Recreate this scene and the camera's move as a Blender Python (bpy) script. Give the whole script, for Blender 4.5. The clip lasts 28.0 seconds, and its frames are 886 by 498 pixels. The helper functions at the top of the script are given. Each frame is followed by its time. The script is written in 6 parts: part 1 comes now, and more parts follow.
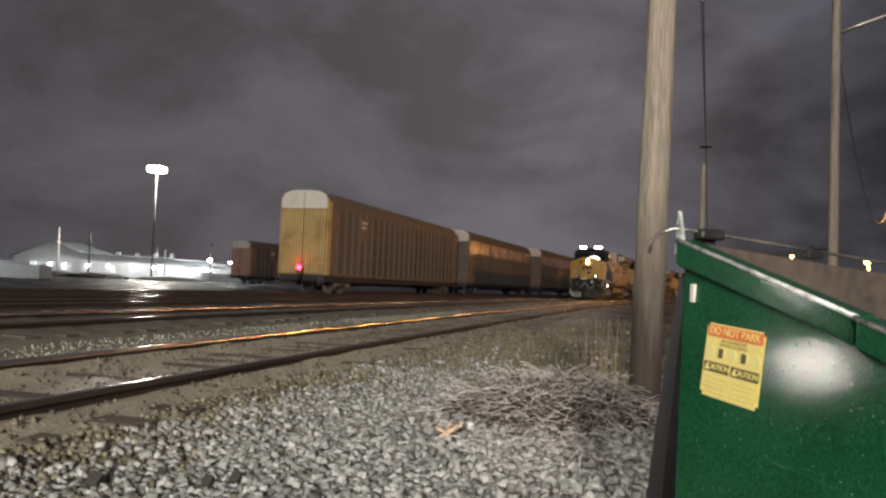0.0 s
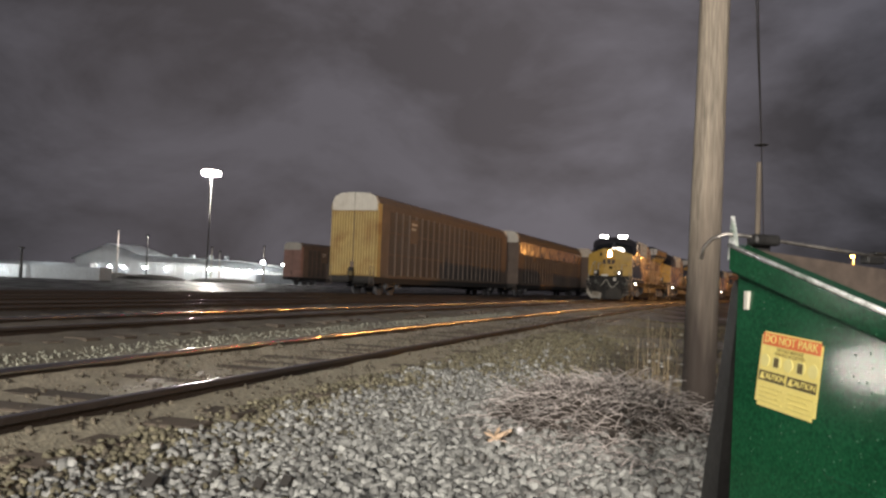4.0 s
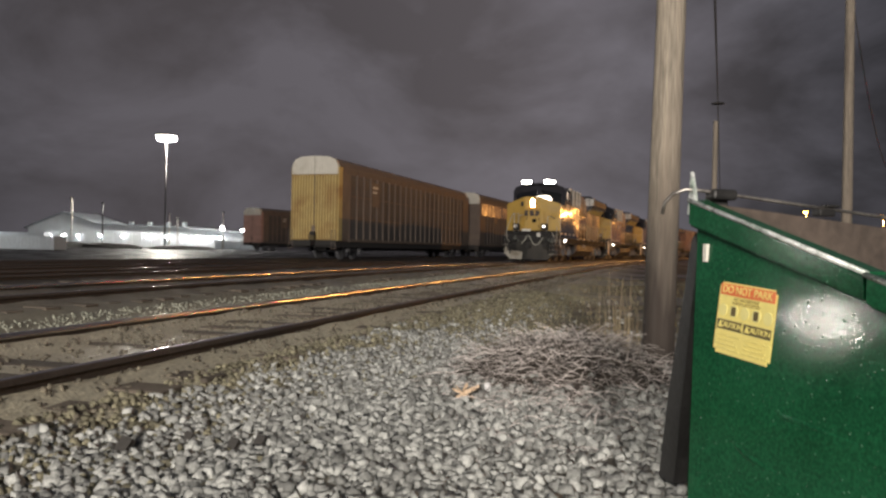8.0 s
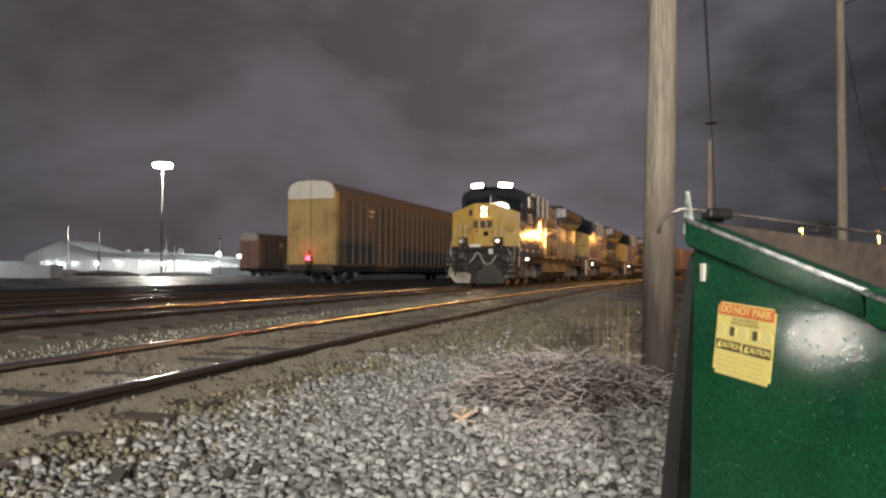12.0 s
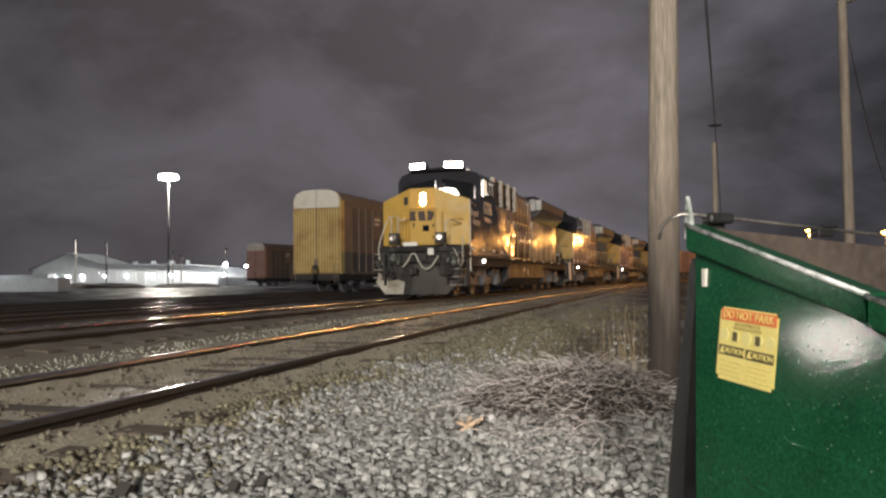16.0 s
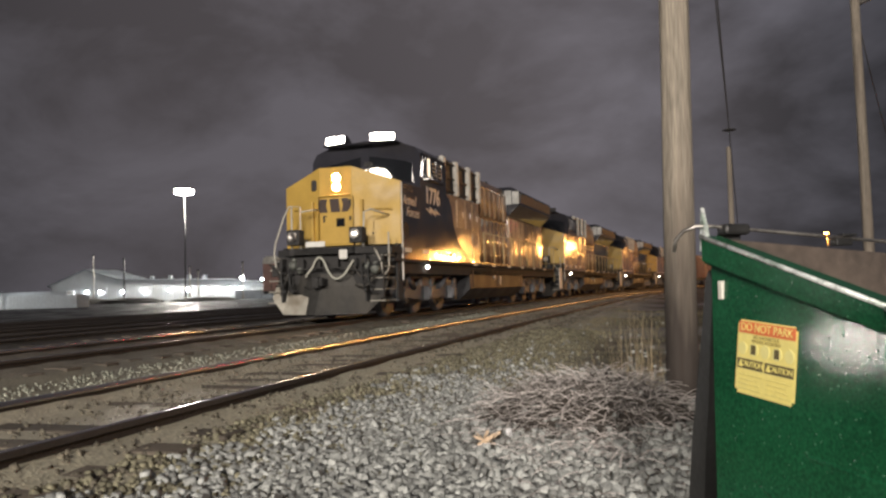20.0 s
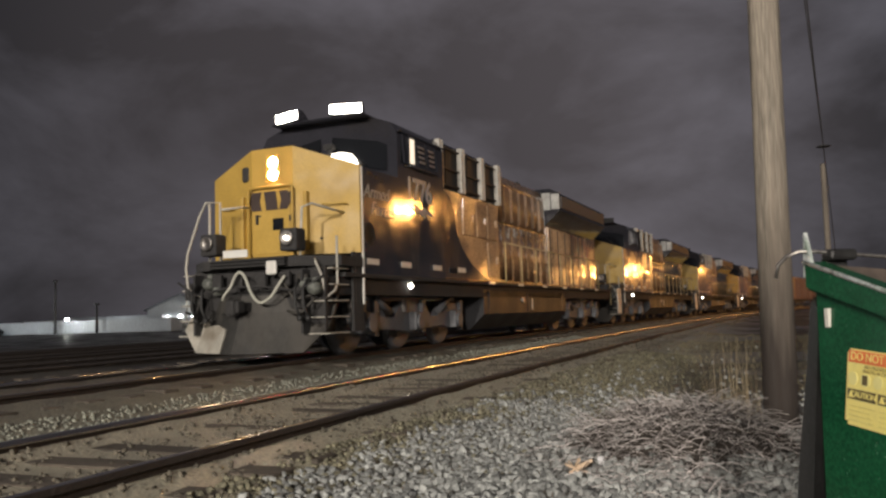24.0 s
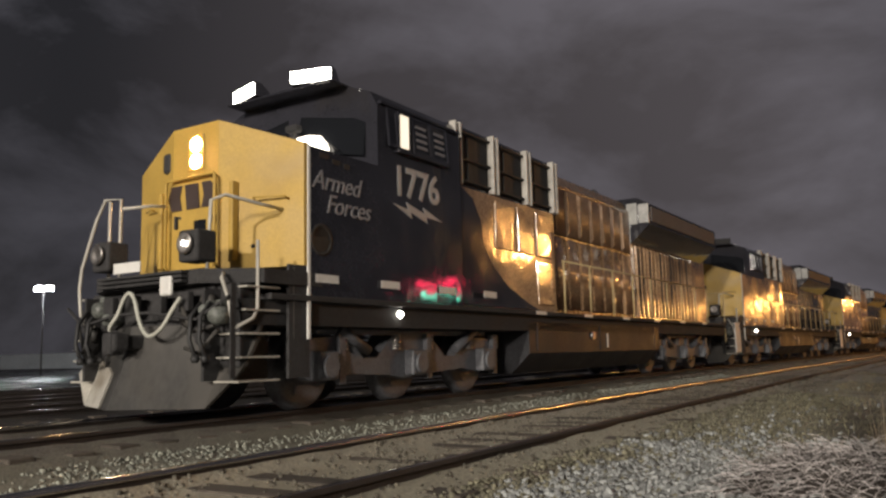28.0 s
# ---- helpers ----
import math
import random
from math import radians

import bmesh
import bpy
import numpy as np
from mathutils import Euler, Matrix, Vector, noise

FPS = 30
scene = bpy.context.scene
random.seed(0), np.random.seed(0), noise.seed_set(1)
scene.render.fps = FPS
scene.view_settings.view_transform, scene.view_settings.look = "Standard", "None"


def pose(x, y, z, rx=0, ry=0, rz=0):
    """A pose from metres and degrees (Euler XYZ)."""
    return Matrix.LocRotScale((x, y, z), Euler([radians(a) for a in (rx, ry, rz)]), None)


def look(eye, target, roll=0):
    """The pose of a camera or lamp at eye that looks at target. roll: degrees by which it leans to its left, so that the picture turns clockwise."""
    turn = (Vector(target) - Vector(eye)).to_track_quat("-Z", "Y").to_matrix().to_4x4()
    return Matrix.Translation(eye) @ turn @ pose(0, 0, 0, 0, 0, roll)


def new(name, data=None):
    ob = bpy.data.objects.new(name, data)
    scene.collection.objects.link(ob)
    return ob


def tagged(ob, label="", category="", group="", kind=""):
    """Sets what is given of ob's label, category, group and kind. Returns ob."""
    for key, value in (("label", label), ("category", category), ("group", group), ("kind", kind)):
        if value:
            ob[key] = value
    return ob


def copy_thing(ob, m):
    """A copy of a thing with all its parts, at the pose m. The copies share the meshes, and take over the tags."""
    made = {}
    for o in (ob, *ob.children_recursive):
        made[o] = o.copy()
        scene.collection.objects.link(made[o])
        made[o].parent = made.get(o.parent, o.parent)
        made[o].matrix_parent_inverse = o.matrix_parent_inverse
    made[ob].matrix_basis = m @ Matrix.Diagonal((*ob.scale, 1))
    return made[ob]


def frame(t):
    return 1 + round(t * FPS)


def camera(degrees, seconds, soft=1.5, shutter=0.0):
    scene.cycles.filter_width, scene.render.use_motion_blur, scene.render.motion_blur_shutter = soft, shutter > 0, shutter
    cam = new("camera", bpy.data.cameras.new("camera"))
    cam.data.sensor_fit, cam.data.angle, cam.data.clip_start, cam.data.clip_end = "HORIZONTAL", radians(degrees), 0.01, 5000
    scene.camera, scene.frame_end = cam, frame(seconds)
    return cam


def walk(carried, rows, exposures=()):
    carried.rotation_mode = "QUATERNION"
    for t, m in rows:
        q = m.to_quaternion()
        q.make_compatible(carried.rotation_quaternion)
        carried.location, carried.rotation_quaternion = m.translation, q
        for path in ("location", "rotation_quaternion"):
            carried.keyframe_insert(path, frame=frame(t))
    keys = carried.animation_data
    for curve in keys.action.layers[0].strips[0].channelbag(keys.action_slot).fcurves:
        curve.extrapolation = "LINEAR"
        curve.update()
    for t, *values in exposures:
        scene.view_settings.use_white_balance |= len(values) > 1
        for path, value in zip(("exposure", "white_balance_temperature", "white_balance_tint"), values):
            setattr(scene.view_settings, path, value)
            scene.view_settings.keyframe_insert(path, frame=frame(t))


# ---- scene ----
cam = camera(57.66, 28.0, soft=2.5, shutter=0.0)

# seconds, x, y, z, turn about x, y and z
PATH = [
    (0.0, 0.002, 0.022, 0.679, 92.63, -2.28, 14.01),
    (0.5, -0.003, 0.017, 0.676, 93.09, -2.17, 14.01),
    (1.0, -0.009, 0.012, 0.689, 96.60, -1.91, 18.21),
    (1.5, 0.001, -0.000, 0.695, 96.33, -1.08, 18.72),
    (2.0, -0.007, -0.000, 0.695, 95.85, -1.44, 19.24),
    (2.5, 0.001, 0.003, 0.690, 92.95, -2.09, 19.91),
    (3.0, 0.008, 0.010, 0.703, 92.44, -1.62, 19.13),
    (3.5, 0.021, 0.017, 0.706, 92.85, -2.14, 18.62),
    (4.0, 0.007, 0.029, 0.697, 92.56, -2.20, 17.56),
    (4.5, 0.019, 0.026, 0.696, 92.25, -1.87, 16.83),
    (6.5, -0.012, -0.002, 0.696, 89.61, 0.52, 15.28),
    (7.0, -0.012, -0.017, 0.691, 89.95, 0.41, 15.56),
    (7.5, -0.006, -0.026, 0.686, 90.21, -0.15, 15.64),
    (8.0, -0.001, -0.024, 0.684, 89.98, -1.13, 14.85),
    (8.5, -0.007, -0.020, 0.692, 91.01, -2.17, 15.00),
    (9.0, -0.001, -0.016, 0.687, 91.19, -1.75, 14.95),
    (9.5, 0.013, -0.005, 0.685, 91.52, -1.43, 14.81),
    (10.0, 0.009, 0.001, 0.686, 91.66, -1.29, 14.83),
    (10.5, 0.015, 0.005, 0.682, 91.64, -0.41, 14.69),
    (11.0, 0.012, 0.005, 0.692, 91.62, -0.01, 14.63),
    (11.5, 0.009, 0.001, 0.684, 91.54, -0.19, 14.54),
    (12.0, -0.000, -0.004, 0.686, 91.60, -0.28, 14.65),
    (12.5, 0.001, -0.013, 0.687, 91.52, -0.61, 14.57),
    (14.5, 0.011, -0.006, 0.692, 92.08, -0.08, 14.88),
    (15.0, 0.014, -0.001, 0.696, 92.25, 0.23, 14.95),
    (15.5, 0.016, 0.004, 0.694, 92.22, 0.34, 15.03),
    (16.0, 0.016, 0.007, 0.694, 92.08, 0.67, 15.12),
    (16.5, 0.020, 0.004, 0.694, 92.14, 0.66, 15.22),
    (17.0, 0.035, 0.012, 0.699, 93.03, 1.03, 11.43),
    (17.5, 0.039, 0.021, 0.694, 92.75, 1.20, 11.32),
    (18.0, 0.033, 0.030, 0.700, 92.66, 1.24, 11.66),
    (18.5, 0.025, 0.033, 0.703, 92.53, 1.25, 11.82),
    (19.0, 0.019, 0.029, 0.707, 93.01, 1.25, 12.98),
    (19.5, 0.008, 0.022, 0.710, 93.01, 1.31, 14.95),
    (20.0, 0.020, 0.020, 0.715, 92.78, 1.67, 16.24),
    (20.5, 0.013, 0.026, 0.706, 92.83, 1.33, 16.78),
    (22.5, -0.004, 0.011, 0.732, 93.34, 1.58, 19.23),
    (23.0, -0.004, 0.003, 0.734, 93.83, 1.80, 20.42),
    (23.5, -0.009, -0.004, 0.732, 94.34, 1.79, 21.27),
    (24.0, -0.007, -0.010, 0.731, 94.58, 1.81, 22.05),
    (24.5, -0.010, -0.015, 0.733, 94.93, 1.78, 23.02),
    (25.0, -0.011, -0.021, 0.735, 95.36, 1.97, 23.86),
    (25.5, -0.023, -0.025, 0.735, 95.83, 1.97, 25.03),
    (26.0, -0.045, -0.034, 0.738, 96.19, 2.09, 26.16),
    (26.5, -0.062, -0.030, 0.736, 96.22, 1.91, 28.97),
    (27.0, -0.060, -0.026, 0.737, 96.71, 1.68, 30.11),
    (27.5, -0.057, -0.023, 0.737, 97.14, 1.48, 30.89),
    (28.0, -0.051, -0.022, 0.733, 97.35, 1.34, 31.54),
]
# seconds and the train's way along its track
TRAIN = [
    (0.0, 70.41), (0.5, 68.66), (1.0, 66.91), (1.5, 65.17), (2.0, 63.42), (2.5, 61.67),
    (3.0, 59.93), (3.5, 58.18), (4.0, 56.45), (4.5, 54.77), (6.5, 48.27), (7.0, 46.79),
    (7.5, 45.38), (8.0, 44.05), (8.5, 42.75), (9.0, 41.49), (9.5, 40.27), (10.0, 39.07),
    (10.5, 37.85), (11.0, 36.61), (11.5, 35.35), (12.0, 34.12), (12.5, 32.93), (14.5, 28.29),
    (15.0, 27.18), (15.5, 26.13), (16.0, 25.16), (16.5, 24.27), (17.0, 23.39), (17.5, 22.34),
    (18.0, 21.26), (18.5, 20.23), (19.0, 19.26), (19.5, 18.35), (20.0, 17.52), (20.5, 16.68),
    (22.5, 13.63), (23.0, 12.94), (23.5, 12.24), (24.0, 11.55), (24.5, 10.87), (25.0, 10.20),
    (25.5, 9.58), (26.0, 9.04), (26.5, 8.44), (27.0, 7.87), (27.5, 7.32), (28.0, 6.80),
]
EXPOSURE = [(0.0, 0.07), (20.0, 0.07), (22.5, -0.28), (28.0, -0.30)]
walk(cam, [(r[0], pose(*r[1:])) for r in PATH], EXPOSURE)

# ---- plan ----
BEND = 0.00123        # the tracks bend slightly to the east as they go north
GAUGE = 1.505         # between rail centres
GROUND = -0.20        # ballast beside the first track; rail tops of that track are at 0
FIRST = -3.116 - GAUGE / 2
SECOND = -7.816
TRACKS = [(FIRST, 0.0), (SECOND, 0.068), (-12.05, 0.05), (-16.2, 0.03), (-20.35, 0.02)]


def bent(x, y):
    return x + BEND / 2 * y * y


def on_track(x, z, s, front=3.05, rear=16.5):
    """A vehicle stands on its two trucks, so its axis is a chord of the bend."""
    a, b = Vector((bent(x, s + front), s + front, z)), Vector((bent(x, s + rear), s + rear, z))
    way = (b - a).normalized()
    return Matrix.Translation(a - way * front) @ pose(0, 0, 0, 0, 0, -math.degrees(math.atan2(way.x, way.y)))


# ---- light: night, low cloud lit by the town ----
world = bpy.data.worlds.new("night_sky")
scene.world = world
world.use_nodes = True
wn, wl = world.node_tree.nodes, world.node_tree.links
wn.clear()
w_out = wn.new("ShaderNodeOutputWorld")
w_bg = wn.new("ShaderNodeBackground")
w_tc = wn.new("ShaderNodeTexCoord")
w_map = wn.new("ShaderNodeMapping")
w_map.inputs["Rotation"].default_value = (0.2, -0.5, 0.9)
w_map.inputs["Scale"].default_value = (1.35, 1.7, 2.7)
w_noise = wn.new("ShaderNodeTexNoise")
w_noise.inputs["Scale"].default_value = 2.3
w_noise.inputs["Detail"].default_value = 7.0
w_noise.inputs["Roughness"].default_value = 0.55
w_noise.inputs["Distortion"].default_value = 0.35
w_ramp = wn.new("ShaderNodeValToRGB")
w_ramp.color_ramp.elements[0].position, w_ramp.color_ramp.elements[0].color = 0.40, (0.024, 0.024, 0.028, 1)
w_ramp.color_ramp.elements[1].position, w_ramp.color_ramp.elements[1].color = 0.62, (0.098, 0.095, 0.112, 1)
w_sep = wn.new("ShaderNodeSeparateXYZ")
w_glow = wn.new("ShaderNodeMapRange")
w_glow.inputs["From Min"].default_value, w_glow.inputs["From Max"].default_value = 0.0, 0.45
w_glow.inputs["To Min"].default_value, w_glow.inputs["To Max"].default_value = 1.0, 0.0
w_mix = wn.new("ShaderNodeMix")
w_mix.data_type = "RGBA"
w_mix.inputs["B"].default_value = (0.068, 0.060, 0.062, 1)
w_half = wn.new("ShaderNodeMath")
w_half.operation, w_half.inputs[1].default_value = "MULTIPLY", 0.22
wl.new(w_tc.outputs["Generated"], w_map.inputs["Vector"])
wl.new(w_map.outputs["Vector"], w_noise.inputs["Vector"])
wl.new(w_noise.outputs["Fac"], w_ramp.inputs["Fac"])
wl.new(w_tc.outputs["Generated"], w_sep.inputs["Vector"])
wl.new(w_sep.outputs["Z"], w_glow.inputs["Value"])
wl.new(w_glow.outputs["Result"], w_half.inputs[0])
wl.new(w_half.outputs["Value"], w_mix.inputs["Factor"])
wl.new(w_ramp.outputs["Color"], w_mix.inputs["A"])
w_dot = wn.new("ShaderNodeVectorMath")
w_dot.operation = "DOT_PRODUCT"
w_dot.inputs[1].default_value = (-0.36, 0.90, 0.24)
w_town = wn.new("ShaderNodeMapRange")
w_town.interpolation_type = "SMOOTHSTEP"
w_town.inputs["From Min"].default_value, w_town.inputs["From Max"].default_value = 0.82, 1.0
w_town.inputs["To Max"].default_value = 1.0
w_warm = wn.new("ShaderNodeMix")
w_warm.data_type, w_warm.blend_type = "RGBA", "ADD"
w_warm.inputs["B"].default_value = (0.066, 0.056, 0.058, 1)
wl.new(w_tc.outputs["Generated"], w_dot.inputs[0])
wl.new(w_dot.outputs["Value"], w_town.inputs["Value"])
wl.new(w_town.outputs["Result"], w_warm.inputs["Factor"])
wl.new(w_mix.outputs["Result"], w_warm.inputs["A"])
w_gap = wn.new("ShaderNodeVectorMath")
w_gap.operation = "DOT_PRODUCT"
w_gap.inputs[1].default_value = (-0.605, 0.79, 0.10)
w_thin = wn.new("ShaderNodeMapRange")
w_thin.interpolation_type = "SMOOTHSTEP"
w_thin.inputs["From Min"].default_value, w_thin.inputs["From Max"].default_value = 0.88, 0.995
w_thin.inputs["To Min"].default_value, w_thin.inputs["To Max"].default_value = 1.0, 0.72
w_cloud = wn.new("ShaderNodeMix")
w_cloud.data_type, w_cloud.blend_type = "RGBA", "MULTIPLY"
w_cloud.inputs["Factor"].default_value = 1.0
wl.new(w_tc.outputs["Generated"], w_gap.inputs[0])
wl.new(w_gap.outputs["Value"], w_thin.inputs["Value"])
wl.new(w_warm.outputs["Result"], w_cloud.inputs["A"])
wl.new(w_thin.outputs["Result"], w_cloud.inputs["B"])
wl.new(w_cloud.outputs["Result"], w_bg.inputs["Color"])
wl.new(w_bg.outputs["Background"], w_out.inputs["Surface"])
w_bg.inputs["Strength"].default_value = 1.0


def lamp(name, kind, where, target, watts, colour, size=0.4, cone=150):
    data = bpy.data.lights.new(name, kind)
    data.energy, data.color = watts, colour
    if kind == "SPOT":
        data.spot_size, data.spot_blend, data.shadow_soft_size = radians(cone), 0.6, size
    elif kind == "POINT":
        data.shadow_soft_size = size
    ob = new(name, data)
    ob.matrix_world = look(where, target)
    return ob


YARD_MAST = (-55.0, 17.0, 2.4)
HIGH_MAST = (-122.0, 181.3, 28.0)
SOUTH_MAST = (-1.5, -50.0, 17.0)
EAST_MAST = (11.0, -42.0, 12.0)
LOW_MAST = (-76.5, 48.0, 8.2)
SODIUM = (22.4, 69.0, 10.8)
FAR_SODIUM = (29.3, 120.0, 5.6)
LAST_SODIUM = (28.0, 170.0, 8.6)
lamp("yard_mast_light", "SPOT", YARD_MAST, (0, 6, 0), 3900, (1.0, 0.95, 0.86), 0.4, 150)
lamp("south_mast_light", "SPOT", SOUTH_MAST, (-5, 25, 0), 112000, (1.0, 0.91, 0.80), 0.9, 150)
lamp("east_mast_light", "SPOT", EAST_MAST, (-5, 25, 0), 82000, (1.0, 0.90, 0.80), 2.2, 150)
lamp("high_mast_light", "POINT", HIGH_MAST, (0, 0, 0), 260000, (1.0, 0.95, 0.88), 0.8)
lamp("low_mast_light", "POINT", LOW_MAST, (0, 0, 0), 2200, (0.92, 0.97, 1.0), 0.3)
lamp("low_mast_light", "POINT", (-102.8, 75.0, 4.3), (0, 0, 0), 3500, (0.92, 0.97, 1.0), 0.3)
lamp("bollard_light", "POINT", (-93.5, 87.0, 1.7), (0, 0, 0), 220, (1.0, 0.96, 0.86), 0.3)
lamp("dock_light", "POINT", (-110.0, 184.0, 4.6), (0, 0, 0), 700, (0.95, 0.98, 1.0), 0.5)
lamp("wall_light", "POINT", (-165.0, 166.0, 4.4), (0, 0, 0), 1000, (0.95, 0.98, 1.0), 0.5)
lamp("sodium_street_light", "POINT", SODIUM, (0, 0, 0), 13000, (1.0, 0.44, 0.10), 0.3)
lamp("far_street_light", "POINT", FAR_SODIUM, (0, 0, 0), 11000, (1.0, 0.44, 0.10), 0.3)

lamp("last_street_light", "POINT", LAST_SODIUM, (0, 0, 0), 9000, (1.0, 0.44, 0.10), 0.35)


# ---- materials ----
MATS = {}


def mat(name, colour, rough=0.6, metal=0.0, vary=0.25, grain=6.0, fine=60.0, bump=0.15, dirt=None, dirt_at=0.6, stretch=(1, 1, 1), coat=0.0, warp=0.0, by_piece=0.0, island=False, rough_drift=0.12, coat_rough=0.07, octaves=3):
    """A surface with colour that drifts at two scales, patches of dirt and fine relief."""
    if name in MATS:
        return MATS[name]
    m = bpy.data.materials.new(name)
    m.use_nodes = True
    n, l = m.node_tree.nodes, m.node_tree.links
    b = n["Principled BSDF"]
    b.inputs["Metallic"].default_value = metal
    b.inputs["Coat Weight"].default_value = coat
    b.inputs["Coat Roughness"].default_value = coat_rough
    tc, mp = n.new("ShaderNodeTexCoord"), n.new("ShaderNodeMapping")
    mp.inputs["Scale"].default_value = stretch
    l.new(tc.outputs["Object"], mp.inputs["Vector"])
    big, small = n.new("ShaderNodeTexNoise"), n.new("ShaderNodeTexNoise")
    for tex, scale, det in ((big, grain, 5), (small, fine, octaves)):
        tex.inputs["Scale"].default_value, tex.inputs["Detail"].default_value = scale, det
        l.new(mp.outputs["Vector"], tex.inputs["Vector"])
    mix1 = n.new("ShaderNodeMix")
    mix1.data_type = "RGBA"
    mix1.inputs["A"].default_value = (*[c * (1 - vary) for c in colour], 1)
    mix1.inputs["B"].default_value = (*[min(c * (1 + vary), 1) for c in colour], 1)
    add = n.new("ShaderNodeMath")
    add.operation = "ADD"
    l.new(big.outputs["Fac"], add.inputs[0])
    l.new(small.outputs["Fac"], add.inputs[1])
    rng = n.new("ShaderNodeMapRange")
    rng.inputs["From Min"].default_value, rng.inputs["From Max"].default_value = 0.7, 1.3
    l.new(add.outputs["Value"], rng.inputs["Value"])
    l.new(rng.outputs["Result"], mix1.inputs["Factor"])
    last = mix1.outputs["Result"]
    if by_piece:
        if island:
            oi = n.new("ShaderNodeNewGeometry")
            rnd = oi.outputs["Random Per Island"]
        else:
            oi = n.new("ShaderNodeObjectInfo")
            rnd = oi.outputs["Random"]
        pr = n.new("ShaderNodeMapRange")
        pr.inputs["To Min"].default_value, pr.inputs["To Max"].default_value = 1 - by_piece, 1 + by_piece
        l.new(rnd, pr.inputs["Value"])
        hsv = n.new("ShaderNodeHueSaturation")
        l.new(pr.outputs["Result"], hsv.inputs["Value"])
        l.new(last, hsv.inputs["Color"])
        last = hsv.outputs["Color"]
    if dirt:
        mask = n.new("ShaderNodeTexNoise")
        mask.inputs["Scale"].default_value, mask.inputs["Detail"].default_value = grain * 0.45, 8
        l.new(mp.outputs["Vector"], mask.inputs["Vector"])
        mr = n.new("ShaderNodeMapRange")
        mr.inputs["From Min"].default_value, mr.inputs["From Max"].default_value = dirt_at - 0.12, dirt_at + 0.1
        l.new(mask.outputs["Fac"], mr.inputs["Value"])
        mix2 = n.new("ShaderNodeMix")
        mix2.data_type = "RGBA"
        mix2.inputs["B"].default_value = (*dirt, 1)
        l.new(mr.outputs["Result"], mix2.inputs["Factor"])
        l.new(last, mix2.inputs["A"])
        last = mix2.outputs["Result"]
    l.new(last, b.inputs["Base Color"])
    rr = n.new("ShaderNodeMapRange")
    rr.inputs["From Min"].default_value, rr.inputs["From Max"].default_value = 0.3, 0.7
    rr.inputs["To Min"].default_value, rr.inputs["To Max"].default_value = max(rough - rough_drift, 0.03), min(rough + rough_drift, 1)
    l.new(big.outputs["Fac"], rr.inputs["Value"])
    l.new(rr.outputs["Result"], b.inputs["Roughness"])
    if bump:
        bp = n.new("ShaderNodeBump")
        bp.inputs["Strength"].default_value, bp.inputs["Distance"].default_value = bump, 0.02
        l.new(small.outputs["Fac"], bp.inputs["Height"])
        l.new(bp.outputs["Normal"], b.inputs["Normal"])
    if warp:
        wv = n.new("ShaderNodeTexNoise")
        wv.inputs["Scale"].default_value, wv.inputs["Detail"].default_value = 1.7, 2
        l.new(tc.outputs["Object"], wv.inputs["Vector"])
        wb = n.new("ShaderNodeBump")
        wb.inputs["Strength"].default_value, wb.inputs["Distance"].default_value = 1.0, warp
        l.new(wv.outputs["Fac"], wb.inputs["Height"])
        if bump:
            l.new(wb.outputs["Normal"], bp.inputs["Normal"])
        else:
            l.new(wb.outputs["Normal"], b.inputs["Normal"])
        l.new(wb.outputs["Normal"], b.inputs["Coat Normal"])
    MATS[name] = m
    return m


def glow(name, colour, strength):
    if name in MATS:
        return MATS[name]
    m = bpy.data.materials.new(name)
    m.use_nodes = True
    b = m.node_tree.nodes["Principled BSDF"]
    b.inputs["Base Color"].default_value = (*colour, 1)
    b.inputs["Emission Color"].default_value = (*colour, 1)
    b.inputs["Emission Strength"].default_value = strength
    MATS[name] = m
    return m


# ---- mesh helpers ----
def bx(bm, x0, x1, y0, y1, z0, z1, bevel=0.0, turn=None):
    vs = [bm.verts.new((x, y, z)) for z in (z0, z1) for y in (y0, y1) for x in (x0, x1)]
    fs = [bm.faces.new([vs[i] for i in q]) for q in ((0, 2, 3, 1), (4, 5, 7, 6), (0, 1, 5, 4), (2, 6, 7, 3), (0, 4, 6, 2), (1, 3, 7, 5))]
    if turn is not None:
        bmesh.ops.transform(bm, matrix=turn, verts=vs)
    if bevel:
        es = list({e for f in fs for e in f.edges})
        bmesh.ops.bevel(bm, geom=es, offset=bevel, segments=2, affect="EDGES", profile=0.5)


def prism(bm, outline, axis, a, b):
    """A solid with the outline drawn in the two other axes (in x, y, z order), from a to b along axis."""
    def at(p, v):
        q = list(p)
        q.insert("xyz".index(axis), v)
        return q
    lo = [bm.verts.new(at(p, a)) for p in outline]
    hi = [bm.verts.new(at(p, b)) for p in outline]
    bm.faces.new(lo), bm.faces.new(hi)
    for i in range(len(lo)):
        bm.faces.new((lo[i], lo[i - 1], hi[i - 1], hi[i]))
    bmesh.ops.recalc_face_normals(bm, faces=bm.faces)


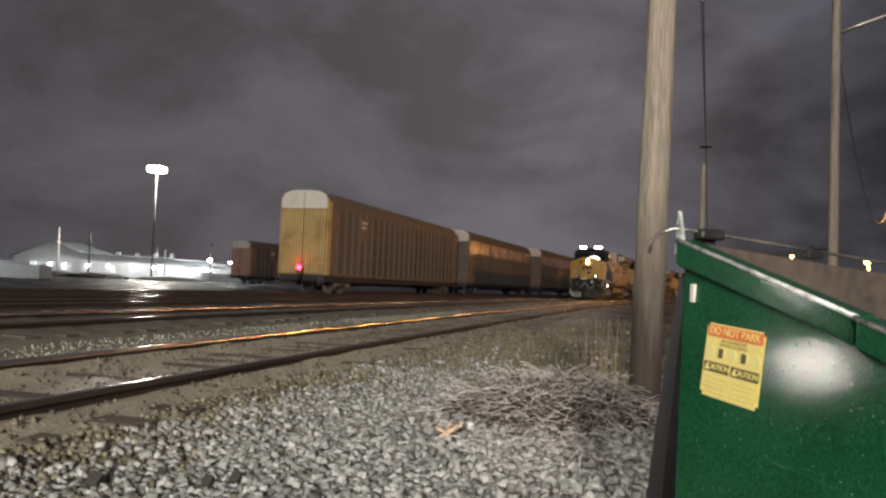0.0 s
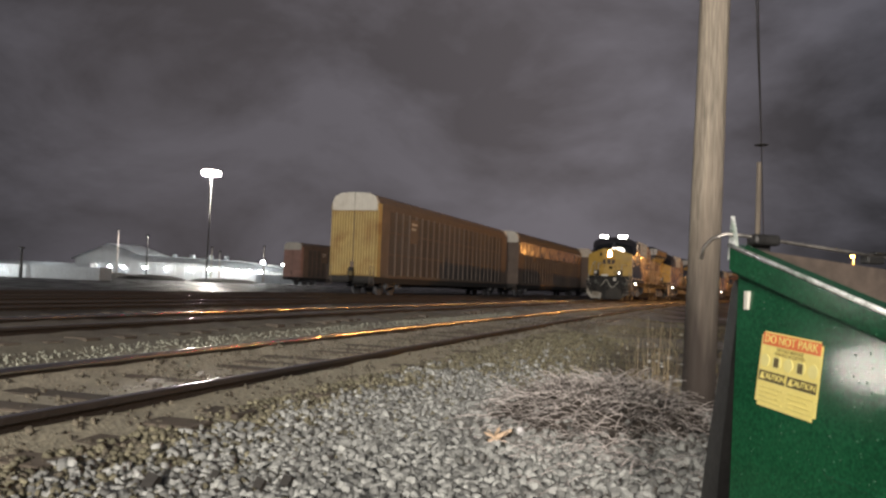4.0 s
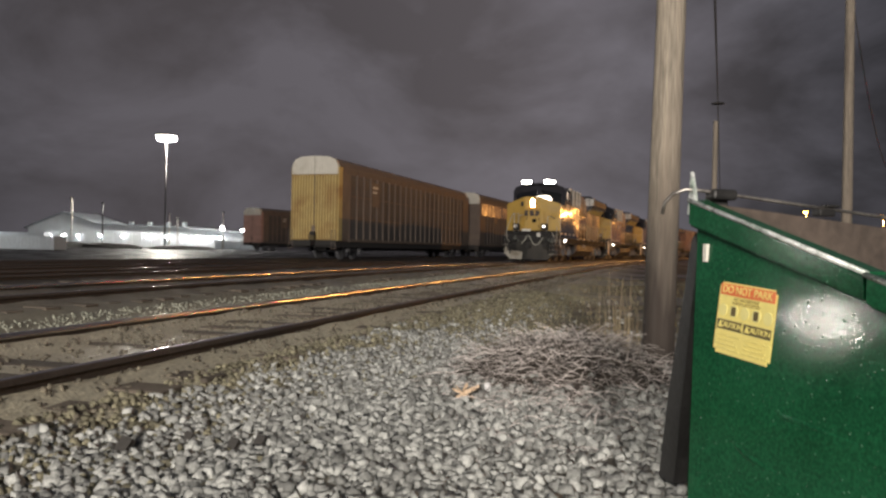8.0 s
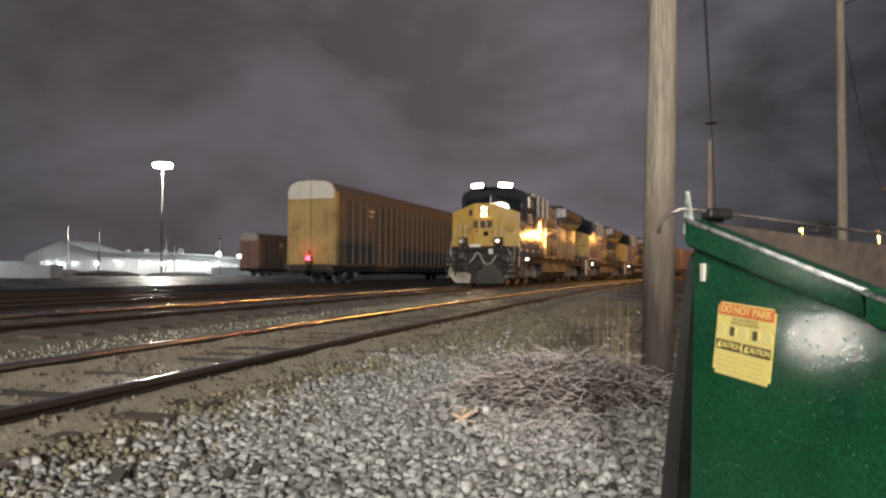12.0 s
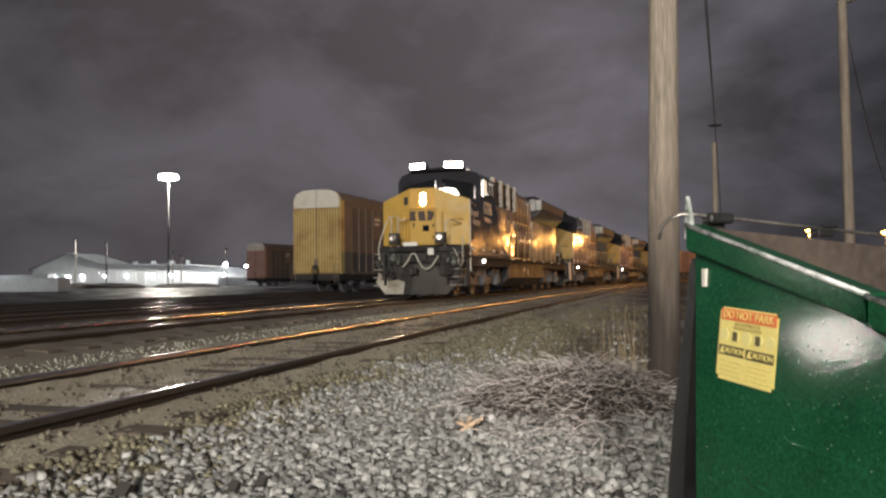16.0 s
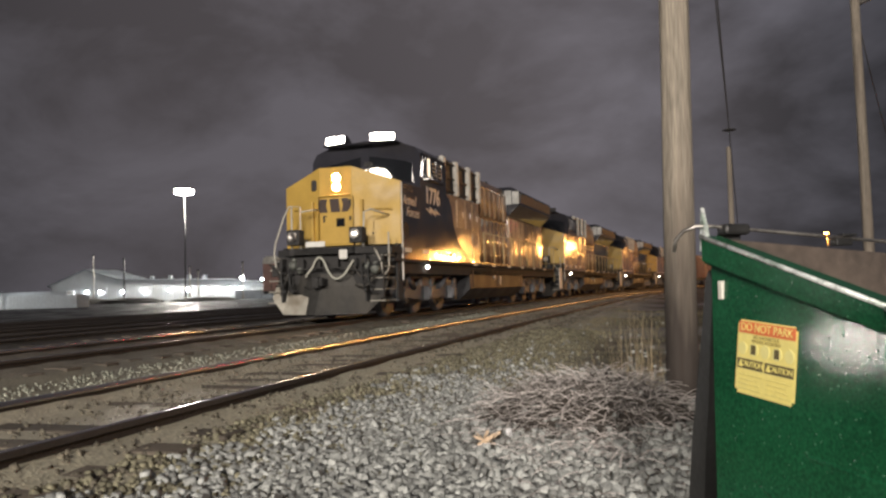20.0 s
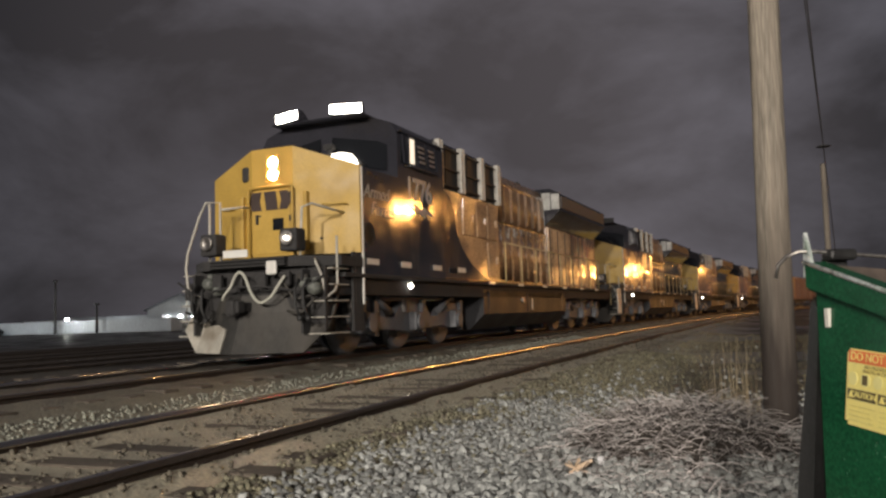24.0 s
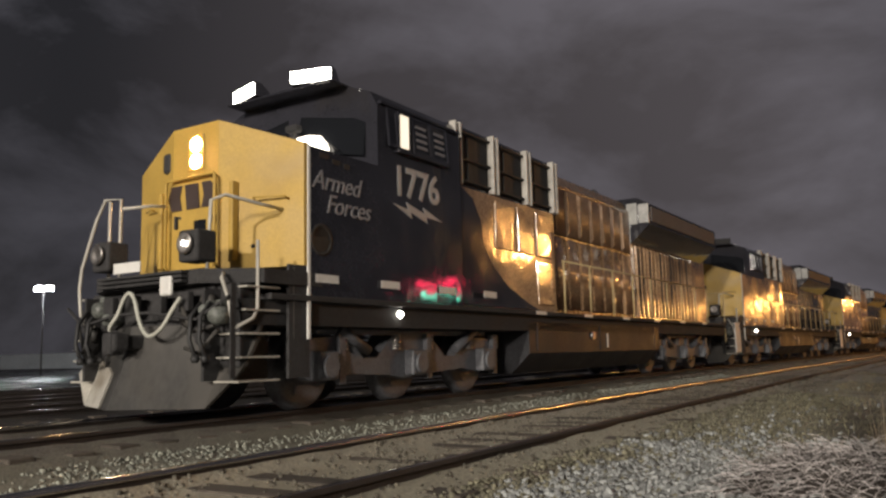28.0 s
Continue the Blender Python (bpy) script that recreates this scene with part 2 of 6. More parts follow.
def rod(bm, p0, p1, r0, r1=None, n=8, caps=True):
    p0, p1 = Vector(p0), Vector(p1)
    r1 = r0 if r1 is None else r1
    d = (p1 - p0).normalized()
    side = d.orthogonal().normalized()
    up = d.cross(side)
    rings = []
    for p, r in ((p0, r0), (p1, r1)):
        rings.append([bm.verts.new(p + (side * math.cos(6.28318 * k / n) + up * math.sin(6.28318 * k / n)) * r) for k in range(n)])
    for k in range(n):
        f = bm.faces.new((rings[0][k - 1], rings[0][k], rings[1][k], rings[1][k - 1]))
        f.smooth = n > 6
    if caps:
        bm.faces.new(rings[0][::-1]), bm.faces.new(rings[1])


def tube(bm, pts, r, n=8):
    """A bent round bar through the points, in one piece."""
    pts = [Vector(p) for p in pts]
    rings, side = [], None
    for i, p in enumerate(pts):
        d = (pts[min(i + 1, len(pts) - 1)] - pts[max(i - 1, 0)]).normalized()
        side = d.orthogonal().normalized() if side is None else (side - d * side.dot(d)).normalized()
        up = d.cross(side)
        rings.append([bm.verts.new(p + (side * math.cos(6.28318 * k / n) + up * math.sin(6.28318 * k / n)) * r) for k in range(n)])
    for a, b in zip(rings, rings[1:]):
        for k in range(n):
            f = bm.faces.new((a[k - 1], a[k], b[k], b[k - 1]))
            f.smooth = True
    bm.faces.new(rings[0][::-1]), bm.faces.new(rings[-1])


def lathe(bm, profile, centre=(0, 0, 0), n=20, axis="z"):
    rings = []
    for r, z in profile:
        ring = []
        for k in range(n):
            a = 6.283185 * k / n
            p = (r * math.cos(a), r * math.sin(a), z)
            if axis == "x":
                p = (z, p[0], p[1])
            if axis == "y":
                p = (p[0], z, p[1])
            ring.append(bm.verts.new((p[0] + centre[0], p[1] + centre[1], p[2] + centre[2])))
        rings.append(ring)
    for a, b in zip(rings, rings[1:]):
        for k in range(n):
            f = bm.faces.new((a[k - 1], a[k], b[k], b[k - 1]))
            f.smooth = True
    for ring in (rings[0], rings[-1]):
        bm.faces.new(ring)
    bmesh.ops.recalc_face_normals(bm, faces=bm.faces)


def mesh_of(name, bm, material):
    me = bpy.data.meshes.new(name)
    bm.to_mesh(me)
    bm.free()
    me.materials.append(material)
    return me


def part(name, bm, material, parent, label=""):
    ob = new(name, mesh_of(name, bm, material))
    ob.parent = parent
    if label:
        ob["label"] = label
    return ob


def thing(name, label, category, group="", at=None, kind=""):
    ob = new(name)
    ob.empty_display_size = 0.3
    tagged(ob, label, category, group, kind)
    if at is not None:
        ob.matrix_world = at
    return ob


def solid(name, bm, material, label, category="", kind="structure", at=None):
    ob = new(name, mesh_of(name, bm, material))
    tagged(ob, label, category, kind=kind)
    if at is not None:
        ob.matrix_world = at
    return ob


def boxed(name, material, parent, *dims, bevel=0.0, label=""):
    bm = bmesh.new()
    bx(bm, *dims, bevel=bevel)
    return part(name, bm, material, parent, label)


def written(name, words, size, material, parent, where, spacing=1.0, shear=0.0, depth=0.004, label="", thick=0.0):
    """Raised letters as a mesh. where: pose of the text, read along its x, standing along its y."""
    cu = bpy.data.curves.new(name, "FONT")
    cu.body, cu.size, cu.extrude, cu.space_character, cu.shear = words, size, depth, spacing, shear
    cu.offset = thick
    cu.align_x, cu.align_y = "CENTER", "CENTER"
    cu.resolution_u = 4
    tmp = bpy.data.objects.new(name, cu)
    me = bpy.data.meshes.new_from_object(tmp)
    bpy.data.objects.remove(tmp)
    me.materials.clear()
    me.materials.append(material)
    ob = new(name, me)
    ob.parent = parent
    ob.matrix_basis = where
    if label:
        ob["label"] = label
    return ob


# ---- ground ----
STONE = mat("ballast_stone", (0.255, 0.264, 0.255), 0.8, vary=0.3, grain=9, fine=90, bump=0.3, by_piece=0.5, island=True)
STONE_ONE = mat("ballast_stone_single", (0.255, 0.264, 0.255), 0.8, vary=0.25, grain=9, fine=90, bump=0.3, by_piece=0.38)


def ground_height(x, y):
    """Shoulder of stone by the camera, a low grassy heap by the pole, track beds, and a slight fall to the yard."""
    u = x - BEND / 2 * y * y
    z = GROUND
    if u > -2.6:
        z += 0.10 * min((u + 2.6) / 1.4, 1)
    if u > -2.2:
        fall = min(max((y - 5.2) / 1.5, 0.0), 1.0)
        z -= 0.13 * fall * fall * (3 - 2 * fall) * min((u + 2.2) / 0.9, 1)
    z += 0.215 * math.exp(-(((x + 0.52) / 0.57) ** 2 + ((y - 4.72) / 0.50) ** 2) ** 1.4)
    z += 0.012 * noise.noise((x * 1.7, y * 1.7, 0)) + 0.03 * noise.noise((x * 0.35, y * 0.35, 3))
    for tx, tz in TRACKS:
        near = max(0.0, 1 - max(abs(u - tx) - 1.2, 0) / 0.7)
        z = z * (1 - near) + (tz - 0.128 + 0.022 * noise.noise((x * 2.4, y * 2.4, 5)) + 0.058 * math.exp(-((abs(abs(u - tx) - 0.75) - 0.09) / 0.12) ** 2)) * near
    if u < -24:
        z = max(z - 0.012 * (-24 - u), -0.6)
    return z


def spread(lo, hi, fine_lo, fine_hi, step, grow=1.16):
    out = list(np.arange(fine_lo, fine_hi, step))
    a, g = fine_lo, step
    while a > lo:
        g *= grow
        a -= g
        out.insert(0, max(a, lo))
    a, g = out[-1], step
    while a < hi:
        g *= grow
        a += g
        out.append(min(a, hi))
    return out


def soil():
    m = bpy.data.materials.new("wet_cinder_and_stone")
    m.use_nodes = True
    n, l = m.node_tree.nodes, m.node_tree.links
    b = n["Principled BSDF"]
    tc = n.new("ShaderNodeTexCoord")
    sep = n.new("ShaderNodeSeparateXYZ")
    l.new(tc.outputs["Object"], sep.inputs["Vector"])
    big, mid, fine = (n.new("ShaderNodeTexNoise") for _ in range(3))
    for tex, s, det in ((big, 0.35, 6), (mid, 3.0, 6), (fine, 45.0, 3)):
        tex.inputs["Scale"].default_value, tex.inputs["Detail"].default_value = s, det
        l.new(tc.outputs["Object"], tex.inputs["Vector"])
    wob = n.new("ShaderNodeMath")
    wob.operation, wob.inputs[1].default_value = "MULTIPLY_ADD", 1.6
    l.new(mid.outputs["Fac"], wob.inputs[0])
    l.new(sep.outputs["X"], wob.inputs[2])
    band = n.new("ShaderNodeValToRGB")
    rng = n.new("ShaderNodeMapRange")
    rng.inputs["From Min"].default_value, rng.inputs["From Max"].default_value = -12.0, 2.0
    l.new(wob.outputs["Value"], rng.inputs["Value"])
    l.new(rng.outputs["Result"], band.inputs["Fac"])
    e = band.color_ramp.elements
    e[0].position, e[0].color = 0.0, (0.012, 0.011, 0.0105, 1)
    # stops at 0.86 and 1.0 are darkened to paint shade between the stones
    e[1].position, e[1].color = 1.0, (0.055, 0.051, 0.044, 1)
    for p, c in ((0.40, (0.12, 0.108, 0.09)), (0.47, (0.17, 0.16, 0.125)), (0.52, (0.31, 0.295, 0.235)), (0.57, (0.35, 0.32, 0.25)), (0.72, (0.36, 0.335, 0.255)), (0.79, (0.29, 0.27, 0.20)), (0.86, (0.075, 0.066, 0.052))):
        k = e.new(p)
        k.color = (*c, 1)
    mul = n.new("ShaderNodeMix")
    mul.data_type, mul.blend_type = "RGBA", "MULTIPLY"
    mul.inputs["Factor"].default_value = 0.8
    grey = n.new("ShaderNodeMapRange")
    grey.inputs["From Min"].default_value, grey.inputs["From Max"].default_value = 0.3, 0.7
    grey.inputs["To Min"].default_value, grey.inputs["To Max"].default_value = 0.45, 1.5
    l.new(fine.outputs["Fac"], grey.inputs["Value"])
    l.new(band.outputs["Color"], mul.inputs["A"])
    l.new(grey.outputs["Result"], mul.inputs["B"])
    l.new(mul.outputs["Result"], b.inputs["Base Color"])
    rough = n.new("ShaderNodeMapRange")
    rough.inputs["From Min"].default_value, rough.inputs["From Max"].default_value = 0.42, 0.56
    rough.inputs["To Min"].default_value, rough.inputs["To Max"].default_value = 0.30, 0.85
    l.new(big.outputs["Fac"], rough.inputs["Value"])
    l.new(rough.outputs["Result"], b.inputs["Roughness"])
    bp = n.new("ShaderNodeBump")
    bp.inputs["Distance"].default_value = 0.03
    l.new(rough.outputs["Result"], bp.inputs["Strength"])
    l.new(fine.outputs["Fac"], bp.inputs["Height"])
    l.new(bp.outputs["Normal"], b.inputs["Normal"])
    return m


def make_ground():
    xs = spread(-2500, 2500, -9.0, 3.0, 0.14)
    ys = spread(-600, 3000, 1.0, 20.0, 0.16)
    verts = [(x, y, ground_height(x, y)) for y in ys for x in xs]
    w = len(xs)
    faces = [(j * w + i, j * w + i + 1, (j + 1) * w + i + 1, (j + 1) * w + i) for j in range(len(ys) - 1) for i in range(w - 1)]
    me = bpy.data.meshes.new("ground")
    me.from_pydata(verts, [], faces)
    me.polygons.foreach_set("use_smooth", [True] * len(faces))
    me.materials.append(soil())
    ob = new("ground", me)
    tagged(ob, "dark wet cinder ground with pale ballast along the tracks", "ground", kind="structure")
    return ob


ground = make_ground()

# ---- tracks ----
RAIL_SIDE = mat("rusted_rail", (0.028, 0.021, 0.017), 0.8, 0.0, vary=0.4, grain=4, fine=40, bump=0.3)
RAIL_GAUGE = mat("scoured_gauge_face", (0.60, 0.56, 0.52), 0.205, 1.0, vary=0.15, grain=2, fine=30, bump=0.0, stretch=(1, 0.2, 1), rough_drift=0.05)
RAIL_TOP = mat("polished_rail_head", (0.66, 0.62, 0.58), 0.12, 1.0, vary=0.12, grain=2, fine=30, bump=0.012, stretch=(1, 0.2, 1), rough_drift=0.04)
RAIL_DULL = mat("dull_siding_rail_head", (0.24, 0.22, 0.20), 0.20, 0.9, vary=0.3, grain=2, fine=30, bump=0.02, stretch=(1, 0.2, 1), rough_drift=0.08)
TIE = mat("creosoted_tie", (0.080, 0.066, 0.052), 0.85, vary=0.45, grain=5, fine=50, bump=0.5, stretch=(0.25, 1, 1), by_piece=0.35)
TIE_PLATE = mat("tie_plate", (0.09, 0.06, 0.045), 0.7, 0.3, vary=0.4)


def rail_mesh(x, z, y0, y1, step, gauge_side, dull=False):
    """Rail section swept along the bend; the head is polished on its crown and gauge face, rusty on its field side."""
    shiny = range(5, 14) if gauge_side > 0 else range(9, 18)
    prof = [(-0.065, -0.122), (0.065, -0.122), (0.065, -0.112), (0.012, -0.100), (0.009, -0.045), (0.035, -0.040), (0.0370, -0.036), (0.0335, -0.022),
            (0.0300, -0.010), (0.0260, -0.0045), (0.0200, -0.0015), (0.010, 0.0), (-0.010, 0.0), (-0.0200, -0.0015), (-0.0260, -0.0045), (-0.0300, -0.010), (-0.0335, -0.022), (-0.0370, -0.036),
            (-0.035, -0.040), (-0.009, -0.045), (-0.012, -0.100), (-0.065, -0.112)]
    k = len(prof)
    ys = list(np.arange(y0, y1 + 0.01, step))
    verts = [(bent(x, y) + px, y, z + pz) for y in ys for px, pz in prof]
    faces, mats = [], []
    for j in range(len(ys) - 1):
        for i in range(k):
            i2 = (i + 1) % k
            faces.append((j * k + i, j * k + i2, (j + 1) * k + i2, (j + 1) * k + i))
            mats.append((1 if 9 <= i <= 13 else 2) if i in shiny else 0)
    me = bpy.data.meshes.new("rail")
    me.from_pydata(verts, [], faces)
    me.materials.append(RAIL_SIDE)
    me.materials.append(RAIL_DULL if dull else RAIL_TOP)
    me.materials.append(RAIL_SIDE if dull else RAIL_GAUGE)
    me.polygons.foreach_set("material_index", mats)
    me.polygons.foreach_set("use_smooth", [m > 0 for m in mats])
    me.update()
    return me


def make_track(i, x, z):
    track = thing("track_%d" % i, "railway track of polished rails on old timber ties", "railway track", kind="structure")
    for side in (-1, 1):
        rail = new("rail", rail_mesh(x + side * GAUGE / 2, z, -70, 330, 1.0 if i < 3 else 4.0, -side, i > 2))
        rail.parent = track
    bm = bmesh.new()
    bx(bm, -1.3, 1.3, -0.115, 0.115, -0.20, -0.0, bevel=0.012)
    tie = mesh_of("tie", bm, TIE)
    bm = bmesh.new()
    bx(bm, -0.18, 0.18, -0.09, 0.09, 0.0, 0.012)
    for sx in (-0.11, 0.11):
        for sy in (-0.05, 0.05):
            bx(bm, sx - 0.013, sx + 0.013, sy - 0.013, sy + 0.013, 0.012, 0.028)
    plate = mesh_of("tie_plate", bm, TIE_PLATE)
    rng = random.Random(i)
    y, end = -3.0, (62.0 if i == 1 else 55.0 if i == 2 else 40.0)
    while y < end:
        ob = new("tie", tie)
        ob.parent = track
        ob.matrix_basis = pose(bent(x, y) + rng.uniform(-0.06, 0.06), y, z - 0.116 + rng.uniform(-0.02, 0.004), rng.uniform(-1, 1), rng.uniform(-0.5, 0.5), rng.uniform(-2, 2) - math.degrees(BEND * y))
        if i == 1 and y < 26:
            for side in (-1, 1):
                pl = new("tie_plate", plate)
                pl.parent = track
                pl.matrix_basis = pose(bent(x, y) + side * GAUGE / 2, y, z - 0.126)
        y += 0.53 + rng.uniform(-0.03, 0.03)
    return track


for n_track, (tx, tz) in enumerate(TRACKS):
    make_track(n_track + 1, tx, tz)


# ---- paint and metal of the trains ----
NAVY = mat("navy_paint", (0.026, 0.026, 0.032), 0.085, vary=0.3, grain=2, fine=25, bump=0.008, dirt=(0.03, 0.027, 0.025), dirt_at=0.68, coat=0.4, warp=0.006, rough_drift=0.03, coat_rough=0.04)
YELLOW = mat("yellow_paint", (0.45, 0.29, 0.06), 0.55, vary=0.12, grain=2, fine=30, bump=0.03, dirt=(0.34, 0.22, 0.06), dirt_at=0.66)
TAN = mat("tan_and_gold_hood_paint", (0.44, 0.28, 0.155), 0.14, vary=0.35, grain=1.2, fine=18, bump=0.05, dirt=(0.16, 0.10, 0.06), dirt_at=0.60, coat=0.5, warp=0.02, rough_drift=0.05, coat_rough=0.06, octaves=1)
BLACK = mat("sooty_black_underframe", (0.030, 0.029, 0.029), 0.85, vary=0.4, grain=3, fine=30, bump=0.2)
TAN_DULL = mat("weathered_tan_hood_paint", (0.34, 0.225, 0.14), 0.5, vary=0.4, grain=1.6, fine=14, bump=0.05, dirt=(0.17, 0.11, 0.075), dirt_at=0.56)
TRUCK = mat("dusty_cast_steel", (0.115, 0.118, 0.128), 0.55, vary=0.4, grain=4, fine=40, bump=0.3)
TANK = mat("dark_tank_paint", (0.034, 0.034, 0.037), 0.50, vary=0.4, grain=1.5, fine=18, bump=0.04)
TANK.node_tree.nodes["Principled BSDF"].inputs["Specular IOR Level"].default_value = 0.2
WHITE = mat("white_paint", (0.66, 0.65, 0.61), 0.5, vary=0.12, bump=0.03)
PALE_RAIL = mat("pale_grey_rail_paint", (0.42, 0.40, 0.35), 0.45, vary=0.2, bump=0.02)
RAILING = mat("pale_handrail_paint", (0.45, 0.34, 0.17), 0.4, vary=0.2, bump=0.02)
GREY = mat("plow_grey_paint", (0.028, 0.027, 0.025), 0.7, vary=0.5, grain=3, fine=20, bump=0.15, dirt=(0.058, 0.053, 0.046), dirt_at=0.58, stretch=(1, 1, 0.35))
STEEL = mat("worn_steel", (0.35, 0.33, 0.31), 0.4, 0.9, vary=0.3)
RUBBER = mat("black_rubber", (0.02, 0.02, 0.02), 0.6, vary=0.3)
DARKGLASS = mat("dark_cab_glass", (0.01, 0.011, 0.013), 0.09, vary=0.1, bump=0.0, rough_drift=0.03)
FADED = mat("faded_white_letter_paint", (0.38, 0.37, 0.36), 0.45, vary=0.2, bump=0.0)
SCRIPT = mat("silver_script_paint", (0.22, 0.22, 0.23), 0.4, vary=0.15, bump=0.0)
SCREEN = mat("dusty_radiator_screen", (0.125, 0.112, 0.105), 0.8, vary=0.3, grain=3, fine=40, bump=0.3)
RACKPALE = mat("worn_white_plow_paint", (0.40, 0.38, 0.33), 0.6, vary=0.3, grain=4, dirt=(0.2, 0.17, 0.13), dirt_at=0.58)
BOARD = glow("lit_number_board", (1.0, 0.93, 0.80), 38.0)
HEADLIGHT = glow("headlight_bulb", (1.0, 0.56, 0.26), 150.0)
CABLIGHT = glow("cab_window_light", (1.0, 0.86, 0.66), 1.3)
MARKER = glow("step_light", (1.0, 0.93, 0.82), 22.0)


def make_wheelset():
    """Axle with two flanged wheels; it turns about its own x."""
    bm = bmesh.new()
    for s in (-1, 1):
        lathe(bm, [(0.10, s * 0.83), (0.20, s * 0.835), (0.42, s * 0.80), (0.50, s * 0.82), (0.52, s * 0.80), (0.53, s * 0.70), (0.56, s * 0.685), (0.555, s * 0.67), (0.45, s * 0.68), (0.2, s * 0.72), (0.1, s * 0.70)], n=24, axis="x")
    rod(bm, (-1.0, 0, 0), (1.0, 0, 0), 0.09, n=10)
    for s in (-1, 1):
        for k in range(5):
            a = k * 1.2566
            rod(bm, (s * 0.825, 0.3 * math.cos(a), 0.3 * math.sin(a)), (s * 0.838, 0.3 * math.cos(a), 0.3 * math.sin(a)), 0.05, n=8)
    return mesh_of("wheelset", bm, TRUCK)


WHEELSET = make_wheelset()
ROLLING = []


def make_truck(unit, y, axles=(-2.0, 0.0, 2.0), wheel_r=0.53):
    bm = bmesh.new()
    lo, hi = axles[0], axles[-1]
    for s in (-1, 1):
        pts = [(lo - 0.55, 0.50), (lo - 0.45, 0.86), (lo + 0.5, 0.92), (lo + 0.85, 0.62)]
        if len(axles) == 3:
            pts += [(-0.85, 0.62), (-0.45, 0.95), (0.45, 0.95), (0.85, 0.62)]
        pts += [(hi - 0.85, 0.62), (hi - 0.5, 0.92), (hi + 0.45, 0.86), (hi + 0.55, 0.50), (hi + 0.2, 0.36), (hi - 0.25, 0.36), (hi - 0.6, 0.42)]
        if len(axles) == 3:
            pts += [(0.6, 0.38), (0.25, 0.33), (-0.25, 0.33), (-0.6, 0.38)]
        pts += [(lo + 0.6, 0.42), (lo + 0.25, 0.36), (lo - 0.2, 0.36)]
        prism(bm, [(p[0], p[1]) for p in pts], "x", s * 0.98, s * 1.14)
    side = part("truck_frame", bm, TRUCK, unit)
    side.matrix_basis = pose(0, y, 0)
    for a in axles:
        for s in (-1, 1):
            bm = bmesh.new()
            bx(bm, s * 1.20 - 0.09, s * 1.20 + 0.09, a - 0.19, a + 0.19, 0.36, 0.72, bevel=0.03)
            rod(bm, (s * 1.28, a, 0.53), (s * 1.33, a, 0.53), 0.14, n=12)
            bx(bm, s * 1.16 - 0.05, s * 1.16 + 0.05, a + 0.28, a + 0.40, 0.30, 0.95)
            part("journal_box", bm, TRUCK, side)
        for s in (-1, 1):
            for off in (-0.42, 0.42):
                bm = bmesh.new()
                for k in range(5):
                    lathe(bm, [(0.07, 0.0), (0.085, 0.02), (0.07, 0.04)], (s * 1.14, a + off, 0.72 + k * 0.045), n=8)
                part("spring", bm, STEEL, side)
        w = new("wheelset", WHEELSET)
        w.parent = side
        w.matrix_basis = pose(0, a, wheel_r)
        ROLLING.append((w, a, wheel_r))
    bm = bmesh.new()
    for s in (-1, 1):
        rod(bm, (s * 1.18, lo + 0.3, 1.0), (s * 1.18, lo + 0.9, 0.72), 0.07, n=8)
        rod(bm, (s * 1.18, hi - 0.3, 1.0), (s * 1.18, hi - 0.9, 0.72), 0.07, n=8)
        bx(bm, s * 1.1 - 0.05, s * 1.1 + 0.05, lo - 0.1, hi + 0.1, 0.93, 1.0)
    part("brake_gear", bm, TRUCK, side)
    return side


dent = random.Random(77)


def uneven(centre, by=2.4):
    """Doors never hang quite true: a slight turn about their middle."""
    c = Matrix.Translation(centre)
    return c @ pose(0, 0, 0, 0, dent.uniform(-by, by), dent.uniform(-by, by)) @ c.inverted()


def bulged(bm, x0, x1, y0, y1, z0, z1, swell=0.014, n=6):
    """A sheet door whose face swells a little about its upright middle line, with rounded edges."""
    outline = [(x0, y0), (x1 - 0.016, y0)]
    outline += [(x1 - 0.012 + (swell + 0.012) * math.sin(math.pi * (k + 0.5) / n) ** 0.6, y0 + (y1 - y0) * (k + 0.5) / n) for k in range(n)]
    outline += [(x1 - 0.016, y1), (x0, y1)]
    prism(bm, outline, "z", z0, z1)
    for f in bm.faces:
        if abs(f.normal.z) < 0.5 and f.normal.x > 0.6:
            f.smooth = True


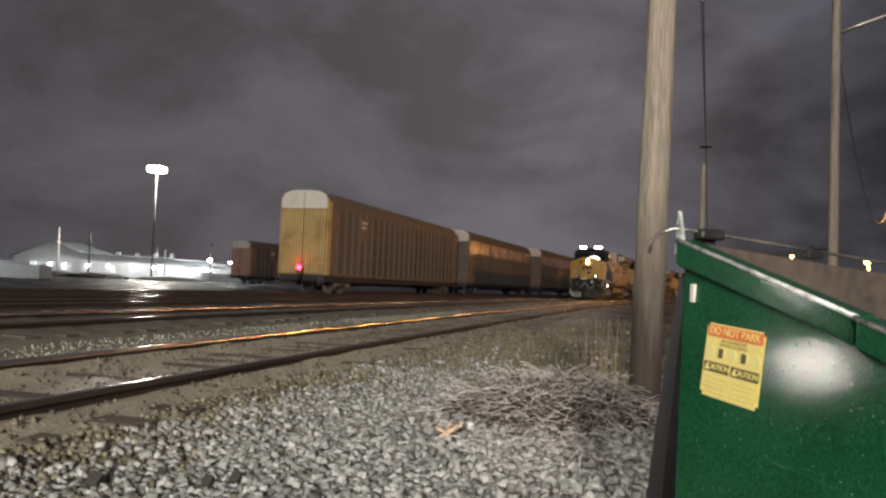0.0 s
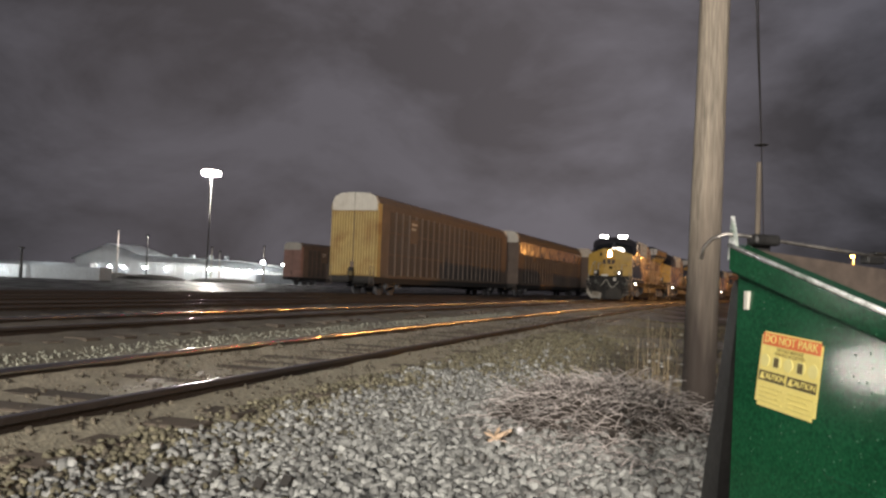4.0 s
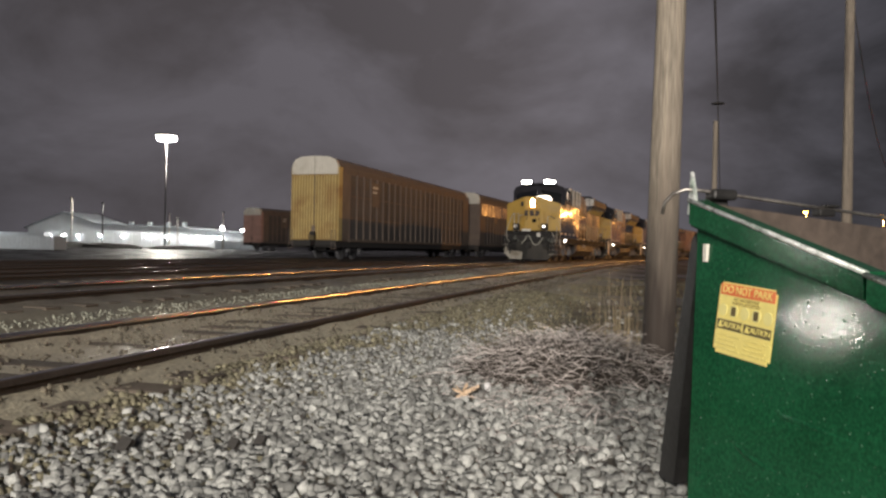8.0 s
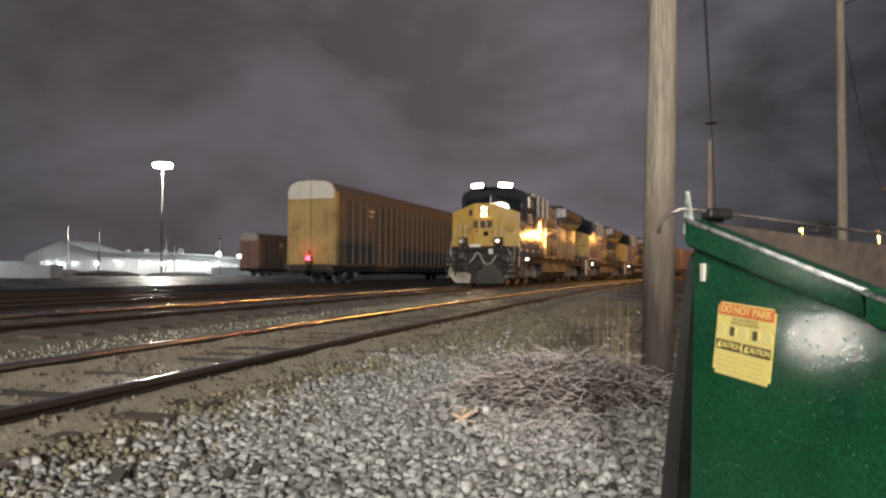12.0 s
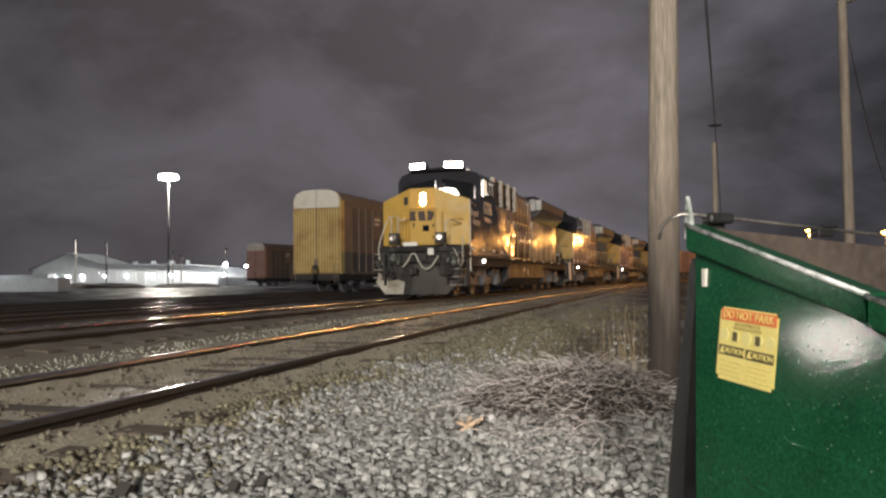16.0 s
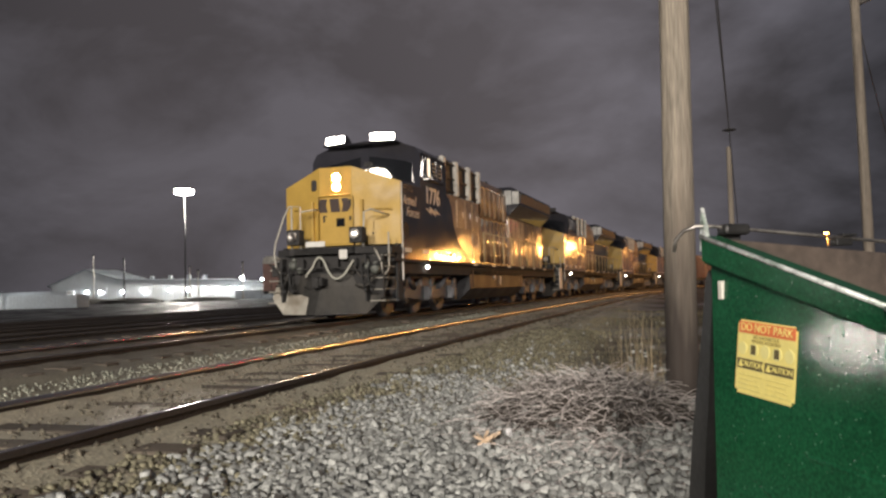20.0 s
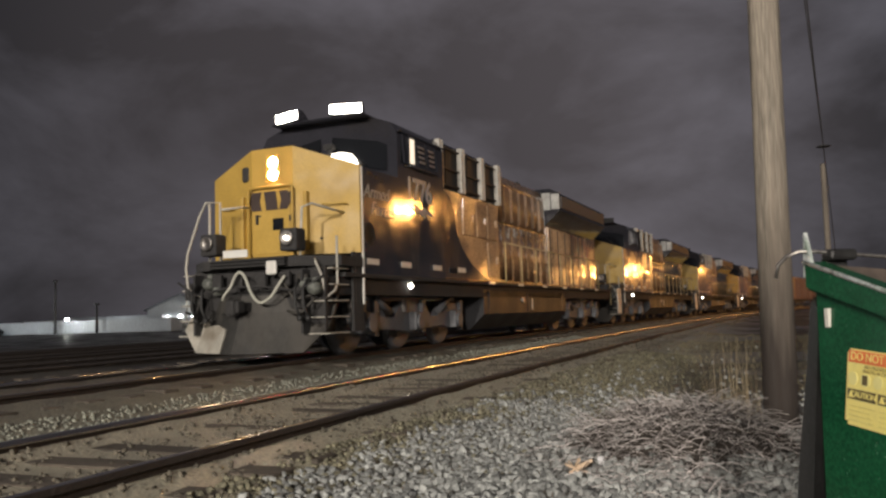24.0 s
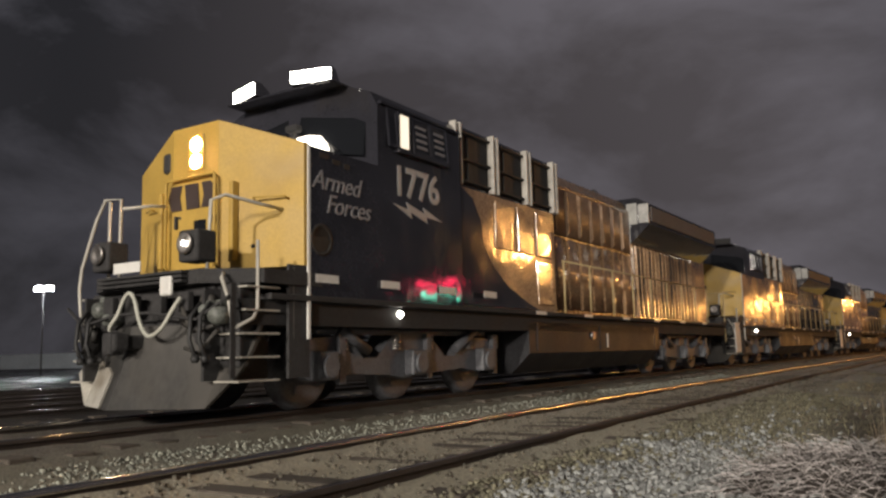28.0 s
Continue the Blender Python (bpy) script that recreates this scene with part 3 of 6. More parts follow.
def make_loco(lead):
    """A six-axle diesel with a wide cab. y runs from the nose (0) to the rear, x to the lit side, z from the rail."""
    name = "lead_locomotive" if lead else "trailing_locomotive"
    if lead:
        unit = thing(name, "navy diesel locomotive with yellow nose and tan patterned hood", "locomotive", "locomotives of the train")
    else:
        unit = thing(name, "trailing diesel locomotive with dark cab and tan hood", "locomotive", "locomotives of the train")
    hood_paint = TAN
    # frame and walkway
    bm = bmesh.new()
    bx(bm, -1.42, 1.42, -0.55, 20.35, 1.02, 1.30)
    bx(bm, -1.52, 1.52, -0.2, 20.2, 1.30, 1.37, bevel=0.01)
    part("underframe", bm, BLACK, unit)
    # cab shell: side wall from sill to eave, arched roof
    bm = bmesh.new()
    sec = [(-1.5, 1.37), (1.5, 1.37), (1.5, 4.02), (1.38, 4.24), (0.9, 4.42), (0, 4.50), (-0.9, 4.42), (-1.38, 4.24), (-1.5, 4.02)]
    prism(bm, sec, "y", 1.80, 3.92)
    cab = part("cab", bm, NAVY, unit)
    if not lead:
        boxed("cab_lower_panel", TAN, unit, 1.50, 1.512, 0.5, 3.92, 1.40, 3.15, label="tan lower half of the cab side")
    # nose side, behind the yellow front
    bm = bmesh.new()
    sec = [(-1.5, 1.37), (1.5, 1.37), (1.5, 3.18), (0.42, 3.52), (-0.42, 3.52), (-1.5, 3.18)]
    prism(bm, sec, "y", 0.46, 1.80)
    part("nose_side", bm, NAVY if lead else TAN, unit)
    # yellow nose front: blunt wedge in plan, peaked top
    bm = bmesh.new()
    plan = [(-1.5, 0.44), (-1.5, 0.35), (-0.42, 0.0), (0.42, 0.0), (1.5, 0.35), (1.5, 0.44)]
    tops = {1.5: 3.20, 0.42: 3.58}
    lo = [bm.verts.new((x, y, 1.72)) for x, y in plan]
    hi = [bm.verts.new((x, y, tops[abs(x)])) for x, y in plan]
    bm.faces.new(lo), bm.faces.new((hi[0], hi[1], hi[2], hi[3], hi[4], hi[5]))
    for i in range(6):
        bm.faces.new((lo[i], lo[i - 1], hi[i - 1], hi[i]))
    bmesh.ops.recalc_face_normals(bm, faces=bm.faces)
    bmesh.ops.triangulate(bm, faces=[f for f in bm.faces if len(f.verts) > 4])
    nose = part("nose", bm, YELLOW, unit)
    boxed("nose_edge", WHITE, nose, 1.49, 1.515, 0.405, 0.445, 0.86, 3.18)
    # nose door, hinges, seams and fittings
    bm = bmesh.new()
    bx(bm, -0.36, 0.36, -0.022, 0.0, 1.76, 2.92, bevel=0.008)
    door = part("nose_door", bm, YELLOW if lead else hood_paint, nose)
    for z in (1.95, 2.35, 2.75):
        boxed("door_hinge", BLACK, nose, 0.355, 0.40, -0.035, 0.0, z - 0.05, z + 0.05)
    boxed("door_latch", BLACK, nose, -0.31, -0.27, -0.06, -0.02, 2.28, 2.44)
    if lead:
        # plain dark emblem of three shapes on the door
        for pts in ([(-0.46, 2.67), (-0.40, 2.83), (-0.20, 2.83), (-0.24, 2.67), (-0.20, 2.51), (-0.40, 2.51)], [(-0.15, 2.83), (0.09, 2.83), (0.13, 2.51), (-0.11, 2.51)],
                    [(0.16, 2.51), (0.20, 2.67), (0.16, 2.83), (0.32, 2.83), (0.42, 2.67), (0.32, 2.51)]):
            bm = bmesh.new()
            prism(bm, pts, "y", -0.034, -0.024)
            part("emblem_block", bm, mat("emblem_dark", (0.045, 0.030, 0.026), 0.6), nose)
    # headlights, one above the other, in a recessed plate
    bm = bmesh.new()
    bx(bm, -0.13, 0.17, -0.02, 0.0, 3.0, 3.46, bevel=0.008)
    part("headlight_plate", bm, YELLOW, nose)
    for z in (3.325, 3.115):
        bm = bmesh.new()
        lathe(bm, [(0.095, -0.005), (0.095, -0.03), (0.075, -0.045), (0.03, -0.055)], (0.035, 0, z), n=16, axis="y")
        part("headlight", bm, HEADLIGHT if lead else DARKGLASS, nose)
    bm = bmesh.new()
    bx(bm, -0.66, -0.48, 0.012, 0.16, 3.04, 3.32, bevel=0.05)
    part("nose_vent", bm, BLACK, nose)
    for pts in ([(0.95, 0.10, 2.52), (0.95, 0.06, 2.55), (1.32, 0.22, 2.55), (1.32, 0.28, 2.52)],
                [(-0.9, 0.1, 2.6), (-0.9, 0.05, 2.62), (-1.2, 0.2, 2.62)]):
        bm = bmesh.new()
        tube(bm, pts, 0.012, 6)
        part("grab_iron", bm, RAILING if not lead else YELLOW, nose)
    # tall grab rails beside the nose door, joined by a bar over it
    if lead:
        bm = bmesh.new()
        tube(bm, [(-0.43, -0.02, 1.74), (-0.43, -0.09, 1.80), (-0.43, -0.09, 2.86), (-0.40, -0.09, 2.90), (0.43, -0.09, 2.90), (0.46, -0.09, 2.86), (0.46, -0.09, 1.80), (0.46, -0.02, 1.74)], 0.021, 8)
        part("door_rail", bm, YELLOW, nose)
        for x in (-0.62, 0.66):
            bm = bmesh.new()
            y = max(0.0, (abs(x) - 0.42) * 0.324)
            bx(bm, x - 0.035, x + 0.035, y - 0.10, y, 1.80, 2.78, bevel=0.012)
            part("hand_post", bm, YELLOW, nose)
        boxed("door_window", DARKGLASS, door, 0.02, 0.24, -0.03, -0.022, 2.16, 2.36, bevel=0.003)
        for x, z in ((-0.30, 2.42), (-0.24, 2.42), (0.88, 1.98)):
            bm = bmesh.new()
            y = max(0.0, (abs(x) - 0.42) * 0.324)
            rod(bm, (x, y - 0.03, z), (x, y, z), 0.022, n=10)
            part("drain_hole", bm, BLACK, nose)
    # windshields over the nose
    for s in (-1, 1):
        bm = bmesh.new()
        vs = [bm.verts.new(p) for p in ((s * 0.12, 1.70, 3.58), (s * 1.30, 1.74, 3.34), (s * 1.30, 1.82, 3.98), (s * 0.12, 1.82, 4.20))]
        bm.faces.new(vs)
        ext = bmesh.ops.extrude_face_region(bm, geom=list(bm.faces))
        bmesh.ops.translate(bm, vec=(0, 0.07, 0), verts=[v for v in ext["geom"] if isinstance(v, bmesh.types.BMVert)])
        bmesh.ops.recalc_face_normals(bm, faces=bm.faces)
        part("windshield", bm, DARKGLASS, cab)
        bm = bmesh.new()
        tube(bm, [(s * 0.9, 1.68, 3.46), (s * 0.55, 1.67, 3.75)], 0.012, 6)
        part("wiper", bm, RUBBER, cab)
    if lead:
        # emissive strip added for the bright patch at the windshield's foot
        bm = bmesh.new()
        prism(bm, [(-0.13, 3.62), (-0.13, 3.69), (0.14, 3.74), (0.40, 3.75), (0.62, 3.70), (0.72, 3.58), (0.76, 3.48), (0.45, 3.48)], "y", 1.655, 1.675)
        part("dash_light", bm, glow("windshield_glow_strip", (1.0, 0.90, 0.76), 6.0), cab, "glowing strip at the foot of the windshield")
        boxed("dash_camera", BLACK, cab, 0.08, 0.30, 1.50, 1.64, 3.80, 3.91, bevel=0.03)
        boxed("dash_foot", BLACK, cab, 0.16, 0.22, 1.54, 1.60, 3.62, 3.80)
    # lit number boards on the roof's front, a shelf under them, horn and antenna
    for s in (-1, 1):
        bm = bmesh.new()
        prism(bm, [(-0.10, -0.100), (-0.10, 0.100), (0.02, 0.09), (0.16, -0.05), (0.16, -0.100)], "x", -0.318, 0.318)
        box = part("number_board_box", bm, NAVY if lead else BLACK, unit)
        box.matrix_basis = pose(s * 0.62, 1.52, 4.505, 0, 0, s * 16)
        bm = bmesh.new()
        bx(bm, -0.30, 0.30, -0.125, -0.10, -0.085, 0.085, bevel=0.012)
        part("number_board", bm, BOARD if lead else BLACK, box, "glowing number board")
    boxed("roof_visor", NAVY, cab, -1.0, 1.0, 1.42, 1.95, 4.362, 4.40, bevel=0.012)
    # side windows
    for s in (-1, 1):
        for a, b, lit in ((2.02, 2.22, 0), (2.27, 2.54, 1), (2.62, 3.05, 0), (3.10, 3.52, 0)):
            bm = bmesh.new()
            x = s * 1.5
            bx(bm, min(x, x + s * 0.012), max(x, x + s * 0.012), a, b, 3.53, 4.02, bevel=0.004)
            win = part("side_window", bm, CABLIGHT if (lit and lead) else DARKGLASS, cab)
            if not lit:
                mid = Matrix.Translation((x, (a + b) / 2, 3.8))
                win.matrix_basis = mid @ pose(0, 0, 0, 0, s * -5, 0) @ mid.inverted()
            bm = bmesh.new()
            for c in (a, b):
                bx(bm, min(x, x + s * 0.03), max(x, x + s * 0.03), c - 0.018, c + 0.018, 3.5, 4.05)
            for z in (3.51, 4.03):
                bx(bm, min(x, x + s * 0.03), max(x, x + s * 0.03), a, b, z - 0.018, z + 0.018)
            part("window_frame", bm, NAVY, win)
            if a > 2.6 and lead:
                for k in range(4):
                    boxed("blind_slat", SCRIPT, win, min(x, x + s * 0.02), max(x, x + s * 0.02), a + 0.08, b - 0.08, 3.60 + k * 0.10, 3.64 + k * 0.10)
    # drip rail and arm rest
    bm = bmesh.new()
    bx(bm, 1.47, 1.53, 1.85, 3.9, 4.06, 4.10)
    part("drip_rail", bm, NAVY, cab)
    boxed("arm_rest", NAVY, cab, 1.49, 1.57, 2.2, 3.5, 3.44, 3.49, bevel=0.01)
    if lead:
        # letters on the lit side, read from nose to rear
        side = Matrix(((0, 0, 1, 0), (1, 0, 0, 0), (0, 1, 0, 0), (0, 0, 0, 1)))
        written("cab_number", "1776", 0.60, FADED, unit, Matrix.Translation((1.506, 2.72, 3.03)) @ side, 0.97, thick=0.010, label="white number on the cab side")
        written("script_line", "Armed", 0.34, SCRIPT, unit, Matrix.Translation((1.506, 0.94, 2.78)) @ side, 0.95, 0.3, label="white slanted script")
        written("script_line", "Forces", 0.34, SCRIPT, unit, Matrix.Translation((1.506, 1.17, 2.50)) @ side, 0.95, 0.3, label="white slanted script")
        bm = bmesh.new()
        for a, b, z in ((0.62, 0.80, 3.10), (0.86, 1.02, 3.06), (1.08, 1.2, 3.04)):
            bx(bm, 1.503, 1.508, a, b, z - 0.03, z + 0.03)
        part("small_script", bm, GREY, unit)
        bm = bmesh.new()
        prism(bm, [(2.12, 2.72), (2.58, 2.55), (2.55, 2.64), (2.98, 2.53), (2.94, 2.62), (3.36, 2.60), (2.86, 2.75), (2.90, 2.66), (2.44, 2.77), (2.48, 2.67)], "x", 1.502, 1.507)
        part("bolt_stripe", bm, FADED, unit)
        bm = bmesh.new()
        lathe(bm, [(0.20, 1.502), (0.20, 1.507), (0.15, 1.507), (0.15, 1.502)], (0, 0.66, 2.05), n=24, axis="x")
        bx(bm, 1.502, 1.507, 0.50, 0.82, 2.03, 2.07)
        part("round_seal", bm, GREY, unit)
    # hood behind the cab: equipment cabinets, engine hood, radiator cabin
    bm = bmesh.new()
    prism(bm, [(3.92, 1.37), (7.6, 1.37), (7.6, 3.30), (3.92, 3.30)], "x", -1.38, 1.38)
    cabinet = part("equipment_cabinet", bm, hood_paint, unit)
    if lead:
        bm = bmesh.new()
        for s in (1,):
            prism(bm, [(3.92, 1.40), (6.75, 1.40), (6.35, 1.50), (5.60, 1.75), (5.05, 2.08), (4.75, 2.44), (4.66, 2.81), (4.42, 3.14), (4.05, 3.28), (3.92, 3.28)], "x", s * 1.383, s * 1.425)
        part("navy_sweep", bm, NAVY, cabinet)
    for a in (4.75, 5.55, 6.35, 7.1):
        for z0, z1 in ((1.5, 2.32), (2.4, 3.22)):
            bm = bmesh.new()
            bx(bm, 1.38, 1.412, a - 0.34, a + 0.34, z0, z1, bevel=0.018)
            bx(bm, 1.41, 1.43, a + 0.22, a + 0.27, (z0 + z1) / 2 - 0.08, (z0 + z1) / 2 + 0.08)
            if not lead or a > 7.0 or (z0 > 2.3 and a > 5.4):
                door = part("cabinet_door", bm, hood_paint, cabinet)
                door.matrix_basis = uneven((1.4, a, (z0 + z1) / 2))
            else:
                bm.free()
    # braking-resistor box with pale framed grilles
    bm = bmesh.new()
    bx(bm, -1.30, 1.30, 3.94, 7.75, 3.30, 4.34, bevel=0.03)
    grid_box = part("resistor_box", bm, NAVY, unit)
    for a in (4.02, 5.24, 6.50, 7.64):
        for s in (-1, 1):
            for off in (-0.075, 0.075):
                boxed("grille_post", mat("pale_grille_post", (0.40, 0.38, 0.34), 0.4, vary=0.3), grid_box, s * 1.38 - 0.06, s * 1.38 + 0.06, a + off - 0.028, a + off + 0.028, 3.32, 4.33, bevel=0.008)
    for a, b in ((4.12, 5.14), (5.34, 6.40), (6.60, 7.54)):
        bm = bmesh.new()
        bx(bm, 1.295, 1.305, a, b, 3.36, 4.24)
        grille = part("grille", bm, BLACK, grid_box)
        for z in (3.42, 3.78, 4.22):
            boxed("grille_rail", GREY, grille, 1.34, 1.38, a, b, z - 0.02, z + 0.02)
        boxed("resistor_core", GREY, grille, 1.306, 1.33, (a + b) / 2 - 0.16, (a + b) / 2 + 0.16, 3.45, 4.18, bevel=0.005)
    # engine hood, with a row of doors
    bm = bmesh.new()
    prism(bm, [(-0.98, 1.37), (0.98, 1.37), (0.98, 4.12), (0.80, 4.40), (-0.80, 4.40), (-0.98, 4.12)], "y", 7.6, 13.1)
    # shell coloured darker than the doors, to paint shade into their gaps
    engine = part("engine_hood", bm, mat("shaded_hood_gap_paint", (0.20, 0.13, 0.075), 0.3, vary=0.3), unit)
    y = 7.75
    while y < 13.0:
        bm = bmesh.new()
        bulged(bm, 0.98, 1.03, y, y + 0.60, 1.50, 2.98, 0.008)
        for z in (1.8, 2.3, 2.8):
            bx(bm, 1.0, 1.045, y - 0.03, y + 0.05, z - 0.05, z + 0.05)
        bx(bm, 1.0, 1.06, y + 0.49, y + 0.53, 2.1, 2.3)
        door = part("hood_door", bm, hood_paint, engine)
        door.matrix_basis = uneven((1.0, y + 0.3, 2.5), 0.7)
        bm = bmesh.new()
        bulged(bm, 0.98, 1.02, y, y + 0.60, 3.05, 4.06, 0.004)
        bx(bm, 1.0, 1.05, y + 0.02, y + 0.08, 3.12, 4.0)
        upper = part("upper_door", bm, TAN_DULL, engine)
        upper.matrix_basis = uneven((1.0, y + 0.3, 3.5), 1.2)
        y += 0.66
    bm = bmesh.new()
    bx(bm, -0.35, 0.35, 9.2, 10.6, 4.40, 4.56, bevel=0.04)
    part("exhaust_stack", bm, BLACK, unit)
    boxed("air_inlet", BLACK, unit, -0.6, 0.6, 8.0, 8.5, 4.40, 4.47, bevel=0.03)
    for k in range(3):
        bm = bmesh.new()
        rod(bm, (0.3 + k * 0.1, 12.4, 4.50), (0.3 + k * 0.1, 12.05 - k * 0.06, 4.54), 0.03, 0.07)
        rod(bm, (0.3 + k * 0.1, 12.35, 4.38), (0.3 + k * 0.1, 12.35, 4.50), 0.02)
        part("air_horn", bm, BLACK, unit)
    # radiator cabin with overhanging wings
    bm = bmesh.new()
    prism(bm, [(-0.98, 1.37), (0.98, 1.37), (0.98, 3.3), (-0.98, 3.3)], "y", 13.1, 18.4)
    cabin = part("radiator_cabin", bm, hood_paint if lead else NAVY, unit)
    bm = bmesh.new()
    prism(bm, [(-0.98, 3.3), (0.98, 3.3), (1.50, 3.78), (1.50, 4.30), (1.2, 4.48), (-1.2, 4.48), (-1.50, 4.30), (-1.50, 3.78)], "y", 13.1, 19.6)
    wing = part("radiator_wing", bm, NAVY, unit)
    boxed("wing_screen", SCREEN, wing, 1.50, 1.525, 13.25, 19.4, 3.86, 4.24, bevel=0.006, label="pale radiator screen")
    boxed("wing_end", mat("pale_wing_sheet", (0.42, 0.42, 0.40), 0.25, vary=0.3, grain=3), wing, 1.24, 1.50, 13.06, 13.10, 3.82, 4.30)
    boxed("wing_end", MATS["pale_wing_sheet"], wing, 0.93, 1.20, 13.06, 13.10, 3.80, 4.34)
    for a in (13.3, 14.2, 15.1, 16.0, 16.9, 17.6):
        bm = bmesh.new()
        bulged(bm, 0.98, 1.01, a, a + 0.62, 1.50, 3.24)
        bx(bm, 1.0, 1.04, a + 0.5, a + 0.55, 2.3, 2.5)
        door = part("hood_door", bm, BLACK if lead else NAVY, cabin)
        door.matrix_basis = uneven((1.0, a + 0.3, 2.4), 0.7)
        if lead:
            for off in (0.05, 0.36, 0.70):
                boxed("louvre_post", hood_paint, cabin, 0.98, 1.055, a + off - 0.045, a + off + 0.045, 1.46, 3.27, bevel=0.012)
    # rear end, yellow
    bm = bmesh.new()
    prism(bm, [(-1.0, 1.37), (1.0, 1.37), (1.0, 3.45), (0.8, 3.8), (-0.8, 3.8), (-1.0, 3.45)], "y", 18.4, 19.9)
    tail = part("rear_hood", bm, hood_paint if lead else NAVY, unit)
    bm = bmesh.new()
    bx(bm, 1.0, 1.02, 18.7, 19.5, 1.5, 3.0, bevel=0.01)
    rear_door = part("rear_door", bm, hood_paint if lead else NAVY, tail)
    for k in range(6):
        boxed("louvre", hood_paint if lead else NAVY, rear_door, 1.02, 1.035, 18.8, 19.4, 1.7 + k * 0.12, 1.75 + k * 0.12)
    # running-board handrail and its posts
    for s in (-1, 1):
        bm = bmesh.new()
        tube(bm, [(s * 1.49, 7.7, 2.38), (s * 1.49, 18.2, 2.38)], 0.019, 6)
        part("handrail", bm, RAILING, unit)
        y = 7.75
        while y < 18.3:
            bm = bmesh.new()
            tube(bm, [(s * 1.49, y, 1.37), (s * 1.49, y, 2.38)], 0.019, 6)
            part("handrail_post", bm, RAILING, unit)
            y += 1.3
    # sill reflectors
    for a in (0.52, 1.80, 3.22, 4.52, 6.4, 8.6, 10.8, 13.0, 15.2, 17.4):
        boxed("reflector_plate", WHITE, unit, 1.525, 1.53, a, a + 0.42, 1.53 if a < 5 else 1.31, 1.63 if a < 5 else 1.37)
    # fuel tank
    bm = bmesh.new()
    prism(bm, [(-1.42, 1.18), (-1.42, 0.62), (-1.05, 0.27), (1.05, 0.27), (1.42, 0.62), (1.42, 1.18)], "y", 6.28, 13.6)
    tank = part("fuel_tank", bm, TANK, unit)
    for a in (6.6, 9.6, 13.2):
        boxed("tank_strap", TANK, tank, 1.42, 1.435, a, a + 0.07, 0.65, 1.16)
    bm = bmesh.new()
    rod(bm, (1.40, 9.2, 0.95), (1.47, 9.2, 0.95), 0.08)
    part("filler_cap", bm, STEEL, tank)
    boxed("tank_gauge", WHITE, tank, 1.43, 1.44, 10.0, 10.06, 0.7, 1.0)
    # trucks
    make_truck(unit, 3.05)
    make_truck(unit, 16.5)
    # step light under the walkway
    bm = bmesh.new()
    lathe(bm, [(0.03, -0.04), (0.05, 0.0), (0.03, 0.03)], (1.46, 2.32, 1.20), n=10, axis="x")
    part("step_light", bm, MARKER, unit, "small white lamp under the walkway")
    made = set(unit.children)
    front_end(unit, lead)
    for ob in unit.children:
        if ob not in made and not ob.name.startswith(("plow", "step_well", "platform_rail")):
            ob.matrix_basis = pose(0.30 if ob.name.startswith(("air_hose", "gladhand")) else 0.06, 0.20, 0.06) @ ob.matrix_basis
    rear_end(unit)
    return unit


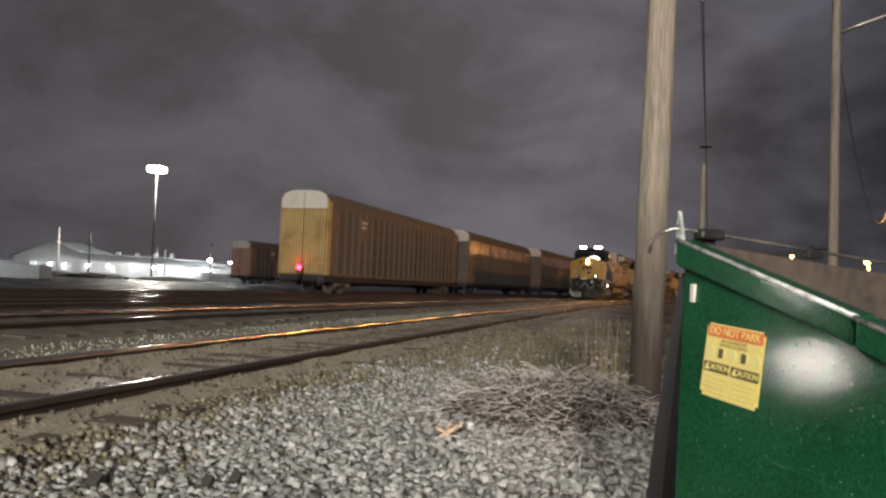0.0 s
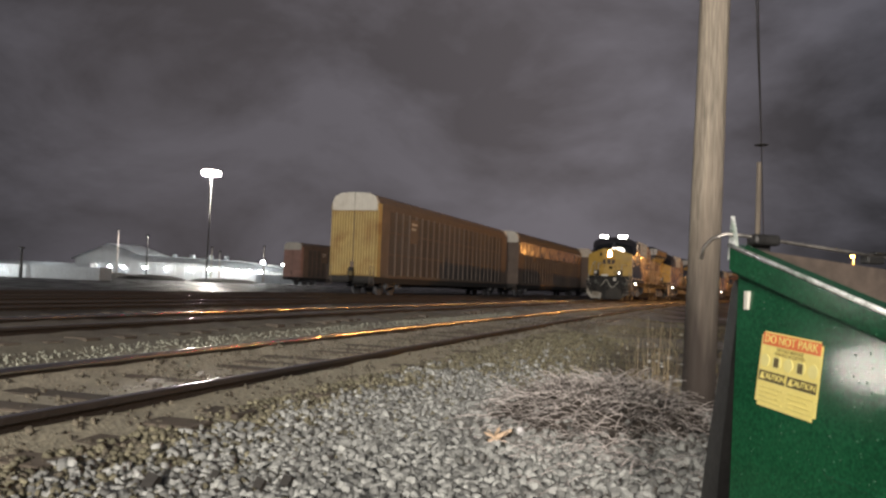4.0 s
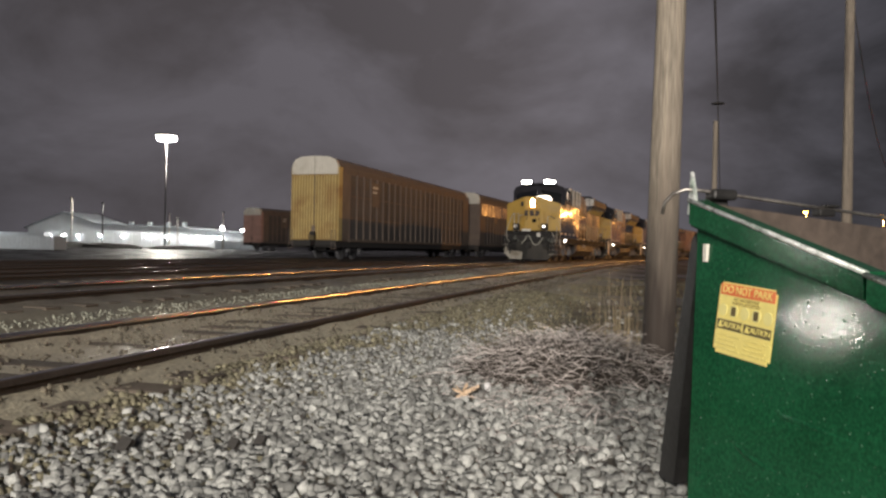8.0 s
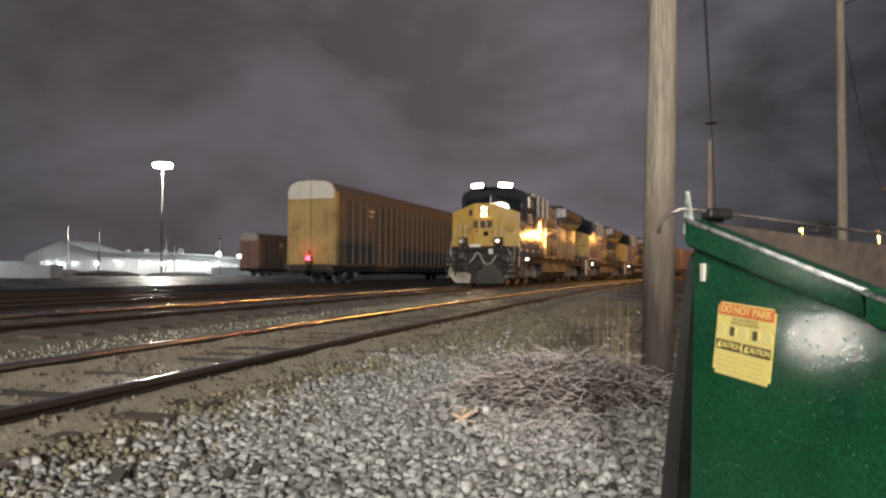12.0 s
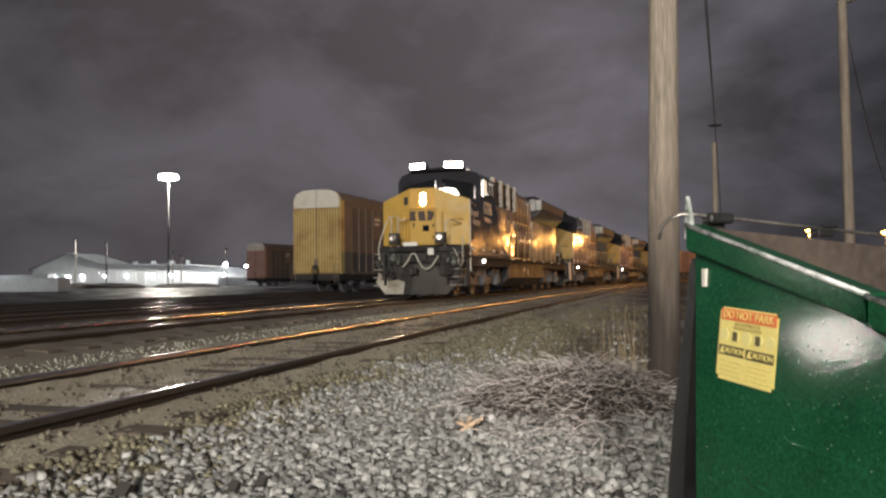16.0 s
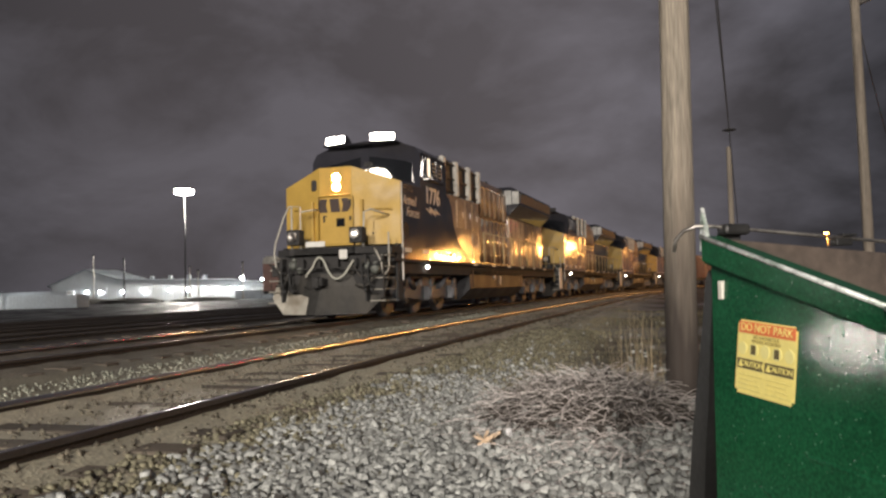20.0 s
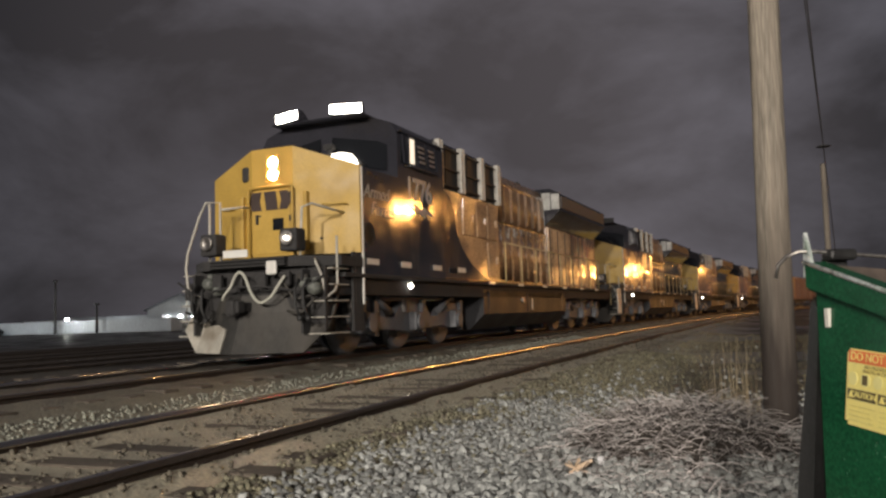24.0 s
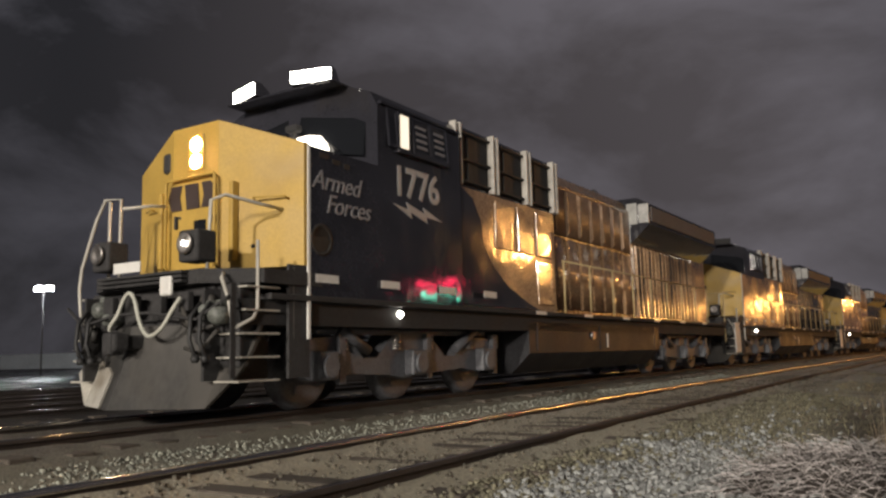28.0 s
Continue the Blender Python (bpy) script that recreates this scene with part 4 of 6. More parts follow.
def front_end(unit, lead):
    # platform with anticlimber, posts and corner steps
    bm = bmesh.new()
    prism(bm, [(-1.45, 0.46), (1.45, 0.46), (1.45, -0.5), (0.9, -0.95), (-0.9, -0.95), (-1.45, -0.5)], "z", 1.42, 1.58)
    for k in range(3):
        bx(bm, -0.75, 0.75, -1.05, -0.92, 1.44 + k * 0.05, 1.47 + k * 0.05)
    plat = part("front_platform", bm, BLACK, unit)
    boxed("white_strip", WHITE, plat, -0.42, 0.06, -1.065, -1.05, 1.60, 1.72)
    boxed("front_plate", BLACK, unit, -0.95, 0.95, -0.78, -0.55, 0.75, 1.42, bevel=0.03)
    # plow, a shallow wedge
    def on_plow(x, k, out=0.0):
        """k runs 0 to 1 from the cutting edge to the top; the corners are cut up."""
        low = 0.13 + 1.05 * max(0.0, abs(x) - 1.04)
        z = low + (1.04 - low) * k
        return (x, -0.86 - 0.30 * (1 - k) ** 1.5 + 0.62 * abs(x / 1.42) - out, z)
    bm = bmesh.new()
    across = (-1.40, -1.22, -1.04, -0.5, 0, 0.5, 1.04, 1.22, 1.40)
    rows = [[bm.verts.new(on_plow(x, k)) for x in across] for k in (0, 0.2, 0.45, 0.7, 1.0)]
    for lo, hi in zip(rows, rows[1:]):
        for i in range(len(across) - 1):
            bm.faces.new((lo[i], lo[i + 1], hi[i + 1], hi[i]))
    ext = bmesh.ops.extrude_face_region(bm, geom=list(bm.faces))
    bmesh.ops.translate(bm, vec=(0, 0.05, 0), verts=[v for v in ext["geom"] if isinstance(v, bmesh.types.BMVert)])
    bmesh.ops.recalc_face_normals(bm, faces=bm.faces)
    plow = part("plow", bm, GREY, unit, "scuffed dark grey snow plow")
    bm = bmesh.new()
    across = (-1.40, -1.22, -1.04, -0.80, -0.55, -0.30)
    rows = [[bm.verts.new(on_plow(x, k * (0.50 if -0.9 < x < -0.5 else 0.42 if x > -0.5 else 0.62), 0.034)) for x in across] for k in (0.02, 0.35, 0.7, 1.0)]
    for lo, hi in zip(rows, rows[1:]):
        for i in range(len(across) - 1):
            bm.faces.new((lo[i], lo[i + 1], hi[i + 1], hi[i]))
    ext = bmesh.ops.extrude_face_region(bm, geom=list(bm.faces))
    bmesh.ops.translate(bm, vec=(0, 0.03, 0), verts=[v for v in ext["geom"] if isinstance(v, bmesh.types.BMVert)])
    bmesh.ops.recalc_face_normals(bm, faces=bm.faces)
    part("plow_panel", bm, RACKPALE, plow, "worn white paint on the plow")
    # coupler
    bm = bmesh.new()
    bx(bm, -0.10, 0.10, -1.22, -0.75, 0.72, 0.88, bevel=0.03)
    bx(bm, -0.14, 0.04, -1.40, -1.20, 0.66, 0.92, bevel=0.05)
    bx(bm, 0.06, 0.14, -1.42, -1.22, 0.70, 0.90, bevel=0.035)
    part("coupler", bm, BLACK, unit)
    # air hoses hanging in a loop, and the uncoupling bar
    bm = bmesh.new()
    knots = [Vector(p) for p in ((-0.66, -1.08, 0.92), (-0.60, -1.13, 0.99), (-0.48, -1.12, 1.12), (-0.40, -1.11, 1.28), (-0.31, -1.10, 1.36), (-0.20, -1.11, 1.28), (-0.09, -1.13, 1.06), (0.03, -1.15, 0.91), (0.15, -1.15, 0.86), (0.31, -1.13, 0.95), (0.44, -1.10, 1.14), (0.52, -1.06, 1.27))]
    pts = []
    for k in range(len(knots) - 1):
        p0, p1, p2, p3 = knots[max(k - 1, 0)], knots[k], knots[k + 1], knots[min(k + 2, len(knots) - 1)]
        for u in (0.0, 0.33, 0.67):
            pts.append(0.5 * (2 * p1 + (p2 - p0) * u + (2 * p0 - 5 * p1 + 4 * p2 - p3) * u * u + (3 * p1 - p0 - 3 * p2 + p3) * u ** 3))
    tube(bm, pts + [knots[-1]], 0.023, 8)
    part("air_hose", bm, mat("pale_hose_cover", (0.42, 0.42, 0.36), 0.6, vary=0.2), unit, "pale air hose hanging in two loops")
    boxed("gladhand_plate", WHITE, unit, 0.16, 0.36, -1.07, -1.02, 1.30, 1.52, bevel=0.03, label="white plate under the platform")
    boxed("draft_gear", BLACK, unit, -1.30, 1.30, -0.72, -0.50, 0.50, 1.42, bevel=0.02)
    for x0, z0, x1, z1 in ((-1.2, 1.05, -0.7, 0.62), (-0.5, 0.7, 0.2, 0.62), (0.6, 1.3, 1.2, 0.95), (0.75, 0.72, 1.25, 0.9), (-1.25, 0.75, -0.8, 1.3)):
        bm = bmesh.new()
        tube(bm, [(x0, -0.98, z0), ((x0 + x1) / 2, -1.02, min(z0, z1) - 0.06), (x1, -0.98, z1)], 0.024, 6)
        part("control_hose", bm, GREY, unit)
    for x, z in ((0.62, 1.05), (0.95, 1.22), (-1.12, 0.92)):
        bm = bmesh.new()
        lathe(bm, [(0.02, -0.05), (0.09, -0.03), (0.11, 0.03), (0.05, 0.06)], (x, -0.86, z), n=10, axis="y")
        part("valve_body", bm, GREY, unit)
    # pale cast valve housings at both ends of the platform
    for x, z, r in ((-0.80, 1.20, 0.11), (-0.62, 1.08, 0.08), (1.22, 1.06, 0.11), (1.05, 1.12, 0.07)):
        bm = bmesh.new()
        lathe(bm, [(r * 0.3, -0.13), (r * 0.8, -0.10), (r, -0.02), (r * 0.85, 0.08), (r * 0.4, 0.14)], (x, -0.92, z), n=14, axis="y")
        bx(bm, x - r * 0.4, x + r * 0.4, -0.95, -0.80, z + r * 0.6, z + r * 1.5, bevel=0.02)
        part("valve_housing", bm, mat("pale_green_grey_casting", (0.12, 0.128, 0.114), 0.5, vary=0.5, grain=6, fine=30, bump=0.15), unit, "pale green-grey cast housing")
    for x in (-1.05, -0.85, 0.95, 1.1):
        bm = bmesh.new()
        pts = [(x, -0.95, 1.2), (x, -1.08, 1.05), (x + 0.03, -1.12, 0.8), (x + 0.1, -1.1, 0.62)]
        tube(bm, pts, 0.024, 6)
        lathe(bm, [(0.035, -0.04), (0.05, 0.0), (0.035, 0.04)], (x + 0.1, -1.1, 0.6), n=8)
        part("brake_hose", bm, RUBBER, unit)
    bm = bmesh.new()
    tube(bm, [(-1.42, -0.98, 1.25), (-1.0, -1.05, 1.02), (-0.3, -1.1, 1.12), (0.3, -1.1, 1.12), (1.0, -1.05, 1.02), (1.42, -0.98, 1.25)], 0.018, 6)
    part("uncoupling_bar", bm, BLACK, unit)
    for x in (-0.62, -0.2, 0.25, 0.7):
        bm = bmesh.new()
        bx(bm, x - 0.09, x + 0.09, -0.99, -0.9, 1.12, 1.34, bevel=0.015)
        part("cable_receptacle", bm, GREY if x in (-0.2,) else BLACK, unit)
    # ditch lights on the platform
    for s in (-1, 1):
        bm = bmesh.new()
        bx(bm, s * 0.78 - 0.16, s * 0.78 + 0.16, -1.0, -0.72, 1.66, 2.02, bevel=0.03)
        box = part("ditch_light_box", bm, BLACK, unit)
        bm = bmesh.new()
        lathe(bm, [(0.115, -1.02), (0.12, -1.05), (0.10, -1.06), (0.06, -1.035), (0.01, -1.03)], (s * 0.78, 0, 1.86), n=18, axis="y")
        part("ditch_lamp", bm, STEEL, box, "round lamp with a bright reflector")
        if lead and s > 0:
            bm = bmesh.new()
            lathe(bm, [(0.012, -1.04), (0.028, -1.06), (0.012, -1.07)], (s * 0.78, 0, 1.86), n=10, axis="y")
            part("ditch_bulb", bm, MARKER, box)
    # railings on the platform
    frames = [[(-0.62, -0.60, 1.58), (-0.62, -0.60, 2.62), (-0.90, -0.62, 2.64), (-1.02, -0.66, 2.38), (-1.22, -0.70, 1.80), (-1.26, -0.70, 1.55), (-1.22, -0.70, 1.22), (-1.10, -0.70, 1.10), (-0.96, -0.70, 1.08)],
              [(-0.86, -0.58, 1.58), (-0.86, -0.58, 2.62)], [(-0.62, -0.60, 2.50), (-0.44, -0.30, 2.56), (-0.43, -0.09, 2.58)],
              [(0.95, -0.62, 1.6), (0.98, -0.60, 2.42), (1.10, -0.50, 2.48), (1.22, -0.10, 2.42), (1.24, 0.26, 2.40)], [(1.22, -0.62, 1.58), (1.30, -0.72, 1.52), (1.42, -0.74, 1.30), (1.46, -0.70, 1.00)],
              [(1.46, -0.35, 1.95), (1.46, -0.35, 1.20), (1.46, -0.42, 1.08), (1.46, -0.70, 0.97)], [(1.46, 0.20, 0.86), (1.46, 0.20, 1.72)]]
    for pts in frames:
        bm = bmesh.new()
        tube(bm, pts, 0.021, 7)
        part("platform_rail", bm, PALE_RAIL, unit)
    # corner step wells with pale treads
    for s in (-1, 1):
        bm = bmesh.new()
        bx(bm, s * 1.46 - 0.02, s * 1.46 + 0.02, 0.12, 0.46, 0.42, 1.72)
        bx(bm, s * 1.05 - 0.02, s * 1.05 + 0.02, -0.75, 0.2, 0.42, 1.42)
        well = part("step_well", bm, BLACK, unit)
        for k in range(5):
            z = 0.40 + k * 0.255
            boxed("step", RACKPALE, well, min(s * 1.10, s * 1.48), max(s * 1.10, s * 1.48), -0.64 + k * 0.03, -0.02, z, z + 0.022, bevel=0.005, label="worn pale step tread")
        if s > 0:
            # white on trailing units paints the light that falls on their step wells
            boxed("step_panel", WHITE if not lead else BLACK, well, s * 1.47 - 0.01, s * 1.47 + 0.01, -0.75, -0.68 if lead else -0.1, 0.45, 1.45)


def rear_end(unit):
    bm = bmesh.new()
    bx(bm, -1.45, 1.45, 19.9, 20.6, 1.37, 1.45, bevel=0.01)
    bx(bm, -0.13, 0.13, 20.3, 20.95, 0.80, 1.02, bevel=0.03)
    bx(bm, -0.95, 0.95, 20.3, 20.4, 0.6, 1.37)
    part("rear_platform", bm, BLACK, unit)
    for s in (-1, 1):
        bm = bmesh.new()
        tube(bm, [(s * 1.42, 20.5, 0.8), (s * 1.42, 20.5, 2.4), (s * 0.6, 20.5, 2.4), (s * 0.6, 20.5, 1.4)], 0.02, 6)
        part("platform_rail", bm, RAILING, unit)


lead_loco = make_loco(True)
lead_wheels = list(ROLLING)
ROLLING.clear()
second_loco = make_loco(False)
ROLLING.clear()
third_loco = copy_thing(second_loco, Matrix())
fourth_loco = copy_thing(second_loco, Matrix())
UNIT = 22.3


def make_boxcar():
    """A ribbed boxcar; y from its front coupler."""
    car = thing("boxcar", "brown ribbed boxcar rolling behind the locomotives", "rail car", "boxcars of the train")
    rust = mat("boxcar_brown", (0.20, 0.10, 0.055), 0.45, vary=0.3, grain=1.5, fine=14, bump=0.1, coat=0.4, warp=0.02)
    bm = bmesh.new()
    prism(bm, [(-1.45, 1.1), (1.45, 1.1), (1.45, 4.25), (0.9, 4.5), (-0.9, 4.5), (-1.45, 4.25)], "y", 0.6, 16.4)
    body = part("body", bm, rust, car)
    for k in range(17):
        if not 7 <= k <= 9:
            boxed("rib", rust, body, 1.45, 1.53, 0.8 + k * 0.95, 0.92 + k * 0.95, 1.15, 4.2)
    boxed("sliding_door", rust, body, 1.46, 1.54, 7.2, 9.8, 1.2, 4.15, bevel=0.02)
    boxed("frame", BLACK, car, -1.3, 1.3, 0.2, 16.8, 0.75, 1.1)
    boxed("coupler", BLACK, car, -0.12, 0.12, -0.05, 17.1, 0.8, 1.0)
    keep = len(ROLLING)
    for y in (2.6, 14.4):
        make_truck(car, y, (-0.85, 0.85), 0.42)
    del ROLLING[keep:]
    return car


first_boxcar = make_boxcar()
second_boxcar = copy_thing(first_boxcar, Matrix())
third_boxcar = copy_thing(first_boxcar, Matrix())


# ---- standing autoracks ----
RACK_YELLOW = mat("faded_yellow_door_paint", (0.50, 0.385, 0.16), 0.55, vary=0.15, grain=1.5, fine=14, bump=0.08, dirt=(0.30, 0.17, 0.06), dirt_at=0.62)
RACK_WHITE = mat("white_end_cap_paint", (0.62, 0.60, 0.54), 0.55, vary=0.12, grain=2, dirt=(0.4, 0.36, 0.28), dirt_at=0.65)
RACK_TAN = mat("rusty_tan_rack_frame", (0.165, 0.13, 0.11), 0.8, vary=0.3, grain=1.5, fine=20, bump=0.1)
RACK_PANEL = mat("dull_galvanised_panel", (0.105, 0.097, 0.092), 0.75, 0.0, vary=0.3, grain=1.2, fine=25, bump=0.15, by_piece=0.25)
RACK_RED = mat("oxide_red_door_paint", (0.40, 0.25, 0.215), 0.65, vary=0.25, grain=1.5, fine=16, bump=0.08)
RACK_ROOF = mat("weathered_tan_roof", (0.15, 0.12, 0.10), 0.75, vary=0.3, grain=1.2, fine=20, bump=0.1)
RACK_BAY = mat("tan_bay_sheet", (0.185, 0.145, 0.115), 0.75, vary=0.3, grain=1.5, fine=20, bump=0.08)
# the door yellow darkened, painting the shade between the ribs
GROOVE_SHADE = {"faded_yellow_door_paint": mat("shaded_yellow_groove_paint", (0.31, 0.215, 0.075), 0.7, vary=0.2, grain=1.5, fine=14, bump=0.08, dirt=(0.20, 0.11, 0.04), dirt_at=0.58)}
RACK_LEN = 27.4


def make_autorack(end_paint, label, banded=False):
    """Closed car carrier: y from its near end, x across, z from the rail."""
    car = thing("autorack", label, "rail car", "standing autoracks")
    # deck frame
    bm = bmesh.new()
    bx(bm, -1.42, 1.42, 0.15, RACK_LEN - 0.15, 0.62, 1.02)
    bx(bm, -0.35, 0.35, 1.0, RACK_LEN - 1.0, 0.45, 0.65)
    part("deck_frame", bm, BLACK, car)
    # corner posts and roof
    sec = [(-1.45, 4.95), (-1.42, 5.30), (-1.25, 5.62), (-0.85, 5.80), (0, 5.86), (0.85, 5.80), (1.25, 5.62), (1.42, 5.30), (1.45, 4.95)]
    bm = bmesh.new()
    prism(bm, [(p[0] * 0.985, p[1] - 0.02) for p in sec], "y", 0.30, RACK_LEN - 0.3)
    roof = part("roof", bm, RACK_PANEL if banded else RACK_ROOF, car)
    bm = bmesh.new()
    prism(bm, [(p[0] * 0.99, p[1] - 0.005) for p in sec], "y", 0.0, 0.06)
    rib_me = mesh_of("roof_rib", bm, RACK_PANEL if banded else RACK_ROOF)
    for k in range(13):
        ob = new("roof_rib", rib_me)
        ob.parent, ob.matrix_basis = roof, pose(0, 1.2 + k * 2.08, 0)
    # end doors: two leaves of vertical corrugation with a white cap above
    for end, y0 in ((0, 0.0), (1, RACK_LEN)):
        f = 1 if end == 0 else -1
        for s in (-1, 1):
            x = 0.02
            bm = bmesh.new()
            bx(bm, min(s * 0.015, s * 1.44), max(s * 0.015, s * 1.44), min(y0 + f * 0.06, y0 + f * 0.30), max(y0 + f * 0.06, y0 + f * 0.30), 1.02, 4.80)
            leaf = part("end_door", bm, GROOVE_SHADE.get(end_paint.name, end_paint), car)
            while x < 1.30:
                bm = bmesh.new()
                a, b = s * (x + 0.03), s * (x + 0.115)
                bx(bm, min(a, b), max(a, b), min(y0 + f * 0.015, y0 + f * 0.07), max(y0 + f * 0.015, y0 + f * 0.07), 1.10, 4.72, bevel=0.012)
                part("door_rib", bm, end_paint, leaf)
                if end == 0:
                    top = 5.66 if x < 0.75 else 5.66 - 0.75 * (x - 0.75)
                    boxed("cap_rib", RACK_WHITE, leaf, min(a, b), max(a, b), y0 + f * 0.012 if f > 0 else y0 - 0.03, y0 + f * 0.03 if f > 0 else y0 - 0.012, 4.76, top, bevel=0.006)
                x += 0.172
            bm = bmesh.new()
            cap = [(0.015, 4.80), (1.44, 4.80), (1.44, 5.28), (1.26, 5.62), (0.86, 5.79), (0.015, 5.84)]
            prism(bm, [(s * p[0], p[1]) for p in cap], "y", y0 + f * 0.03, y0 + f * 0.30)
            part("end_cap", bm, RACK_WHITE, car, "white rounded cap above the door")
        for s in (-1, 1):
            boxed("corner_post", end_paint if end == 0 else RACK_TAN, car, s * 1.45 - 0.05, s * 1.45 + 0.05, min(y0 + f * 0.1, y0 + f * 0.6), max(y0 + f * 0.1, y0 + f * 0.6), 1.0, 5.2)
        bm = bmesh.new()
        rod(bm, (0.03, y0 - f * 0.02, 1.0), (0.03, y0 - f * 0.02, 4.7), 0.02)
        bx(bm, -0.10, 0.10, min(y0 - f * 0.05, y0), max(y0 - f * 0.05, y0), 1.35, 1.85)
        part("lock_rod", bm, RACK_TAN, car)
        bm = bmesh.new()
        bx(bm, -1.42, 1.42, min(y0 - f * 0.05, y0 + f * 0.3), max(y0 - f * 0.05, y0 + f * 0.3), 0.72, 1.0)
        bx(bm, -0.14, 0.14, min(y0 - f * 0.75, y0), max(y0 - f * 0.75, y0), 0.72, 0.98, bevel=0.03)
        bx(bm, -0.2, 0.2, min(y0 - f * 0.8, y0 - f * 0.5), max(y0 - f * 0.8, y0 - f * 0.5), 0.68, 1.02, bevel=0.05)
        part("end_sill", bm, BLACK, car)
        for s in (-1, 1):
            bm = bmesh.new()
            for z in (0.55, 0.85, 1.2, 1.55):
                rod(bm, (s * 1.35 - 0.2, y0 - f * 0.06, z), (s * 1.35 + 0.05, y0 - f * 0.06, z), 0.014, n=6)
            for xx in (s * 1.35 - 0.2, s * 1.35 + 0.05):
                rod(bm, (xx, y0 - f * 0.06, 0.45), (xx, y0 - f * 0.06, 1.6), 0.014, n=6)
            part("end_ladder", bm, RACK_TAN, car)
    # side: posts, rails and slotted panels in three tiers
    for s in (-1, 1):
        bm = bmesh.new()
        for z in (1.02, 2.35, 3.65, 4.93):
            bx(bm, s * 1.44 - 0.03, s * 1.44 + 0.03, 0.3, RACK_LEN - 0.3, z - 0.05, z + 0.05)
        part("side_rail", bm, RACK_TAN, car)
    post, panel = bmesh.new(), bmesh.new()
    bx(post, -0.05, 0.05, -0.05, 0.05, 1.0, 4.98)
    post_me = mesh_of("side_post", post, RACK_TAN)
    zs, front = [1.07], [0.0]
    for k in range(19):
        z = 1.14 + k * 0.195
        zs += [z, z + 0.01, z + 0.06, z + 0.07]
        front += [0.0, 0.014, 0.014, 0.0]
    zs.append(4.88), front.append(0.0)
    prism(panel, [(f + 0.01, z) for f, z in zip(front, zs)] + [(-f - 0.01, z) for f, z in zip(front[::-1], zs[::-1])], "y", 0.08, 0.98)
    panel_me = mesh_of("side_panel", panel, RACK_PANEL)
    for s in (-1, 1):
        y = 0.65
        while y < RACK_LEN - 1.0:
            ob = new("side_post", post_me)
            ob.parent, ob.matrix_basis = car, pose(s * 1.45, y, 0)
            ob = new("side_panel", panel_me)
            ob.parent, ob.matrix_basis = car, pose(s * 1.43, y, 0)
            y += 1.063
    for y0, y1 in ((0.35, 1.66), (RACK_LEN - 1.7, RACK_LEN - 0.35)):
        boxed("end_bay_sheet", RACK_BAY, car, 1.478, 1.492, y0, y1, 1.08, 4.90)
    boxed("side_sill", RACK_BAY, car, 1.475, 1.495, 1.7, RACK_LEN - 1.75, 0.96, 1.12)
    if banded:
        for k in range(12):
            boxed("upper_panel", TAN, car, 1.50, 1.52, 0.5 + k * 2.2, 2.6 + k * 2.2, 3.75, 4.85, bevel=0.006)
    boxed("car_number_plate", RACK_BAY, car, 1.475, 1.50, 4.9, 6.2, 3.2, 4.7)
    for a, b, z in ((5.1, 6.0, 4.4), (5.1, 5.8, 4.1)):
        boxed("stencil_bar", RACK_WHITE, car, 1.502, 1.508, a, b, z - 0.07, z + 0.07)
    saved = list(ROLLING)
    for y in (3.0, RACK_LEN - 3.0):
        make_truck(car, y, (-0.85, 0.85), 0.42)
    del ROLLING[len(saved):]
    return car


def beside(x, z, y):
    return pose(bent(x, y), y, z, 0, 0, -math.degrees(BEND * (y + RACK_LEN / 2)) * 0.65)


TRACK5 = -18.95 - BEND / 2 * 42.5 ** 2
rack = make_autorack(RACK_YELLOW, "closed autorack with faded yellow end doors and white cap, standing")
rack.matrix_world = beside(TRACK5, 0.02, 42.5)
dark_rack = make_autorack(RACK_TAN, "dark closed autorack with a tan upper band, standing", True)
dark_rack.matrix_world = beside(TRACK5, 0.02, 42.5 + 28.6)
copy_thing(dark_rack, beside(TRACK5, 0.02, 42.5 + 57.2))
copy_thing(dark_rack, beside(TRACK5, 0.02, 42.5 + 85.8))
red_rack = make_autorack(RACK_RED, "closed autorack with oxide red end and white cap, standing")
red_rack.matrix_world = pose(-53.7, 100, 0.0, 0, 0, -9)
copy_thing(red_rack, pose(-53.7 + 4.5, 128.3, 0.0, 0, 0, -9.5))

# flashing rear marker: a box on the coupler whose drum tips its one red lens up out of the box every second and a half
marker = thing("rear_marker", "small end-of-train box with red lens on the coupler", "train marker", at=pose(-18.95, 42.34, 1.40))
boxed("marker_box", mat("marker_box_paint", (0.10, 0.075, 0.03), 0.6), marker, -0.16, 0.16, -0.16, 0.15, -0.36, -0.095, bevel=0.02)
bm = bmesh.new()
for side in (-0.165, 0.15):
    bx(bm, side, side + 0.015, -0.05, 0.05, -0.14, 0.06)
part("drum_bracket", bm, BLACK, marker)
bm = bmesh.new()
lathe(bm, [(0.10, -0.145), (0.13, -0.13), (0.13, 0.13), (0.10, 0.145)], n=18, axis="x")
drum = part("drum", bm, BLACK, marker)
bm = bmesh.new()
lathe(bm, [(0.125, -0.125), (0.12, -0.15), (0.08, -0.175), (0.01, -0.18)], n=16, axis="y")
part("red_lens", bm, glow("red_marker_lens", (1.0, 0.004, 0.010), 130.0), drum, "glowing red lens")

